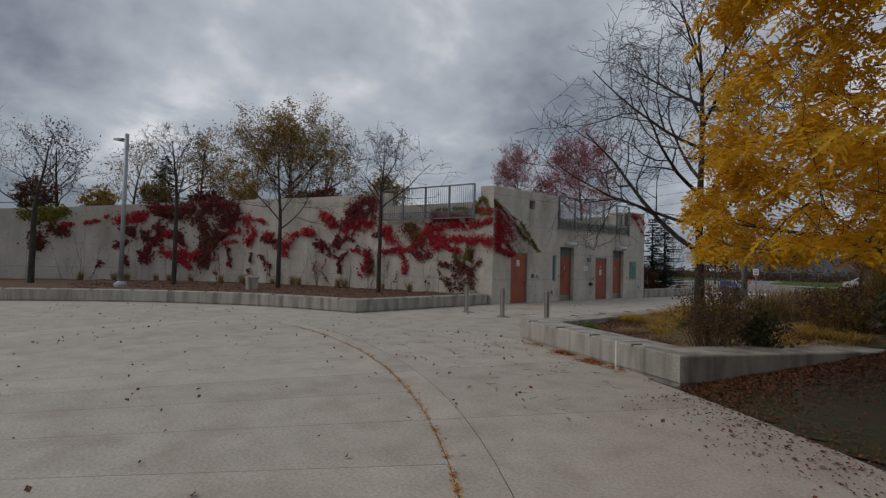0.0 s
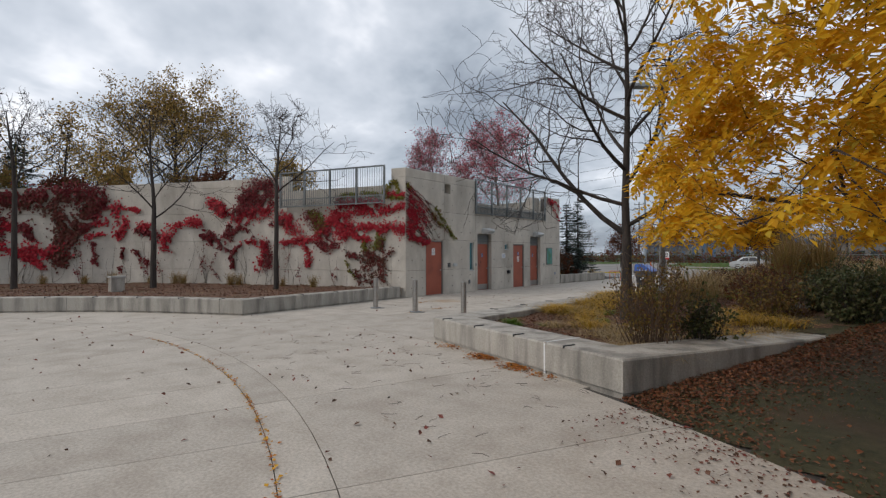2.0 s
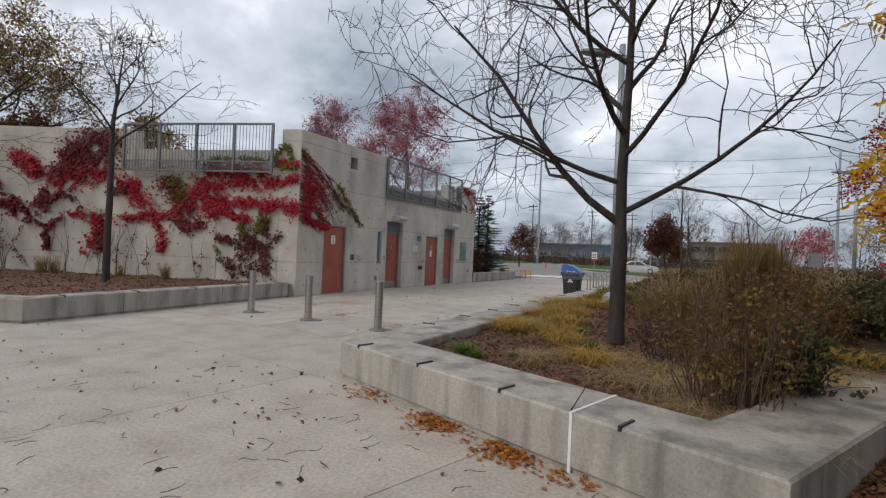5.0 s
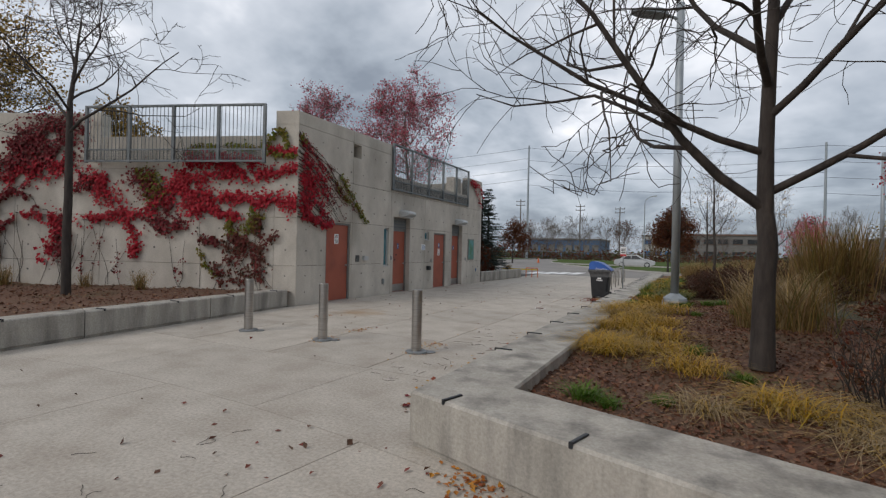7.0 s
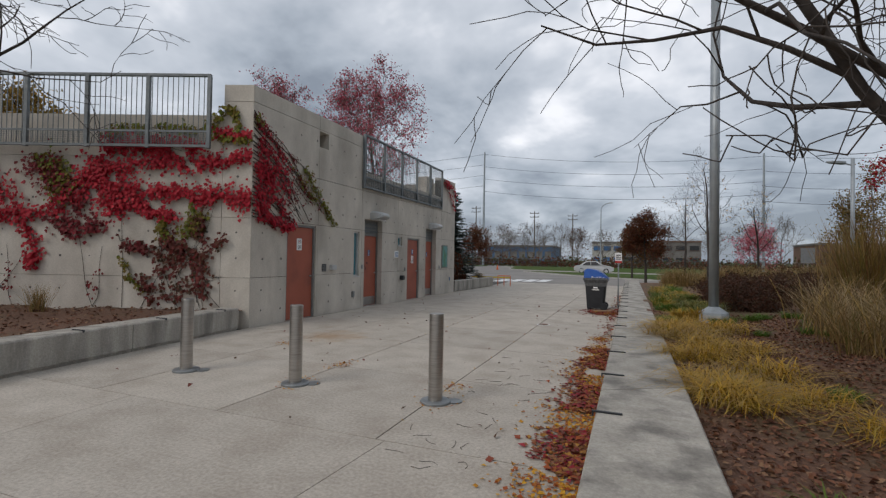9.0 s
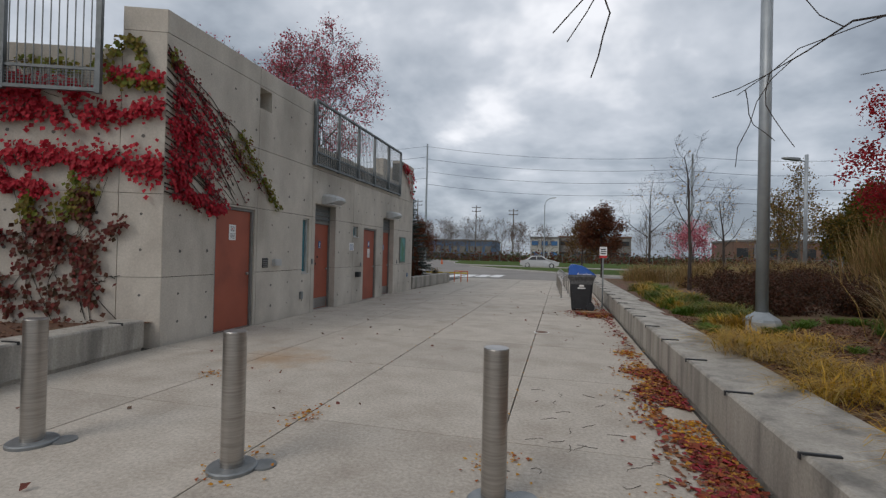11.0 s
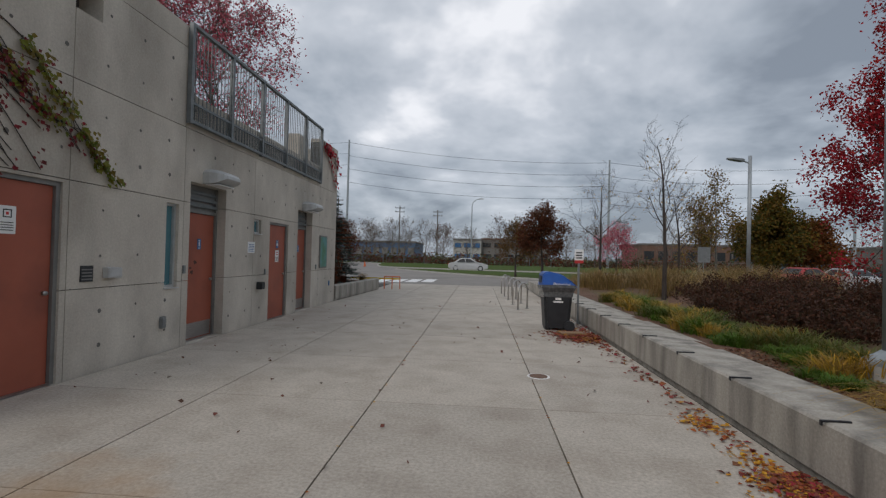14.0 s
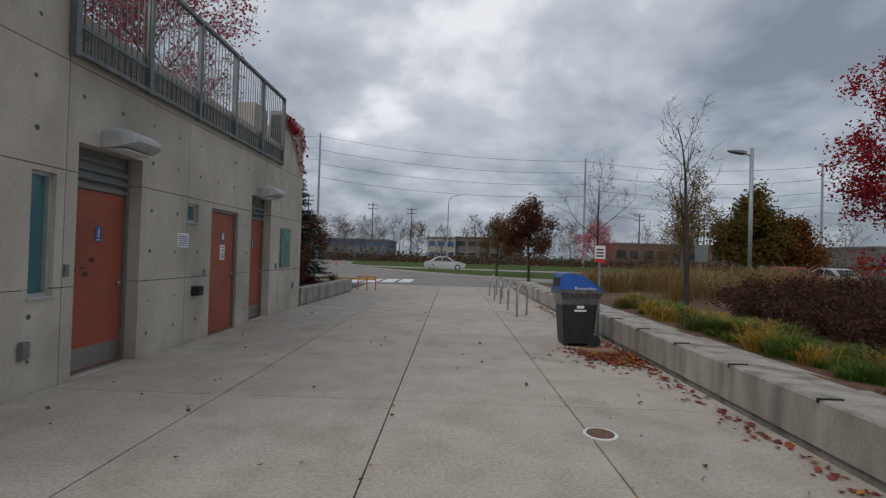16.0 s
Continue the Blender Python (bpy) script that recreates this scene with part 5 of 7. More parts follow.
def scatter(protos, spots, zf, group):
    rng = random.Random(len(spots) + 5)
    for k, (x, y) in enumerate(spots):
        pr = protos[k % len(protos)]
        m = pose(x, y, zf(x, y), 0, 0, rng.uniform(0, 360))
        c = pr if k < len(protos) else copy_thing(pr, m)
        c["group"] = group
        sc = rng.uniform(0.75, 1.2)
        c.matrix_basis = m @ Matrix.Diagonal((sc, sc, sc, 1))


rs = random.Random(77)
straw = [tuft("straw_grass", (L_STRAW, L_THATCH, L_STRAW)[k % 3], (0.62, 0.5, 0.55)[k % 3], (0.72, 0.6, 0.6)[k % 3], 230, 60 + k, (0.84, 0.9, 0.8)[k % 3], ("clump of drooping straw-yellow grass in the mulch", "flattened clump of dead grey-brown grass in the mulch", "clump of drooping straw-yellow grass in the mulch")[k % 3], 0.0085) for k in range(3)]
spots = [(rs.uniform(7.95, 9.2), rs.uniform(-4.4, -1.4)) for _ in range(6)] + [(rs.uniform(7.9, 9.2), rs.uniform(-1.4, 1.2)) for _ in range(7)] + [(rs.uniform(8.6, 10.9), rs.uniform(-5.9, -4.0)) for _ in range(2)] + [(rs.uniform(7.78, 8.05), rs.uniform(-3.2, 1.0)) for _ in range(12)] + [(rs.uniform(11.2, 12.3), rs.uniform(-4.4, -2.6)) for _ in range(8)]
spots = [p for p in spots if in_bed(*p) and side(PL_B, PL_F, *p) > 3.4]
scatter(straw, spots, bed_z, "straw-coloured grasses in the bed")
thatch = [tuft("thatch_grass", L_THATCH, 0.4, 0.62, 210, 66 + k, 0.93, "flattened tuft of dead tan grass in the mulch", 0.007) for k in range(2)]
scatter(thatch, [p for p in ((rs.uniform(9.5, 11.8), rs.uniform(-6.2, -4.0)) for _ in range(18)) if in_bed(*p) and side(PL_B, PL_F, *p) > 3.6], bed_z, "dead tan grass tufts in the planter")
grn = [tuft("green_grass", L_GREEN, 0.22, 0.22, 160, 70 + k, 0.5, "small tuft of fresh green grass in the bed", 0.01) for k in range(3)]
spots = [(8.35, -5.0), (8.75, -4.7), (8.15, -4.9), (9.4, -3.6), (9.0, -2.4)] + [(rs.uniform(7.85, 8.9), rs.uniform(1.6, 9.5)) for _ in range(85)] + [(rs.uniform(9, 11), rs.uniform(0.5, 5)) for _ in range(20)]
scatter(grn, spots, bed_z, "green grass tufts in the bed")
mid = [tuft("sedge", (L_SEDGE, L_GREEN, L_STRAW)[k], 0.5, 0.4, 200, 75 + k, 0.55, "arching green and yellow sedge in the bed", 0.011) for k in range(3)]
spots = [(rs.uniform(7.95, 8.8), rs.uniform(2.2, 11)) for _ in range(62)]
scatter(mid, spots, bed_z, "sedges along the seat wall")
tall = [tuft("tall_grass", (L_TALL, L_TALL, L_THATCH)[k], 1.15, 0.8, 190, 80 + k, 0.4, "tall tawny ornamental grass", 0.010) for k in range(3)]
spots = [(10.1 + rs.gauss(0, 0.35), -0.2 + rs.gauss(0, 0.5)) for _ in range(5)] + [(10.3 + rs.gauss(0, 0.4), 1.5 + rs.gauss(0, 0.6)) for _ in range(5)] + [(rs.uniform(9.4, 15), rs.uniform(11.5, 20)) for _ in range(60)] + [(rs.uniform(8.6, 9.2), rs.uniform(14, 20)) for _ in range(7)] + [(rs.uniform(13, 17), rs.uniform(1, 6)) for _ in range(16)]
scatter(tall, spots, bed_z, "tall ornamental grasses")
reed = [tuft("reed_grass", (L_TALL, L_SHRUB)[k], 1.95, 0.75, 240, 86 + k, 0.16, "very tall olive and tawny reed grass in the bed", 0.013) for k in range(2)]
scatter(reed, [(11.7 + rs.gauss(0, 0.4), 4.4 + rs.gauss(0, 0.5)) for _ in range(7)], bed_z, "tall reed grasses in the bed")


def shrub(name, at, w, d, h, n, lsize, leaves, seed, label, stems=60, low=0.15, dens=0.6, bark=None):
    """Fine stems fanning from the ground, with leaves gathered in uneven clumps round their upper parts."""
    rng = random.Random(seed)
    root = holder(name, at)
    st, lv = Tubes(), Leaves()
    paths = []
    for _ in range(stems):
        a, rr = rng.uniform(0, 2 * math.pi), math.sqrt(rng.random())
        b = Vector((0.3 * w * rr * math.cos(a), 0.3 * d * rr * math.sin(a), -0.03))
        top = Vector((0.52 * w * rr * math.cos(a) + rng.gauss(0, 0.08 * w), 0.52 * d * rr * math.sin(a) + rng.gauss(0, 0.08 * d), h * (1.05 - 0.45 * rr ** 2) * rng.uniform(0.7, 1.1)))
        pts = [b.lerp(top, t) + Vector((rng.gauss(0, 0.03), rng.gauss(0, 0.03), 0)) * (t > 0) for t in (0, 0.25, 0.5, 0.75, 1)]
        st.add(pts, 0.006, 0.002, 4)
        paths.append(pts)
        for _ in range(2):
            i = rng.randrange(1, 4)
            q = pts[i] + Vector((rng.gauss(0, 0.14), rng.gauss(0, 0.14), rng.uniform(0.08, 0.3)))
            st.add([pts[i], pts[i].lerp(q, 0.5) + Vector((0, 0, 0.02)), q], 0.004, 0.002, 3)
            paths.append([pts[i], q])
    st.done("stemwork", bark or M_BARK, root)
    for _ in range(n):
        pts = rng.choice(paths)
        i = rng.randrange(len(pts) - 1)
        c = pts[i].lerp(pts[i + 1], rng.random()) + Vector((rng.gauss(0, 0.06), rng.gauss(0, 0.06), rng.gauss(0, 0.05)))
        if c.z < low * h or noise.noise(c * 3.1 + Vector((seed, 0, 0))) < -dens:
            continue
        lv.rnd(c, lsize, rng, 0.3)
    lv.done("foliage", leaves, root)
    return tagged(root, label, "shrub")


shrub("shrub", (10.95, -5.5, 0.36), 1.2, 1.15, 1.36, 3000, 0.045, L_SHRUB, 5, "twiggy shrub with thinning olive yellow leaves in the planter", 85, 0.12, 0.15, M_TWIG)
shrub("shrub", (11.45, -5.0, 0.38), 0.5, 0.5, 0.65, 900, 0.07, L_DKGRN, 6, "small dark green shrub in the planter", 40, 0.05, 0.4)
shrub("shrub", (10.35, -3.9, 0.4), 0.9, 0.8, 0.6, 500, 0.05, L_DKRED, 16, "low twiggy shrub with few bronze leaves", 40, 0.2, 0.05)
for k, (x, y, w, h) in enumerate(((13.1, -2.5, 1.1, 0.95), (12.75, -1.4, 1.2, 0.95))):
    shrub("shrub", (x, y, ground_z(x, y) - 0.03), w, w * 0.9, h, 3600, 0.07, L_DKGRN, 20 + k, "dense dark green shrub in the bed", 60, 0.0, 0.55)
shrub("shrub", (11.95, -2.3, 0.5), 1.2, 1.1, 0.85, 2600, 0.055, L_SHRUB, 27, "loose olive shrub turning brown in the bed", 70, 0.1, 0.2, M_TWIG)
shrub("shrub", (11.6, -1.2, 0.6), 1.3, 1.1, 0.8, 2400, 0.055, L_DKRED, 28, "loose bronze shrub in the bed", 70, 0.1, 0.2, M_TWIG)
for k, (x, y, w, d, h) in enumerate(((9.9, 6.3, 2.2, 2.4, 0.68), (10.3, 8.4, 2.2, 2.6, 0.7), (11.8, 6.2, 2.4, 2.6, 0.75), (13.4, 7.6, 2.6, 2.8, 0.8), (12.0, 9.2, 2.4, 2.6, 0.8), (15.2, 8.6, 2.6, 2.8, 0.8), (9.6, 4.6, 1.6, 1.7, 0.55), (11.2, 4.2, 1.8, 1.7, 0.6))):
    shrub("hedge_shrub", (x, y, ground_z(x, y) - 0.05), w, d, h, 6500, 0.055, L_HEDGE, 40 + k, "low spreading shrub with dark reddish-brown leaves", 70, 0.0, 0.6)
dry = [tuft("dry_grass", L_TALL, 0.6, 0.3, 170, 90 + k, 0.2, "dry brown grass tuft at the foot of the wall", 0.008) for k in range(2)]
spots = [on_vine(s, 0, rs.uniform(0.4, 1.0))[0][:2] for s in (7.6, 8.0, 10.6, 11.0, 12.2, 14.0, 15.4, 16.8, 18.2, 19.0, 20.4, 21.0, 22.6, 5.2, 3.6)]
scatter(dry, [(p[0], p[1]) for p in spots], lambda x, y: 0.36, "dry grass tufts along the wall")

# ---- skate stops ----
st0 = None
marks = [(7.0, -0.41 + 1.2 * k) for k in range(-3, 16)]
L4 = (Vector(PL_F) - Vector(PL_B))
front = [Vector(PL_B) + L4.normalized() * (0.35 + 1.02 * k) for k in range(4)]


def skate_stop():
    root = holder("skate_stop")
    part("plate", box(-0.012, -0.013, -0.004, 0.18, 0.013, 0.009, 0.003), M_BLACK, root)
    part("lip", box(-0.024, -0.013, -0.03, -0.013, 0.013, 0.010, 0.003), M_BLACK, root)
    return tagged(root, "dark steel skate stop on the seat wall's edge", "skate stop", "skate stops on the seat wall")


st0 = skate_stop()
for k, (x, y) in enumerate(marks):
    m = pose(x + 0.02 + 0.002 * (y < 8), y, 0.434)
    if k == 0:
        st0.matrix_basis = m
    else:
        copy_thing(st0, m)
for p in front:
    n = Vector((-L4.y, L4.x)).normalized()
    copy_thing(st0, Matrix.Translation((p.x + n.x * 0.02, p.y + n.y * 0.02, 0.434)) @ Matrix.Rotation(math.atan2(n.y, n.x), 4, "Z"))
for k in range(3, 22):
    a, acc = None, 0.0
    s = 1.35 * k
    for p, q in zip(LOW[1], LOW[1][1:]):
        n = (q - p).length
        if acc <= s < acc + n:
            d = (q - p).normalized()
            w = Vector((-d.y, d.x))
            c = p + d * (s - acc) + w * 0.02
            copy_thing(st0, Matrix.Translation((c.x, c.y, 0.434)) @ Matrix.Rotation(math.atan2(w.y, w.x), 4, "Z"))
        acc += n

# ---- pale caulked joint of the planter ----
jd = L4.normalized()
jn = Vector((-jd.y, jd.x))
jp = Vector(PL_B) + jd * 3.05
bm = bmesh.new()
for s0, s1, z0, z1, o0, o1 in ((-0.012, 0.012, 0.0, 0.425, -0.004, 0.01), (-0.012, 0.012, 0.425, 0.434, -0.004, 0.68)):
    vs = []
    for z in (z0, z1):
        for s, o in ((s0, o0), (s1, o0), (s1, o1), (s0, o1)):
            q = jp + jd * s + jn * o
            vs.append(bm.verts.new((q.x, q.y, z)))
    for f in ((0, 1, 2, 3), (4, 5, 6, 7), (0, 1, 5, 4), (1, 2, 6, 5), (2, 3, 7, 6), (3, 0, 4, 7)):
        bm.faces.new([vs[i] for i in f])
tagged(obj("joint_trim", bm, M_WHITE), "white caulked joint in the seat wall", "trim", kind="structure")

# ---- manhole and drain ----
mh = holder("manhole_cover", (5.40, 3.46, 0.0))
part("ring", rod([(0, 0, -0.02), (0, 0, 0.004)], 0.145, 28), M_WHITE, mh, "pale worn ring")
part("lid", rod([(0, 0, 0.0), (0, 0, 0.009)], 0.115, 24), mat("rusty_iron", (0.10, 0.05, 0.03), (0.2, 0.12, 0.08), 12, 0.8, bump=0.5), mh, "rusty iron lid")
tagged(mh, "small round cleanout cover set in the paving", "manhole cover")

# ---- fittings and notices on the door wall ----


def plate(name, y0, y1, z0, z1, x, material, label, category, t=0.006, bars=(), parent=None):
    root = holder(name)
    part("board", box(x, y0, z0, x + t, y1, z1, 0.0015), material, root)
    for a, b, c, d, m in bars:
        w, h = y1 - y0, z1 - z0
        part("print", box(x + t + 0.0002, y0 + a * w, z0 + c * h, x + t + 0.0016, y0 + b * w, z0 + d * h), m, root)
    return tagged(root, label, category)


LINES = tuple((0.14, 0.86, 0.12 + 0.09 * k, 0.15 + 0.09 * k, M_INK) for k in range(4))
DX = -0.09 + 0.026
plate("notice", 1.52, 1.70, 1.62, 1.90, DX, M_WHITE, "white paper notice with a round symbol on a red door", "sign", bars=(*LINES, (0.25, 0.75, 0.58, 0.62, M_INK), (0.25, 0.75, 0.84, 0.88, M_INK), (0.25, 0.31, 0.62, 0.84, M_INK), (0.69, 0.75, 0.62, 0.84, M_INK), (0.42, 0.58, 0.68, 0.78, M_RED)))
plate("notice", 7.78, 7.96, 1.28, 1.55, DX, M_WHITE, "white paper notice on a red door", "sign", bars=(*LINES, (0.2, 0.8, 0.6, 0.66, M_RED), (0.2, 0.8, 0.8, 0.86, M_RED)))
plate("pictogram_sign", 7.81, 7.93, 1.60, 1.78, DX, M_SIGNBLUE, "small blue washroom sign on a red door", "sign", bars=((0.2, 0.42, 0.25, 0.7, M_WHITE), (0.58, 0.8, 0.25, 0.7, M_WHITE), (0.2, 0.42, 0.76, 0.88, M_WHITE), (0.58, 0.8, 0.76, 0.88, M_WHITE)))
for y in (5.04, 9.45):
    plate("pictogram_sign", y - 0.05, y + 0.05, 1.52, 1.70, -0.22 + 0.026, M_SIGNBLUE, "small blue washroom sign on a red door", "sign", bars=((0.4, 0.6, 0.3, 0.72, M_WHITE), (0.42, 0.58, 0.76, 0.88, M_WHITE), (0.2, 0.8, 0.1, 0.15, M_WHITE)))
plate("rules_sign", 6.36, 6.65, 1.48, 1.70, 0.001, M_WHITE, "white sign with lines of small print on the wall", "sign", bars=tuple((0.12, 0.88, 0.12 + 0.15 * k, 0.18 + 0.15 * k, M_SIGNBLUE) for k in range(5)))
po = plate("poster_frame", 10.56, 11.18, 1.08, 2.02, 0.001, M_FRAME, "framed green and blue map poster on the wall", "poster", 0.03)
part("poster", box(0.0315, 10.60, 1.12, 0.034, 11.14, 1.98), mat("poster_print", (0.05, 0.17, 0.05), (0.10, 0.30, 0.34), 3.0, 0.35, spec=0.6), po)
plate("vent_grille", 2.42, 2.60, 1.10, 1.29, 0.001, M_BLACK, "small dark vent grille in the wall", "vent", 0.012, tuple((0.08, 0.92, 0.12 + 0.2 * k, 0.2 + 0.2 * k, M_FRAME) for k in range(4)))
for y, z, w, h, t, m, lab in ((2.86, 1.2, 0.22, 0.13, 0.09, M_LAMP, "pale grey junction box on the concrete wall"), (4.34, 1.2, 0.07, 0.13, 0.02, M_GALV, "steel switch plate on the concrete wall"), (3.86, 0.44, 0.1, 0.17, 0.05, M_GALV, "grey socket cover low on the wall"),
                           (6.86, 0.80, 0.16, 0.15, 0.12, M_BLACK, "black box fixture on the concrete wall"), (7.14, 1.08, 0.06, 0.12, 0.02, M_GALV, "steel switch plate on the concrete wall"), (10.3, 1.12, 0.07, 0.13, 0.02, M_GALV, "steel switch plate on the concrete wall"), (11.5, 0.6, 0.07, 0.16, 0.02, M_SIGNBLUE, "blue cover plate low on the wall")):
    r = holder("wall_box", (0, y, z))
    part("case", box(0.001, -w / 2, -h / 2, t, w / 2, h / 2, min(0.008, t * 0.3)), m, r)
    part("cover", box(t, -w * 0.38, -h * 0.36, t + 0.004, w * 0.38, h * 0.36), m, r)
    tagged(r, lab, "electrical box")

# form-tie holes
bm = bmesh.new()
rt = random.Random(4)


def tie(p, n):
    n = Vector(n)
    u = n.orthogonal().normalized()
    v = n.cross(u)
    r = 0.022 * rt.uniform(0.7, 1.35)
    ring_v = [bm.verts.new(Vector(p) + n * 0.003 + (u * math.cos(a) + v * math.sin(a)) * r) for a in (2 * math.pi * k / 8 for k in range(8))]
    bm.faces.new(ring_v)


for k in range(20):
    for z in (0.32, 0.75, 1.42, 1.95, 2.62, 3.1, 3.75, 4.35):
        y = 0.32 + 0.6 * k + rt.gauss(0, 0.012)
        if y > 11.9 or z > top_at(y) - 0.15 or any(h[0] - 0.06 < y < h[1] + 0.06 and h[2] - 0.06 < z < h[3] + 0.06 for h in HOLES.values()):
            continue
        tie((0, y, z + rt.gauss(0, 0.012)), (1, 0, 0))
for k in range(48):
    for z in (0.75, 1.42, 1.95, 2.62, 3.1, 3.75, 4.35):
        s = 0.3 + 0.61 * k
        p, n, u = on_vine(s, z)
        if z < np.interp(s, [0, 0.6, 0.62, 5.5, 5.6, 10, 15, 20, 25, 30], [5, 5, 4, 4, 5, 4.9, 4.8, 4.4, 3.9, 3.5]) - 0.2:
            tie(p, n)
th = obj("tie_hole", bm, M_TIE, wall_door)
th["kind"] = "stuff"

# ---- notice post by the bin ----
sp = holder("sign_post", (6.9, 8.45, 0.43))
part("post", box(-0.02, -0.02, -0.45, 0.02, 0.02, 1.32, 0.003), M_GALV, sp)
sg = part("sign_board", box(-0.10, -0.028, 1.0, 0.10, -0.021, 1.32, 0.002), M_WHITE, sp, "white sign with a red foot and lines of print")
part("red_band", box(-0.10, -0.0295, 1.0, 0.10, -0.0282, 1.07), M_RED, sg)
for k in range(3):
    part("print", box(-0.07, -0.0295, 1.11 + 0.06 * k, 0.07, -0.0282, 1.14 + 0.06 * k), M_INK, sg)
tagged(sp, "white parking sign with a red foot on a steel post", "sign")

# ---- board lying by the bin ----
wb = holder("wooden_board", (6.5, 7.05, 0.03), 12)
part("board", box(-0.26, -0.14, -0.012, 0.26, 0.14, 0.012, 0.003), mat("weathered_board", (0.20, 0.12, 0.07), (0.30, 0.19, 0.11), 8, 0.85, stretch=(0.1, 1, 1)), wb)
part("batten", box(-0.2, -0.03, -0.03, -0.14, 0.03, -0.012), M_TWIG, wb)
tagged(wb, "short brown wooden board lying among leaves beside the bin", "board")

# ---- lettering on the bin ----


def words(text, size, m, material, parent, name="lettering"):
    cu = bpy.data.curves.new(name, "FONT")
    cu.body, cu.size, cu.align_x, cu.align_y, cu.extrude = text, size, "CENTER", "CENTER", 0.0008
    cu.materials.append(material)
    ob = new(name, cu)
    ob.matrix_basis = m
    ob.parent = parent
    return ob


rb = bpy.data.objects["recycling_bin"]
words("Recycling", 0.095, pose(0.06, -0.3675, 0.985, 90, 0, 0), M_WHITE, rb)
part("print", box(-0.10, -0.3195, 0.60, 0.10, -0.3135, 0.63), M_WHITE, rb, "white worn print bar")
part("print", box(-0.06, -0.322, 0.655, 0.06, -0.3165, 0.70), M_WHITE, rb, "white worn print bar")

# ---- pedestal in the bed ----
pd = holder("pedestal", (-6.3, -7.9, 0.36))
part("shaft", box(-0.2, -0.2, -0.05, 0.2, 0.2, 0.48, 0.01), M_CONC2, pd)
part("cap", box(-0.23, -0.23, 0.48, 0.23, 0.23, 0.55, 0.01), M_KERB, pd)
tagged(pd, "small square concrete pedestal in the bed", "pedestal")

# ---- fallen leaves, chips and twigs ----


def litter(name, material, spots, size, zf, seed, label, flat=0.25):
    rng = random.Random(seed)
    lv = Leaves()
    for x, y in spots:
        a = rng.uniform(0, 2 * math.pi)
        L = size * rng.uniform(0.5, 1.3)
        lv.add((x, y, zf(x, y) + rng.uniform(0.004, 0.014)), (math.cos(a), math.sin(a), rng.uniform(0, flat)), (rng.gauss(0, flat), rng.gauss(0, flat), 1), L, L * rng.uniform(0.5, 0.9), rng.uniform(0.02, 0.3))
    ob = lv.done(name, material)
    return tagged(ob, label, "leaves", kind="stuff")


rl = random.Random(99)
flat0 = lambda x, y: 0.0
strip = [(7.0 - abs(rl.gauss(0, 0.2)) - 0.02, rl.uniform(-5.2, 0.9)) for _ in range(7000)]
strip = [p for p in strip if noise.noise((p[0] * 1.5, p[1] * 1.5, 2)) > -0.12]
litter("fallen_leaves", L_LITTER, strip, 0.06, flat0, 1, "red and orange leaves drifted along the seat wall")
strip = [(7.0 - abs(rl.gauss(0, 0.24)) - 0.02, rl.uniform(-4.6, 0.9)) for _ in range(4200)]
strip = [p for p in strip if noise.noise((p[0] * 1.2, p[1] * 1.2, 7)) > 0.0]
litter("fallen_leaflets", L_LITTERY, strip, 0.04, flat0, 2, "small yellow leaflets drifted along the seat wall")
strip = [(6.6 + rl.gauss(0, 0.27), 6.75 + rl.gauss(0, 0.4)) for _ in range(1500)] + [(6.9 - abs(rl.gauss(0, 0.12)), rl.uniform(1, 14)) for _ in range(420)]
litter("fallen_leaves", L_LITTER, [p for p in strip if p[0] < 6.98], 0.07, flat0, 3, "heap of red and orange leaves beside the bin")
strip = [(6.72 + rl.gauss(0, 0.1), 1.9 + rl.gauss(0, 0.13)) for _ in range(220)] + [(6.86 - abs(rl.gauss(0, 0.12)), 0.95 + rl.gauss(0, 0.25)) for _ in range(260)]
litter("fallen_leaflets", L_LITTERY, strip, 0.045, flat0, 4, "small heap of yellow leaflets on the paving")
strip = []
for c, n in ((0.75, 90), (1.75, 420), (2.55, 420), (3.1, 60)):
    for _ in range(n):
        q = Vector(PL_B) + L4.normalized() * (c + rl.gauss(0, 0.13)) - jn * abs(rl.gauss(0, 0.14))
        strip.append((q.x, q.y))
litter("fallen_leaflets", leafmat("orange_litter", [(0.30, 0.09, 0.02), (0.42, 0.16, 0.025), (0.20, 0.05, 0.02), (0.50, 0.24, 0.03)], 0.1), strip, 0.045, flat0, 5, "rust-coloured leaflets gathered along the planter")
strip = []
for c in ((5.37, -2.98), (3.62, -3.03), (3.56, -2.0), (5.32, -2.4), (1.8, -1.0)):
    strip += [(c[0] + rl.gauss(0, 0.09), c[1] + rl.gauss(0, 0.13)) for _ in range(70)]
for k in range(900):
    a = radians(rl.uniform(35, 95))
    r = R_IN + rl.gauss(0, 0.012 + 0.02 * (rl.random() < 0.2))
    strip.append((CX + r * math.cos(a), CY + r * math.sin(a)))
for x in (3.55, 5.3):
    strip += [(x + rl.gauss(0, 0.008), rl.uniform(-4, 9)) for _ in range(35)]
litter("fallen_leaflets", L_LITTERY, strip, 0.035, flat0, 6, "leaflets caught in the paving joints")
strip = []
while len(strip) < 330:
    x, y = rl.uniform(-6, 13), rl.uniform(-15, -4)
    if math.hypot(x - CX, y - CY) < R_EDGE and side((-9, -16), (0.7, -6.7), x, y) < 0:
        strip.append((x, y))
strip += [(rl.uniform(0.3, 6.9), rl.uniform(-4, 14)) for _ in range(130)]
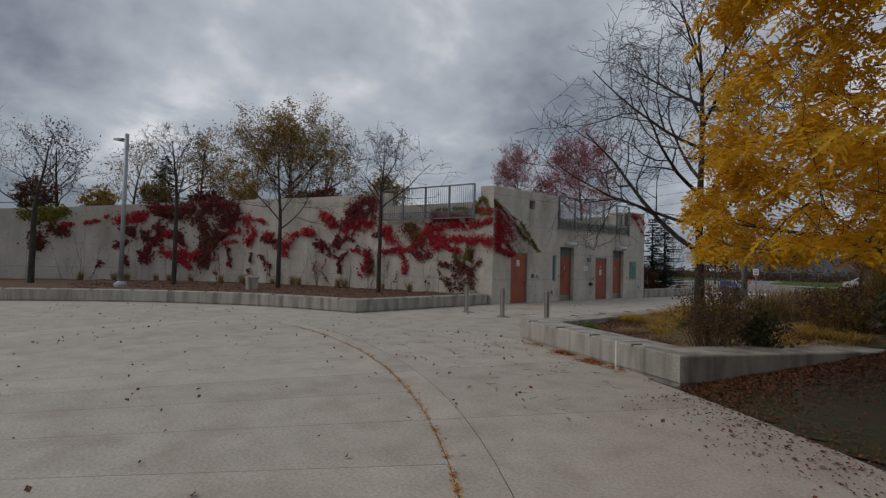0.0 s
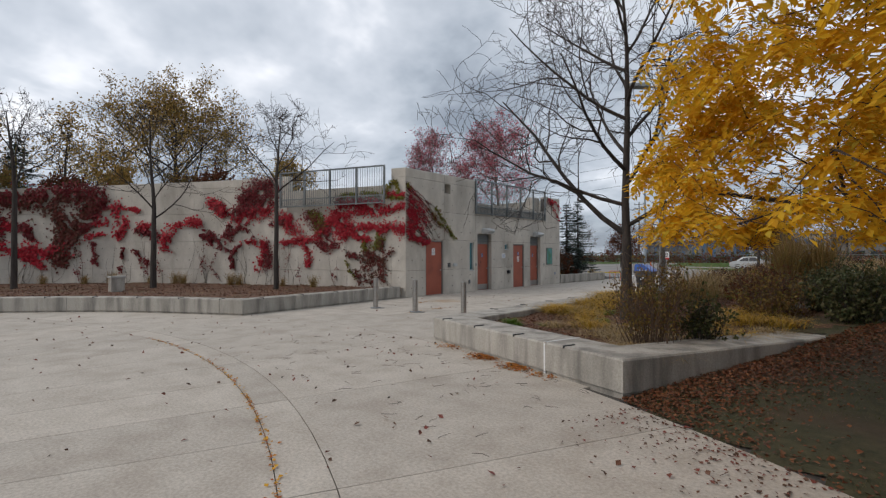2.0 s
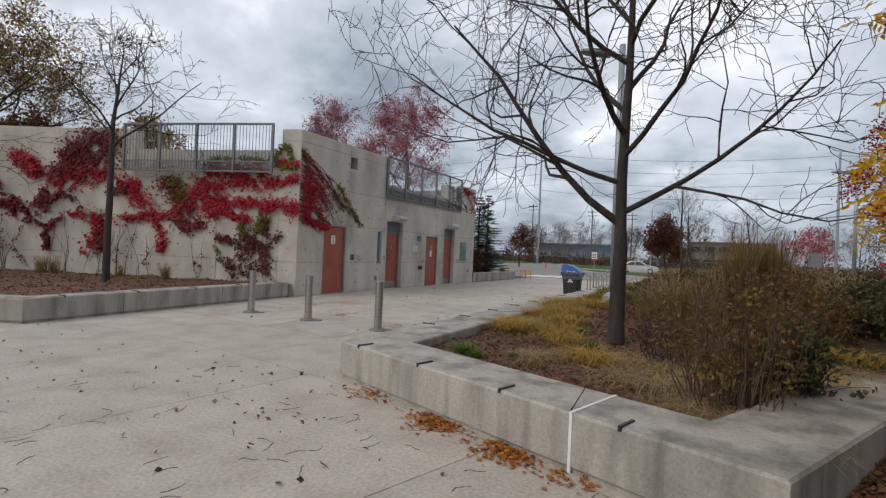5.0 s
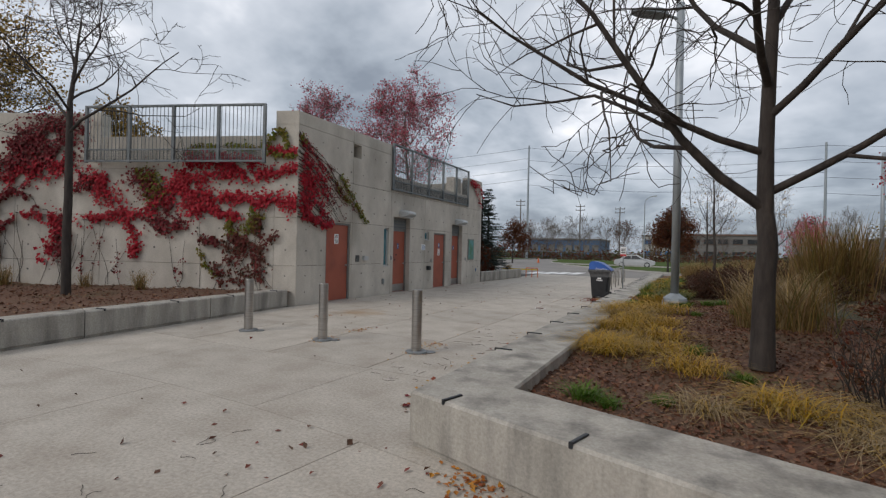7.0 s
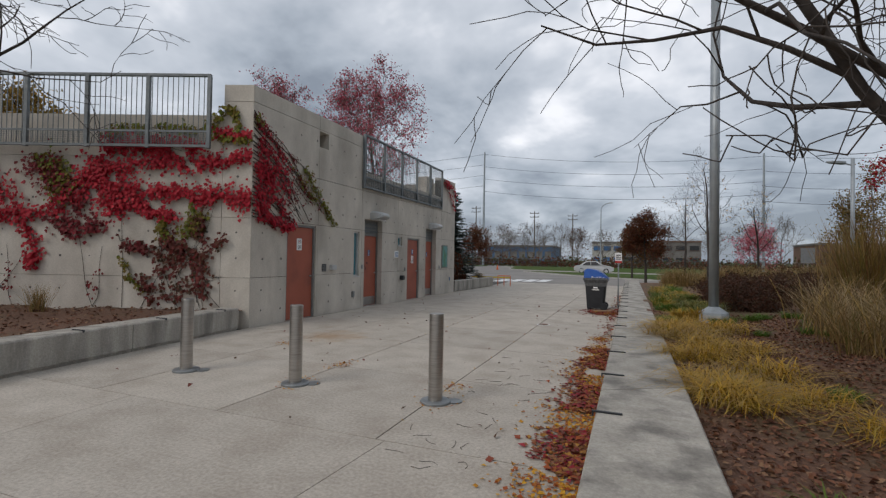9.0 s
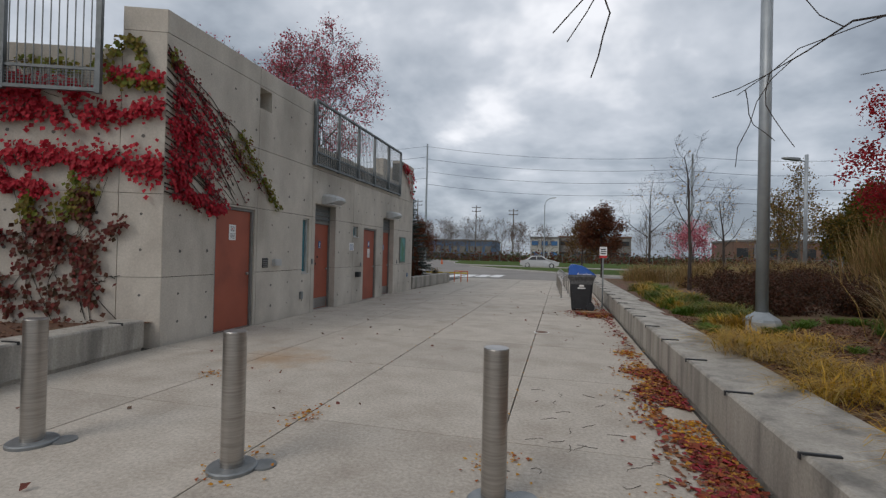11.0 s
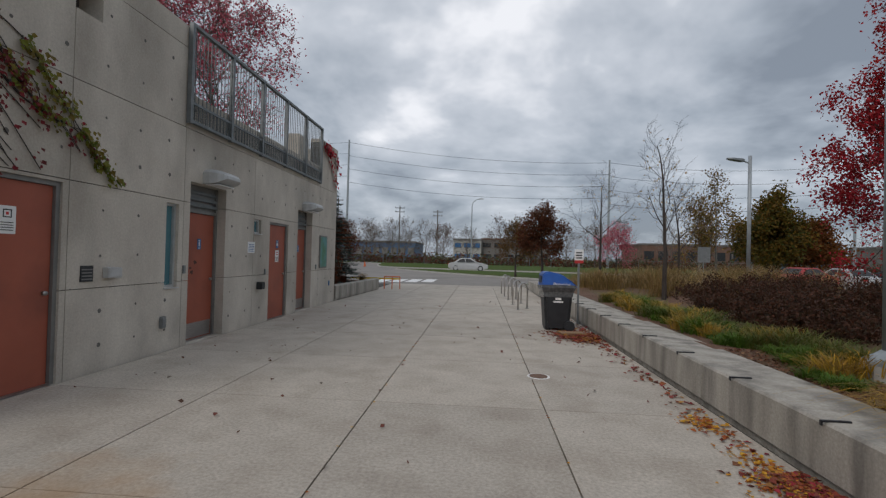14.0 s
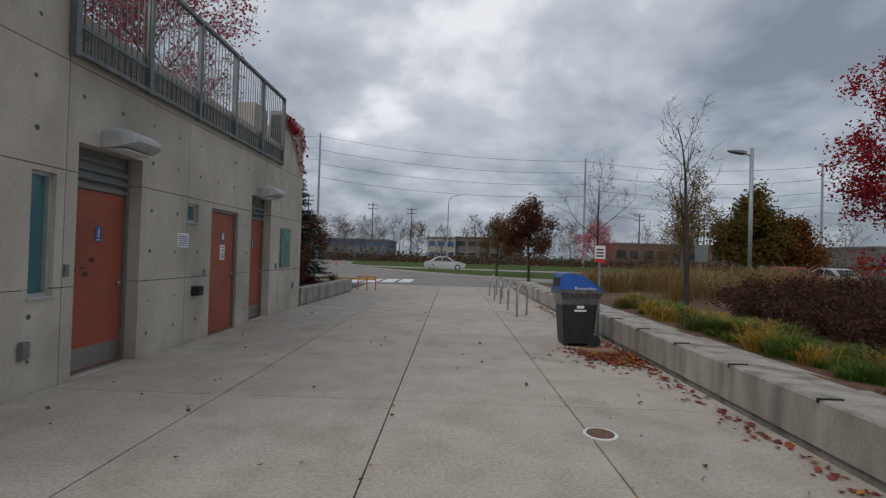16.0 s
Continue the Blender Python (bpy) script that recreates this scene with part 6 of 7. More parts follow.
strip += [(7.2 + rl.gauss(0, 1.0), -6.6 + rl.gauss(0, 0.7)) for _ in range(60)]
strip = [p for p in strip if side(PL_B, PL_F, *p) < -0.1 or p[0] < 6.9]
litter("dry_leaves", L_BROWN, strip, 0.055, lambda x, y: 0.0, 7, "scattered dry brown leaves on the paving", 0.7)
strip = []
while len(strip) < 1100:
    t = abs(rl.gauss(0, 1.0))
    a = radians(rl.uniform(52, 66))
    r = R_EDGE - abs(rl.gauss(0, 0.5))
    strip.append((CX + r * math.cos(a), CY + r * math.sin(a)))
litter("fallen_leaflets", L_BROWN, strip, 0.035, flat0, 8, "dark leaflets at the edge of the paving", 0.4)
strip = []
d2 = Vector(PL_E) - Vector(PL_F)
w2 = Vector((d2.y, -d2.x)).normalized()
for _ in range(8000):
    q = Vector(PL_F) + d2 * rl.uniform(-0.05, 1.25) + w2 * (abs(rl.gauss(0, 0.55)) + 0.02)
    strip.append((q.x, q.y))
for _ in range(1700):
    a = radians(rl.uniform(40, 66))
    r = R_EDGE + abs(rl.gauss(0, 0.35))
    strip.append((CX + r * math.cos(a), CY + r * math.sin(a)))
strip += [(rl.uniform(11.5, 19), rl.uniform(-11, 1)) for _ in range(500)]
strip = [p for p in strip if in_lawn(*p) and math.hypot(p[0] - CX, p[1] - CY) > R_EDGE - 0.1]
litter("fallen_leaves", L_RUST, strip, 0.042, lambda x, y: ground_z(x, y) - 0.005 + 0.02 * noise.noise((x * 0.8, y * 0.8, 0)), 9, "rust-red fallen leaves on the lawn", 0.5)
chips = [(rl.uniform(7.7, 12.5), rl.uniform(-6.6, 3.5)) for _ in range(38000)]
chips = [p for p in chips if in_bed(*p) and side(PL_B, PL_F, *p) > 2.8]
litter("bark_chips", M_CHIP, chips, 0.042, bed_z, 10, "brown bark chips covering the bed", 0.5)
chips = []
while len(chips) < 9000:
    p = (rl.uniform(-14, 0.3), rl.uniform(-14, -0.2))
    if in_left_bed(*p):
        chips.append(p)
litter("bark_chips", M_CHIP, chips, 0.06, lambda x, y: 0.36 + 0.05 * noise.noise((x, y, 5)), 11, "brown bark chips and leaves in the bed", 0.6)
tw = Tubes()
for _ in range(150):
    x, y = (rl.uniform(5.4, 6.9), rl.uniform(-4.4, -0.5)) if rl.random() < 0.4 else (rl.uniform(5, 11), rl.uniform(-9.5, -6.2))
    a = rl.uniform(0, 6.28)
    pts = [Vector((x, y, 0.004))]
    for k in range(4):
        a += rl.gauss(0, 0.5)
        pts.append(pts[-1] + Vector((math.cos(a), math.sin(a), 0)) * 0.04)
    tw.add(pts, 0.0025, 0.0015, 3)
o = tw.done("twig_litter", M_BARK)
tagged(o, "thin brown leaf stalks strewn on the paving", "twigs", kind="stuff")
# grass blades of the lawn
bl = Leaves()
for _ in range(16000):
    x, y = rl.uniform(11.3, 17), rl.uniform(-10.5, -1)
    if in_lawn(x, y) and math.hypot(x - CX, y - CY) > R_EDGE + 0.1 and noise.noise((x * 0.9, y * 0.9, 6)) > -0.05:
        a = rl.uniform(0, 6.28)
        bl.add((x, y, ground_z(x, y) - 0.02), (math.cos(a) * 0.6, math.sin(a) * 0.6, 1), (1, 0, 0), rl.uniform(0.03, 0.08), 0.008)
tagged(bl.done("lawn_grass", leafmat("lawn_blades", [(0.05, 0.07, 0.015), (0.09, 0.10, 0.03), (0.16, 0.13, 0.05)], 0.2)), "short thin lawn grass", "grass", kind="stuff")

# ---- spruce and planting past the building ----


def spruce(at, h, r, seed, label):
    rng = random.Random(seed)
    root = holder("spruce_tree", at)
    part("trunk", rod([(0, 0, -0.1), (0, 0, h * 0.96)], [0.13, 0.015], 8), M_BARK, root)
    tb, lv = Tubes(), Leaves()
    z = 0.25
    while z < h - 0.1:
        rr = r * (1 - z / h) ** 0.85
        for k in range(max(5, int(12 * rr / r))):
            a = rng.uniform(0, 6.28)
            L = rr * rng.uniform(0.75, 1.12) + 0.06
            o = Vector((math.cos(a), math.sin(a), 0))
            pts = [Vector((0, 0, z)) + o * L * t + Vector((0, 0, L * (-0.28 * t + 0.22 * t * t))) for t in (0, 0.33, 0.66, 1)]
            tb.add(pts, 0.018, 0.004, 4)
            for _ in range(int(26 * L) + 6):
                t = rng.uniform(0.12, 1)
                i = min(2, int(t * 3))
                c = pts[i].lerp(pts[i + 1], t * 3 - i)
                s = Vector((-o.y, o.x, 0)) * rng.choice((-1, 1))
                lv.add(c, o * 0.6 + s * rng.uniform(0.3, 1) + Vector((0, 0, rng.uniform(-0.5, 0.15))), (0, 0, 1), 0.30 * (1.1 - 0.5 * t), 0.075, 0.1)
        z += 0.17
    tb.done("branchwork", M_BARK, root)
    lv.done("crown", L_SPRUCE, root)
    return tagged(root, label, "tree")


spruce((-3.0, 20.4, -0.1), 5.9, 1.75, 3, "dark blue-green spruce beyond the building")
spruce((-1.7, 16.2, 0.1), 5.0, 1.5, 5, "dark blue-green spruce beside the building's end")
ew, _, _ = seat_wall("end_wall", [(0.05, 12.1), (0.18, 15.0), (0.26, 17.6)], -0.05, 0.48, 0.3, "low concrete wall past the building", [2.4, 4.8])
tagged(obj("end_bed_ground", prism([(0.0, 12.1), (0.12, 15), (0.2, 17.55), (-9, 21.5), (-9, 12.1)], -0.1, 0.36), M_SOIL), "bed of mulch past the building", "ground", kind="structure")
dr2 = [tuft("dry_grass", L_DKRED if k else L_TALL, 0.5, 0.3, 150, 190 + k, 0.3, "dry rust-brown grass past the building", 0.012) for k in range(2)]
scatter(dr2, [(rl.uniform(-2.2, -0.2), rl.uniform(13, 17.2)) for _ in range(16)], lambda x, y: 0.36, "dry grasses past the building")
shrub("shrub", (-1.0, 14.2, 0.34), 1.6, 1.6, 1.9, 1600, 0.1, L_DKRED, 71, "bronze-red shrub at the building's end", 50, 0.1, 0.3)
tree("crab_apple_tree", (-11.5, 50, -0.1), 4.4, 1.0, 0.1, 2.0, 58, "small round red-brown tree on the verge", M_BARK, L_DKRED, 0.2, 4000, limbs=12, lift=0.7, levels=3)

# ---- barrier and cone ----
M_ORANGE = mat("orange_plastic", (0.55, 0.10, 0.015), (0.65, 0.14, 0.025), 5, 0.5)
M_YELLOW = mat("yellow_tape", (0.60, 0.42, 0.03), (0.70, 0.50, 0.05), 5, 0.5)
br = holder("barrier", (0.75, 18.1, 0))
for x in (-0.35, 0.0, 0.35):
    part("post", rod([(x, 0, 0), (x, 0, 0.55)], 0.022, 8), M_ORANGE, br)
part("top_bar", rod([(-0.35, 0, 0.55), (0.35, 0, 0.55)], 0.022, 8), M_ORANGE, br)
part("tape", box(-1.9, -0.006, 0.42, 0.35, 0.006, 0.49), M_YELLOW, br, "sagging yellow tape")
tagged(br, "orange barrier frame with yellow tape", "barrier")
cn = holder("traffic_cone", (-10.2, 57.5, -0.06))
part("base", box(-0.2, -0.2, 0, 0.2, 0.2, 0.04, 0.01), M_ORANGE, cn)
part("cone", rod([(0, 0, 0.04), (0, 0, 0.72)], [0.15, 0.03], 14), M_ORANGE, cn)
tagged(cn, "orange traffic cone on the road", "traffic cone")

# ---- kerbs, islands, markings ----


def island(name, poly, label):
    k = 0.16
    tagged(obj(name + "_kerb", prism(poly, -0.12, 0.06, bevel=0.02), M_KERB), "pale concrete kerb of a grass island", "kerb", kind="structure")
    tagged(obj(name, prism(shrink(poly, k), 0.0, 0.075), M_GRASS), label, "ground", kind="structure")


def blob(pts, n=5):
    return [tuple(p) for p in smooth_line(pts + [pts[0]], n)[:-1]]


island("grass_island", blob([(-4.6, 48.6), (2.5, 39), (10.6, 32), (22, 30.5), (30, 34), (30, 44), (10, 47), (2, 48.6)]), "mown green grass island in the car park")
island("tree_island", blob([(7.0, 24.4), (8.6, 22.9), (20, 22.9), (21, 25), (19, 27), (9, 26.4)]), "small grass island at the end of the paving")
island("verge", blob([(-60, 66), (-30, 64), (-21, 66), (-19, 74), (-22, 84), (-60, 84)]), "green grass verge along the drive")
island("far_verge", blob([(-12, 76), (-8, 58), (2, 54), (20, 53), (60, 54), (60, 86), (-10, 86)]), "green grass verge along the street")
for k in range(4):
    tagged(obj("road_marking", box(-1.6 + 0.9 * k, 24.0 + 0.5 * k, -0.061, -0.9 + 0.9 * k, 27.5 + 0.5 * k, -0.055), M_WHITE), "worn white crossing bar on the asphalt", "road marking", kind="structure")

# ---- cars ----


def car(at, rz, paint, label):
    root = holder("car", at, rz)
    bm = bmesh.new()
    prof = [(-2.2, 0.35), (-2.22, 0.62), (-2.1, 0.86), (-1.55, 0.93), (-0.95, 1.38), (-0.5, 1.45), (0.3, 1.44), (1.0, 0.98), (1.9, 0.84), (2.2, 0.66), (2.22, 0.35), (1.75, 0.22), (-1.75, 0.22)]
    A = [bm.verts.new((x, -0.84 + (0.16 if z > 1.2 else 0), z)) for x, z in prof]
    B = [bm.verts.new((x, 0.84 - (0.16 if z > 1.2 else 0), z)) for x, z in prof]
    bm.faces.new(A)
    bm.faces.new(B[::-1])
    for k in range(len(prof)):
        j = (k + 1) % len(prof)
        bm.faces.new((A[k], A[j], B[j], B[k]))
    bmesh.ops.bevel(bm, geom=[e for e in bm.edges], offset=0.04, segments=2, affect="EDGES")
    body = part("body", bm, paint, root)
    for y in (-1, 1):
        for xs_ in (((-1.25, 0.96), (-0.85, 1.30), (-0.35, 1.37), (-0.35, 0.97)), ((-0.28, 0.97), (-0.28, 1.37), (0.25, 1.36), (0.78, 0.99))):
            bm = bmesh.new()
            vs = [bm.verts.new((x, y * (0.852 - (0.15 * max(0, (z - 0.95) / 0.45))), z)) for x, z in xs_]
            f = bm.faces.new(vs)
            r = bmesh.ops.extrude_face_region(bm, geom=[f])
            for v in r["geom"]:
                if isinstance(v, bmesh.types.BMVert):
                    v.co.y += y * 0.012
            part("side_window", bm, M_BLACK, body)
    for x0, z0, x1, z1 in ((-1.5, 0.97, -1.0, 1.35), (0.98, 1.0, 0.36, 1.42)):
        bm = bmesh.new()
        dz = 0.02
        vs = [bm.verts.new(v) for v in ((x0, -0.7, z0 + dz), (x0, 0.7, z0 + dz), (x1, 0.6, z1 + dz), (x1, -0.6, z1 + dz))]
        bm.faces.new(vs)
        part("windscreen", bm, M_BLACK, body)
    for x in (-1.35, 1.38):
        for y in (-0.74, 0.74):
            w = part("wheel", rod([(x, y - 0.1, 0.31), (x, y + 0.1, 0.31)], 0.31, 20), M_BLACK, root)
            part("rim", rod([(x, y - 0.108, 0.31), (x, y + 0.108, 0.31)], 0.19, 14), M_LAMP, w)
    for y in (-0.62, 0.62):
        part("headlight", box(2.14, y - 0.16, 0.62, 2.215, y + 0.16, 0.74, 0.02), M_WHITE, root)
        part("tail_light", box(-2.235, y - 0.16, 0.66, -2.15, y + 0.16, 0.82, 0.02), M_RED, root)
    return tagged(root, label, "car", "parked cars")


P_SILVER = mat("silver_paint", (0.42, 0.43, 0.44), (0.48, 0.49, 0.50), 3, 0.35, metal=0.1)
P_WHITE = mat("white_car_paint", (0.66, 0.67, 0.68), (0.72, 0.73, 0.74), 3, 0.3)
P_RED = mat("red_car_paint", (0.34, 0.02, 0.025), (0.40, 0.03, 0.03), 3, 0.3)
P_GREY = mat("dark_car_paint", (0.05, 0.055, 0.06), (0.08, 0.085, 0.09), 3, 0.3, metal=0.3)
car((3.3, 50.5, -0.06), 2, P_SILVER, "silver saloon car parked on the drive")
for x, y, rz, p, lab in ((26.5, 31.0, 20, P_RED, "red car in the car park"), (31.5, 30.0, 95, P_GREY, "dark grey car in the car park"), (33.6, 28.5, 95, P_WHITE, "white car in the car park"), (35.8, 31.5, 95, P_WHITE, "white car in the car park"), (38.2, 30, 95, P_GREY, "dark grey car in the car park"), (29.4, 31.5, 95, P_SILVER, "silver car in the car park")):
    car((x, y, -0.06), rz, p, lab)

# ---- far trees, buildings and lines ----
tree("round_tree", (32.1, 45, -0.1), 6.0, 0.9, 0.16, 3.4, 61, "broad tree in dense green turning to gold", M_BARK, L_ROUND, 0.30, 17000, limbs=18, lift=0.5, kids=6, levels=3)
tree("round_tree", (35.6, 44, -0.1), 4.4, 0.8, 0.14, 2.4, 62, "broad tree with dense orange-brown leaves", M_BARK, leafmat("rust_leaves", [(0.13, 0.045, 0.012), (0.2, 0.07, 0.015), (0.08, 0.045, 0.012)]), 0.28, 9000, limbs=16, lift=0.5, kids=6, levels=3)
tree("poplar_tree", (26.0, 42, -0.1), 9.0, 1.2, 0.12, 2.4, 63, "slim half-bare tree with yellow-green leaves", M_BARKL, L_SHRUB, 0.18, 2600, limbs=12, lift=1.8, levels=3)
tree("poplar_tree", (23.6, 40, -0.1), 6.0, 0.8, 0.12, 2.4, 64, "slim half-bare tree with yellow-green leaves", M_BARKL, L_SHRUB, 0.18, 3000, limbs=12, lift=1.6, levels=3)
tree("maple_tree", (20.0, 52, -0.1), 4.4, 0.9, 0.1, 2.2, 65, "small scarlet maple beyond the tall grass", M_BARK, L_PINK, 0.18, 2400, limbs=12, lift=1.0, levels=3)
M_FAR = mat("far_bark", (0.10, 0.085, 0.075), (0.17, 0.14, 0.12), 3, 1.0)
for k, (x, y, h, w) in enumerate(((-23, 94, 6, 4), (-17, 93, 6, 4), (-11, 94, 6.5, 4.5), (-3, 94, 6, 4), (2, 96, 6, 4), (22, 94, 6, 4), (28, 95, 7, 4), (42, 94, 6, 4), (-26, 96, 8, 4), (-20, 98, 7.5, 4), (-14, 97, 7.5, 4.5), (-7, 98, 7, 4), (9, 98, 8.5, 4), (15, 99, 8, 4.4), (34, 100, 8, 5), (50, 98, 7, 5), (64, 97, 8, 5), (80, 92, 8, 5), (94, 84, 8, 5), (-40, 98, 8, 5))):
    tree("bare_tree", (x, y, -0.1), h, 0.8, 0.14, w, 100 + k, "far bare tree behind the street", M_FAR, L_DKRED if k % 3 == 0 else None, 0.25, 700 if k % 3 == 0 else 0, limbs=12, lift=1.0, levels=3, twig=6, kids=6)
for k, (x, y, h, w, lv_, n) in enumerate(((-31, -15, 6.0, 3.4, L_DKRED, 500), (-34, -10, 5.5, 3.4, L_OLIVE, 900), (-30, -20, 6.5, 4.0, None, 0), (-27, -6, 5.6, 3.0, L_OLIVE, 1500), (-33, -3, 5.5, 3.5, L_OLIVE, 2500), (-15.0, 3.5, 2.8, 2.0, L_OLIVE, 1800), (-25, -26, 6, 4, None, 0))):
    tree("bank_tree", (x, y, berm_h(x, y) - 0.1), h, 0.8, 0.13, w, 140 + k, "thin tree on the bank behind the wall", M_BARK, lv_, 0.18, n, limbs=10, lift=0.8, levels=3, twig=2, kids=6)
for k, q in enumerate((8.5, 11.0, 13.2, 15.5, 18.0, 20.4, 23.0, 25.5)):
    p, _, _ = on_vine(q, 0, -2.0 - 0.5 * (k % 3))
    shrub("bank_shrub", (p.x, p.y, berm_h(p.x, p.y) - 0.1), 2.8, 2.0, (1.5, 2.3, 1.8, 2.6)[k % 4], 3000, 0.13, (L_OLIVE, L_DKRED, L_SHRUB)[k % 3], 160 + k, "loose turning shrub on the bank behind the wall", 60, 0.05, 0.35)
spruce((-27.5, -8.5, 4.6), 5.0, 2.2, 9, "golden-tipped conifer on the bank")
bpy.data.objects["spruce_tree.002"].children[-1].data.materials[0] = L_OLIVE
hl = Leaves()
rh = random.Random(8)
for _ in range(7500):
    x = rh.uniform(-70, 110)
    hl.rnd(Vector((x, 90 + rh.gauss(0, 1.4), abs(rh.gauss(0.7, 0.6)) + 0.5 * noise.noise((x * 0.2, 0, 0)))), 0.55, rh)
tagged(hl.done("far_bushes", L_DKRED), "far brown bushes along the street fence", "bushes", kind="stuff")
hl = Leaves()
for _ in range(7500):
    x = rh.uniform(-70, 110)
    hl.rnd(Vector((x, 91.5 + rh.gauss(0, 1.4), abs(rh.gauss(0.7, 0.6)) + 0.6 * noise.noise((x * 0.16, 4, 0)))), 0.55, rh)
tagged(hl.done("far_bushes", L_DKGRN), "far dark green bushes along the street fence", "bushes", kind="stuff")

# chain-link street fence
fn = holder("street_fence", (0, 87.5, -0.1))
for k in range(46):
    part("post", rod([(-70 + 4 * k, 0, 0), (-70 + 4 * k, 0, 1.7)], 0.04, 6), M_FENCE, fn)
part("top_rail", rod([(-70, 0, 1.7), (110, 0, 1.7)], 0.035, 6), M_FENCE, fn)
bm = bmesh.new()
for k in range(8):
    box(-70, -0.006, 0.15 + 0.19 * k, 110, 0.006, 0.165 + 0.19 * k, bm=bm)
part("wire_mesh", bm, M_FENCE, fn)
tagged(fn, "long dark chain-link fence along the street", "fence")


def far_building(at, w, d, h, wallm, bandm, rows, cols, label, roofm):
    root = holder("far_building", at)
    part("wall", box(-w / 2, 0, 0, w / 2, d, h), wallm, root)
    part("roof", box(-w / 2 - 0.2, -0.2, h, w / 2 + 0.2, d + 0.2, h + 0.5), roofm, root)
    for r in range(rows):
        for c in range(cols):
            x0 = -w / 2 + w * (c + 0.15) / cols
            z0 = h * (r + 0.35) / rows
            win = part("window", box(x0, -0.12, z0, x0 + w * 0.7 / cols, -0.02, z0 + h * 0.38 / rows), bandm, root)
            part("sill", box(x0, -0.2, z0 - 0.12, x0 + w * 0.7 / cols, -0.02, z0 - 0.02), roofm, win)
    return tagged(root, label, "building")


M_BLDBLUE = mat("blue_cladding", (0.05, 0.10, 0.18), (0.07, 0.13, 0.23), 0.5, 0.6)
M_BLDGREY = mat("grey_cladding", (0.13, 0.12, 0.115), (0.19, 0.18, 0.17), 0.5, 0.8)
M_BLDBROWN = mat("brown_brick", (0.13, 0.075, 0.055), (0.19, 0.11, 0.08), 0.6, 0.9)
far_building((-27, 140, -0.1), 24, 20, 5.4, M_BLDBLUE, M_BLDGREY, 1, 9, "long blue warehouse beyond the street", M_BLDGREY)
far_building((0.5, 150, -0.1), 9, 20, 7.0, M_KERB, M_SIGNBLUE, 2, 3, "white office block beyond the street", M_BLDGREY)
far_building((16, 152, -0.1), 22, 20, 7.4, M_BLDGREY, M_BLACK, 2, 6, "dark grey factory beyond the street", M_BLDBROWN)
far_building((72, 140, -0.1), 40, 20, 6.5, M_BLDBROWN, M_BLACK, 1, 10, "brown brick works beyond the street", M_BLDGREY)
far_building((118, 105, -0.1), 40, 20, 6.0, M_BLDGREY, M_SIGNBLUE, 1, 10, "grey works beyond the car park", M_BLDGREY)
far_building((62, 84, -0.1), 9, 6, 5.2, mat("teal_metal", (0.03, 0.07, 0.10), (0.05, 0.10, 0.13), 1, 0.6), M_BLDGREY, 2, 3, "dark teal container stack beyond the car park", M_BLACK)


def utility_pole(at, h, r, arms, label, steel=False):
    root = holder("utility_pole", at)
    part("pole", rod([(0, 0, 0), (0, 0, h)], [r, r * 0.6], 10), M_POLE if steel else M_BARKL, root)
    for z in arms:
        part("cross_arm", box(-1.1, -0.07, h - z - 0.07, 1.1, 0.07, h - z + 0.07), M_BARKL, root)
        for x in (-1.0, 1.0):
            part("insulator", rod([(x, 0, h - z + 0.07), (x, 0, h - z + 0.32)], 0.05, 6), M_FENCE, root)
    return tagged(root, label, "utility pole", "poles along the street")


PT = [(-21.5, 88, 24.0), (28.5, 88, 20.5), (66, 80, 19.0), (104, 66, 18.0)]
for x, y, h in PT:
    utility_pole((x, y, -0.1), h, 0.26, (), "tall grey power line pole along the street", True)
for x, y, h in ((-14, 105, 13), (-5.5, 108, 12.5), (-27, 100, 14), (45, 104, 12), (57, 100, 12)):
    utility_pole((x, y, -0.1), h, 0.18, (0.5, 1.4), "wooden utility pole with cross arms along the street")
for j in range(4):
    for (xa, ya, ha), (xb, yb, hb) in zip([(-90, 96, 26)] + PT, PT + [(150, 40, 18)]):
        za, zb = ha - 0.6 - 2.6 * j, hb - 0.6 - 2.2 * j
        pts = [(xa + (xb - xa) * t, ya + (yb - ya) * t, za + (zb - za) * t - 1.3 * 4 * t * (1 - t)) for t in (k / 12 for k in range(13))]
        o = obj("power_cable", rod(pts, 0.028, 5), M_BLACK)
        tagged(o, "thin black power cable strung between poles", "cable", "cables along the street")
for x, y, h, s in ((3.4, 62, 9.6, 1), (-28, 70, 9.0, -1), (47, 66, 9.0, -1), (30.5, 44.5, 7.0, 1), (60, 60, 9.5, 1)):
    r = holder("street_lamp", (x, y, -0.1))
    part("pole", rod([(0, 0, 0), (0, 0, h - 1.0), (0.12 * s, 0, h - 0.5), (0.6 * s, 0, h - 0.1), (1.3 * s, 0, h)], [0.09, 0.06, 0.05, 0.045, 0.04], 8), M_POLE, r)
    part("lamp_head", box(1.2 * s - 0.3, -0.12, h - 0.06, 1.2 * s + 0.35, 0.12, h + 0.05, 0.02), M_LAMP, r)
    tagged(r, "grey street lamp with a curved arm", "street lamp", "street lamps")
r = holder("sign_post", (15.6, 21.5, -0.1))
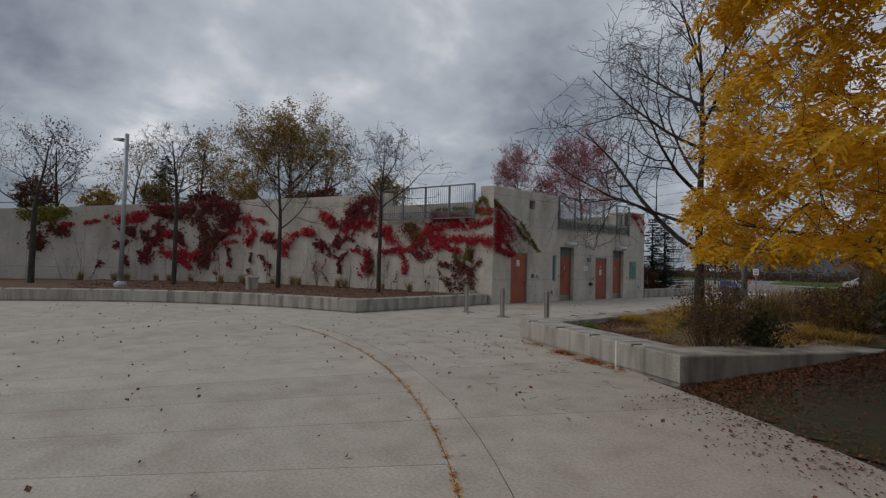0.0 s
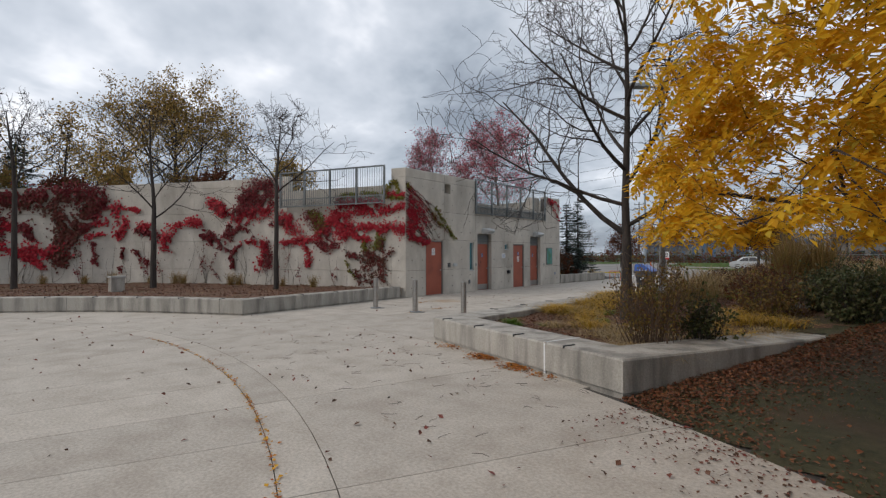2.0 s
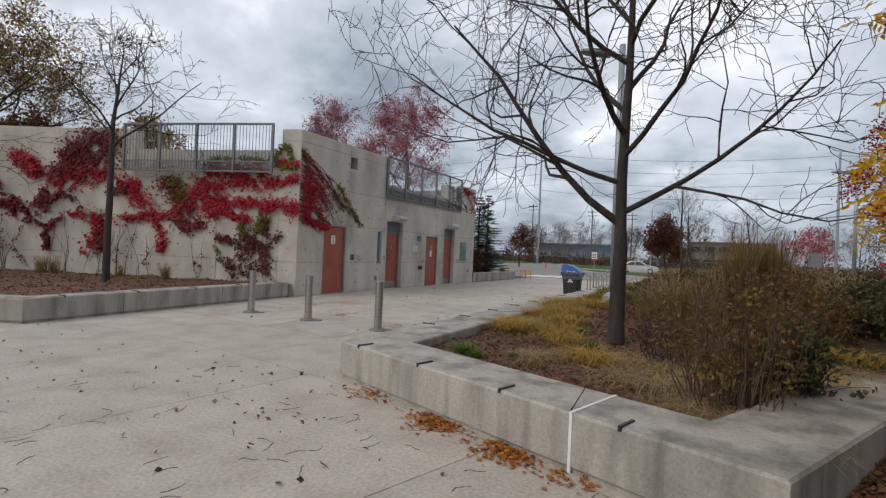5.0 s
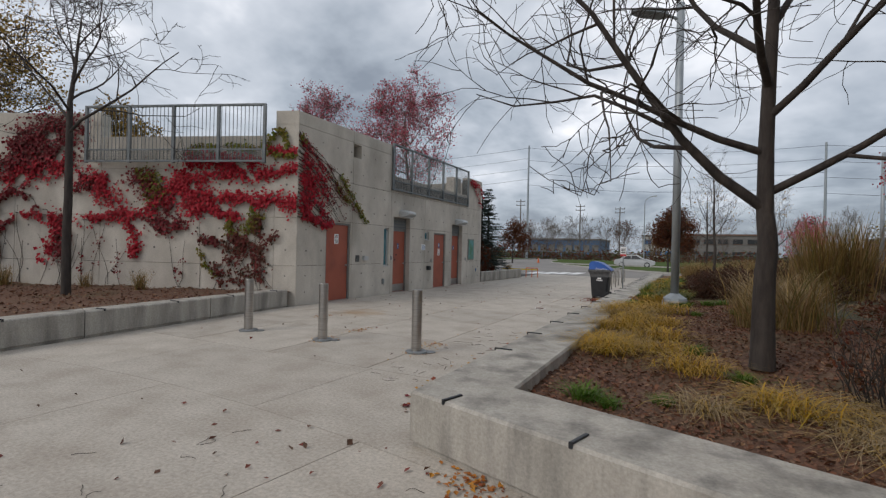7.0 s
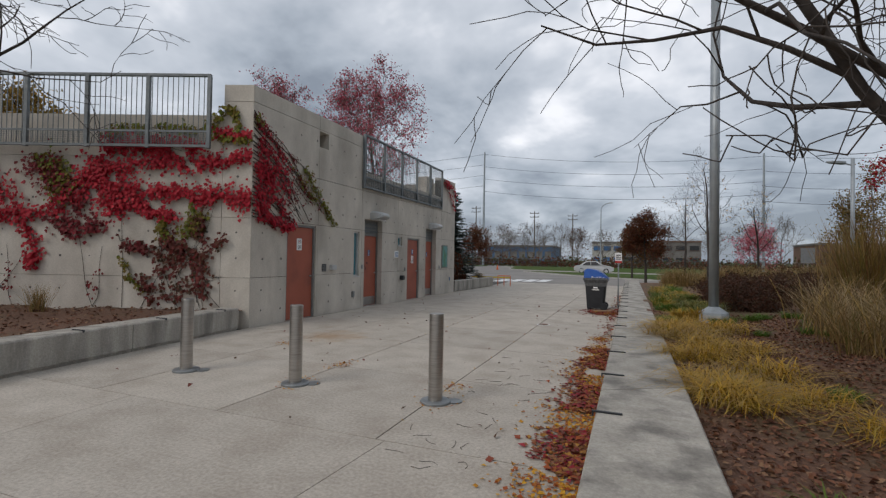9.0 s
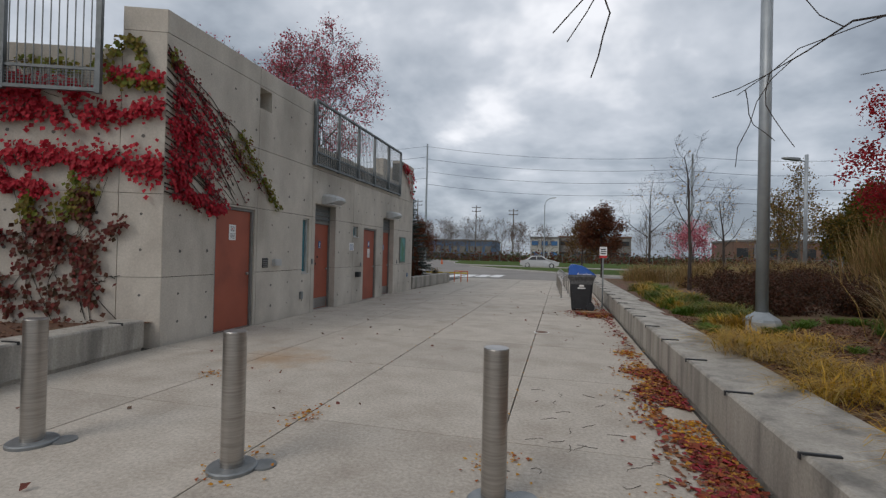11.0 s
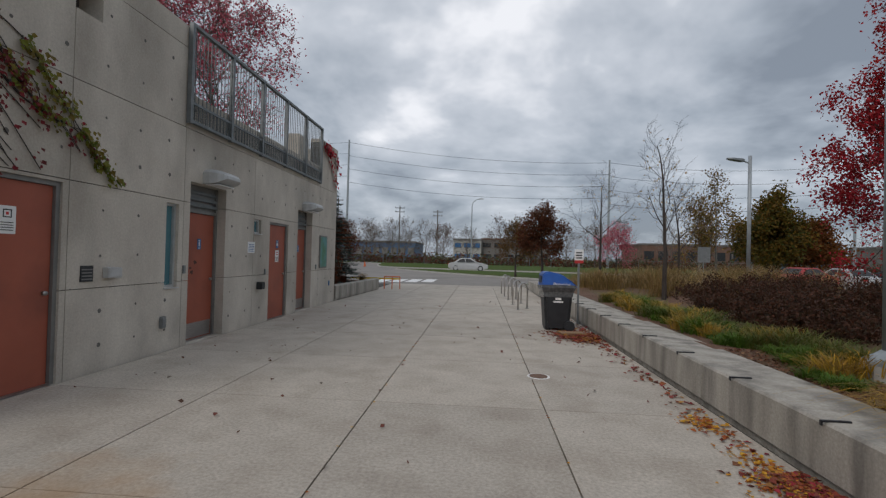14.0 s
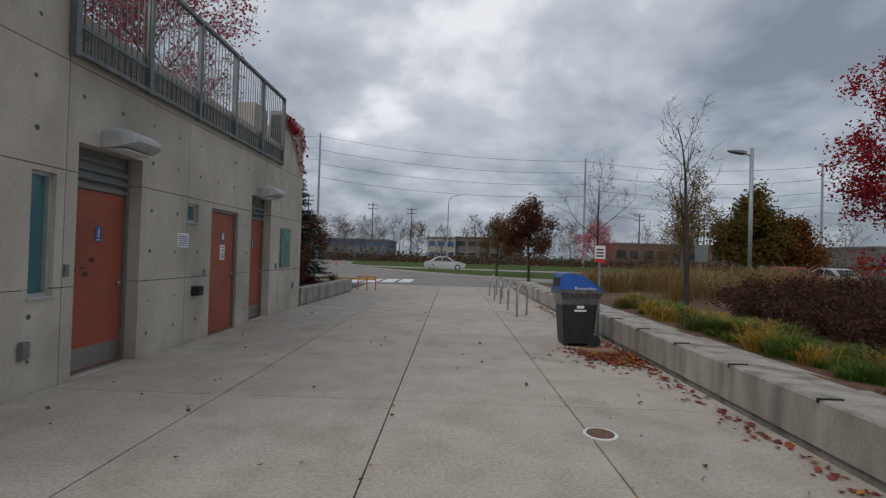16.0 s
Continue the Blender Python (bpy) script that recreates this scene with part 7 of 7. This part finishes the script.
part("post", rod([(0, 0, 0), (0, 0, 2.4)], 0.03, 8), M_GALV, r)
part("sign_board", box(-0.3, -0.045, 1.65, 0.3, -0.032, 2.4, 0.004), M_GALV, r)
tagged(r, "back of a grey sign on a steel post", "sign")
r = holder("boulder", (-1.8, 19.6, 0.3))
bm = bmesh.new()
bmesh.ops.create_icosphere(bm, subdivisions=3, radius=0.5)
for v in bm.verts:
    v.co *= 1 + 0.35 * noise.noise(v.co * 1.7)
    v.co.z *= 0.55
part("stone", bm, M_KERB, r)
tagged(r, "pale limestone boulder in the bed", "boulder")

# ---- paving slabs ----
xs, ys = [0.02, 1.8, 3.55, 5.3, 7.0], [-4.1 + 2.07 * k for k in range(14)]
ys[-1] = 22.35
for x0, x1 in zip(xs, xs[1:]):
    for y0, y1 in zip(ys, ys[1:]):
        slab([(x0 + 0.007, y0 + 0.005), (x1 - 0.007, y0 + 0.005), (x1 - 0.007, y1 - 0.005), (x0 + 0.007, y1 - 0.005)])


def arc_cell(r0, r1, a0, a1, n=4):
    pts = [(CX + r0 * math.cos(a0 + (a1 - a0) * k / n), CY + r0 * math.sin(a0 + (a1 - a0) * k / n)) for k in range(n + 1)]
    return pts + [(CX + r1 * math.cos(a1 + (a0 - a1) * k / n), CY + r1 * math.sin(a1 + (a0 - a1) * k / n)) for k in range(n + 1)]


def ring(r0, r1, pitch, gap, first=64.26, lo=-60, hi=240):
    k0, k1 = int((lo - first) / pitch), int((hi - first) / pitch)
    for k in range(k0, k1):
        g = math.degrees(gap / r1)
        poly = arc_cell(r0 + gap, r1 - gap, radians(first + k * pitch + g), radians(first + (k + 1) * pitch - g))
        poly = clip(poly, 0, -1, 4.105)
        if len(poly) > 2:
            slab(poly)


ring(R_OUT, R_EDGE, 8.7, 0.004)
ring(R_EDGE, 23.0, 8.7, 0.004, first=64.26 + 4.35, lo=68, hi=200)
ring(R_IN, R_OUT, 8.7, 0.006)
ring(8.0, R_IN, 4.35, 0.004)
ring(0.5, 8.0, 17.4, 0.004)
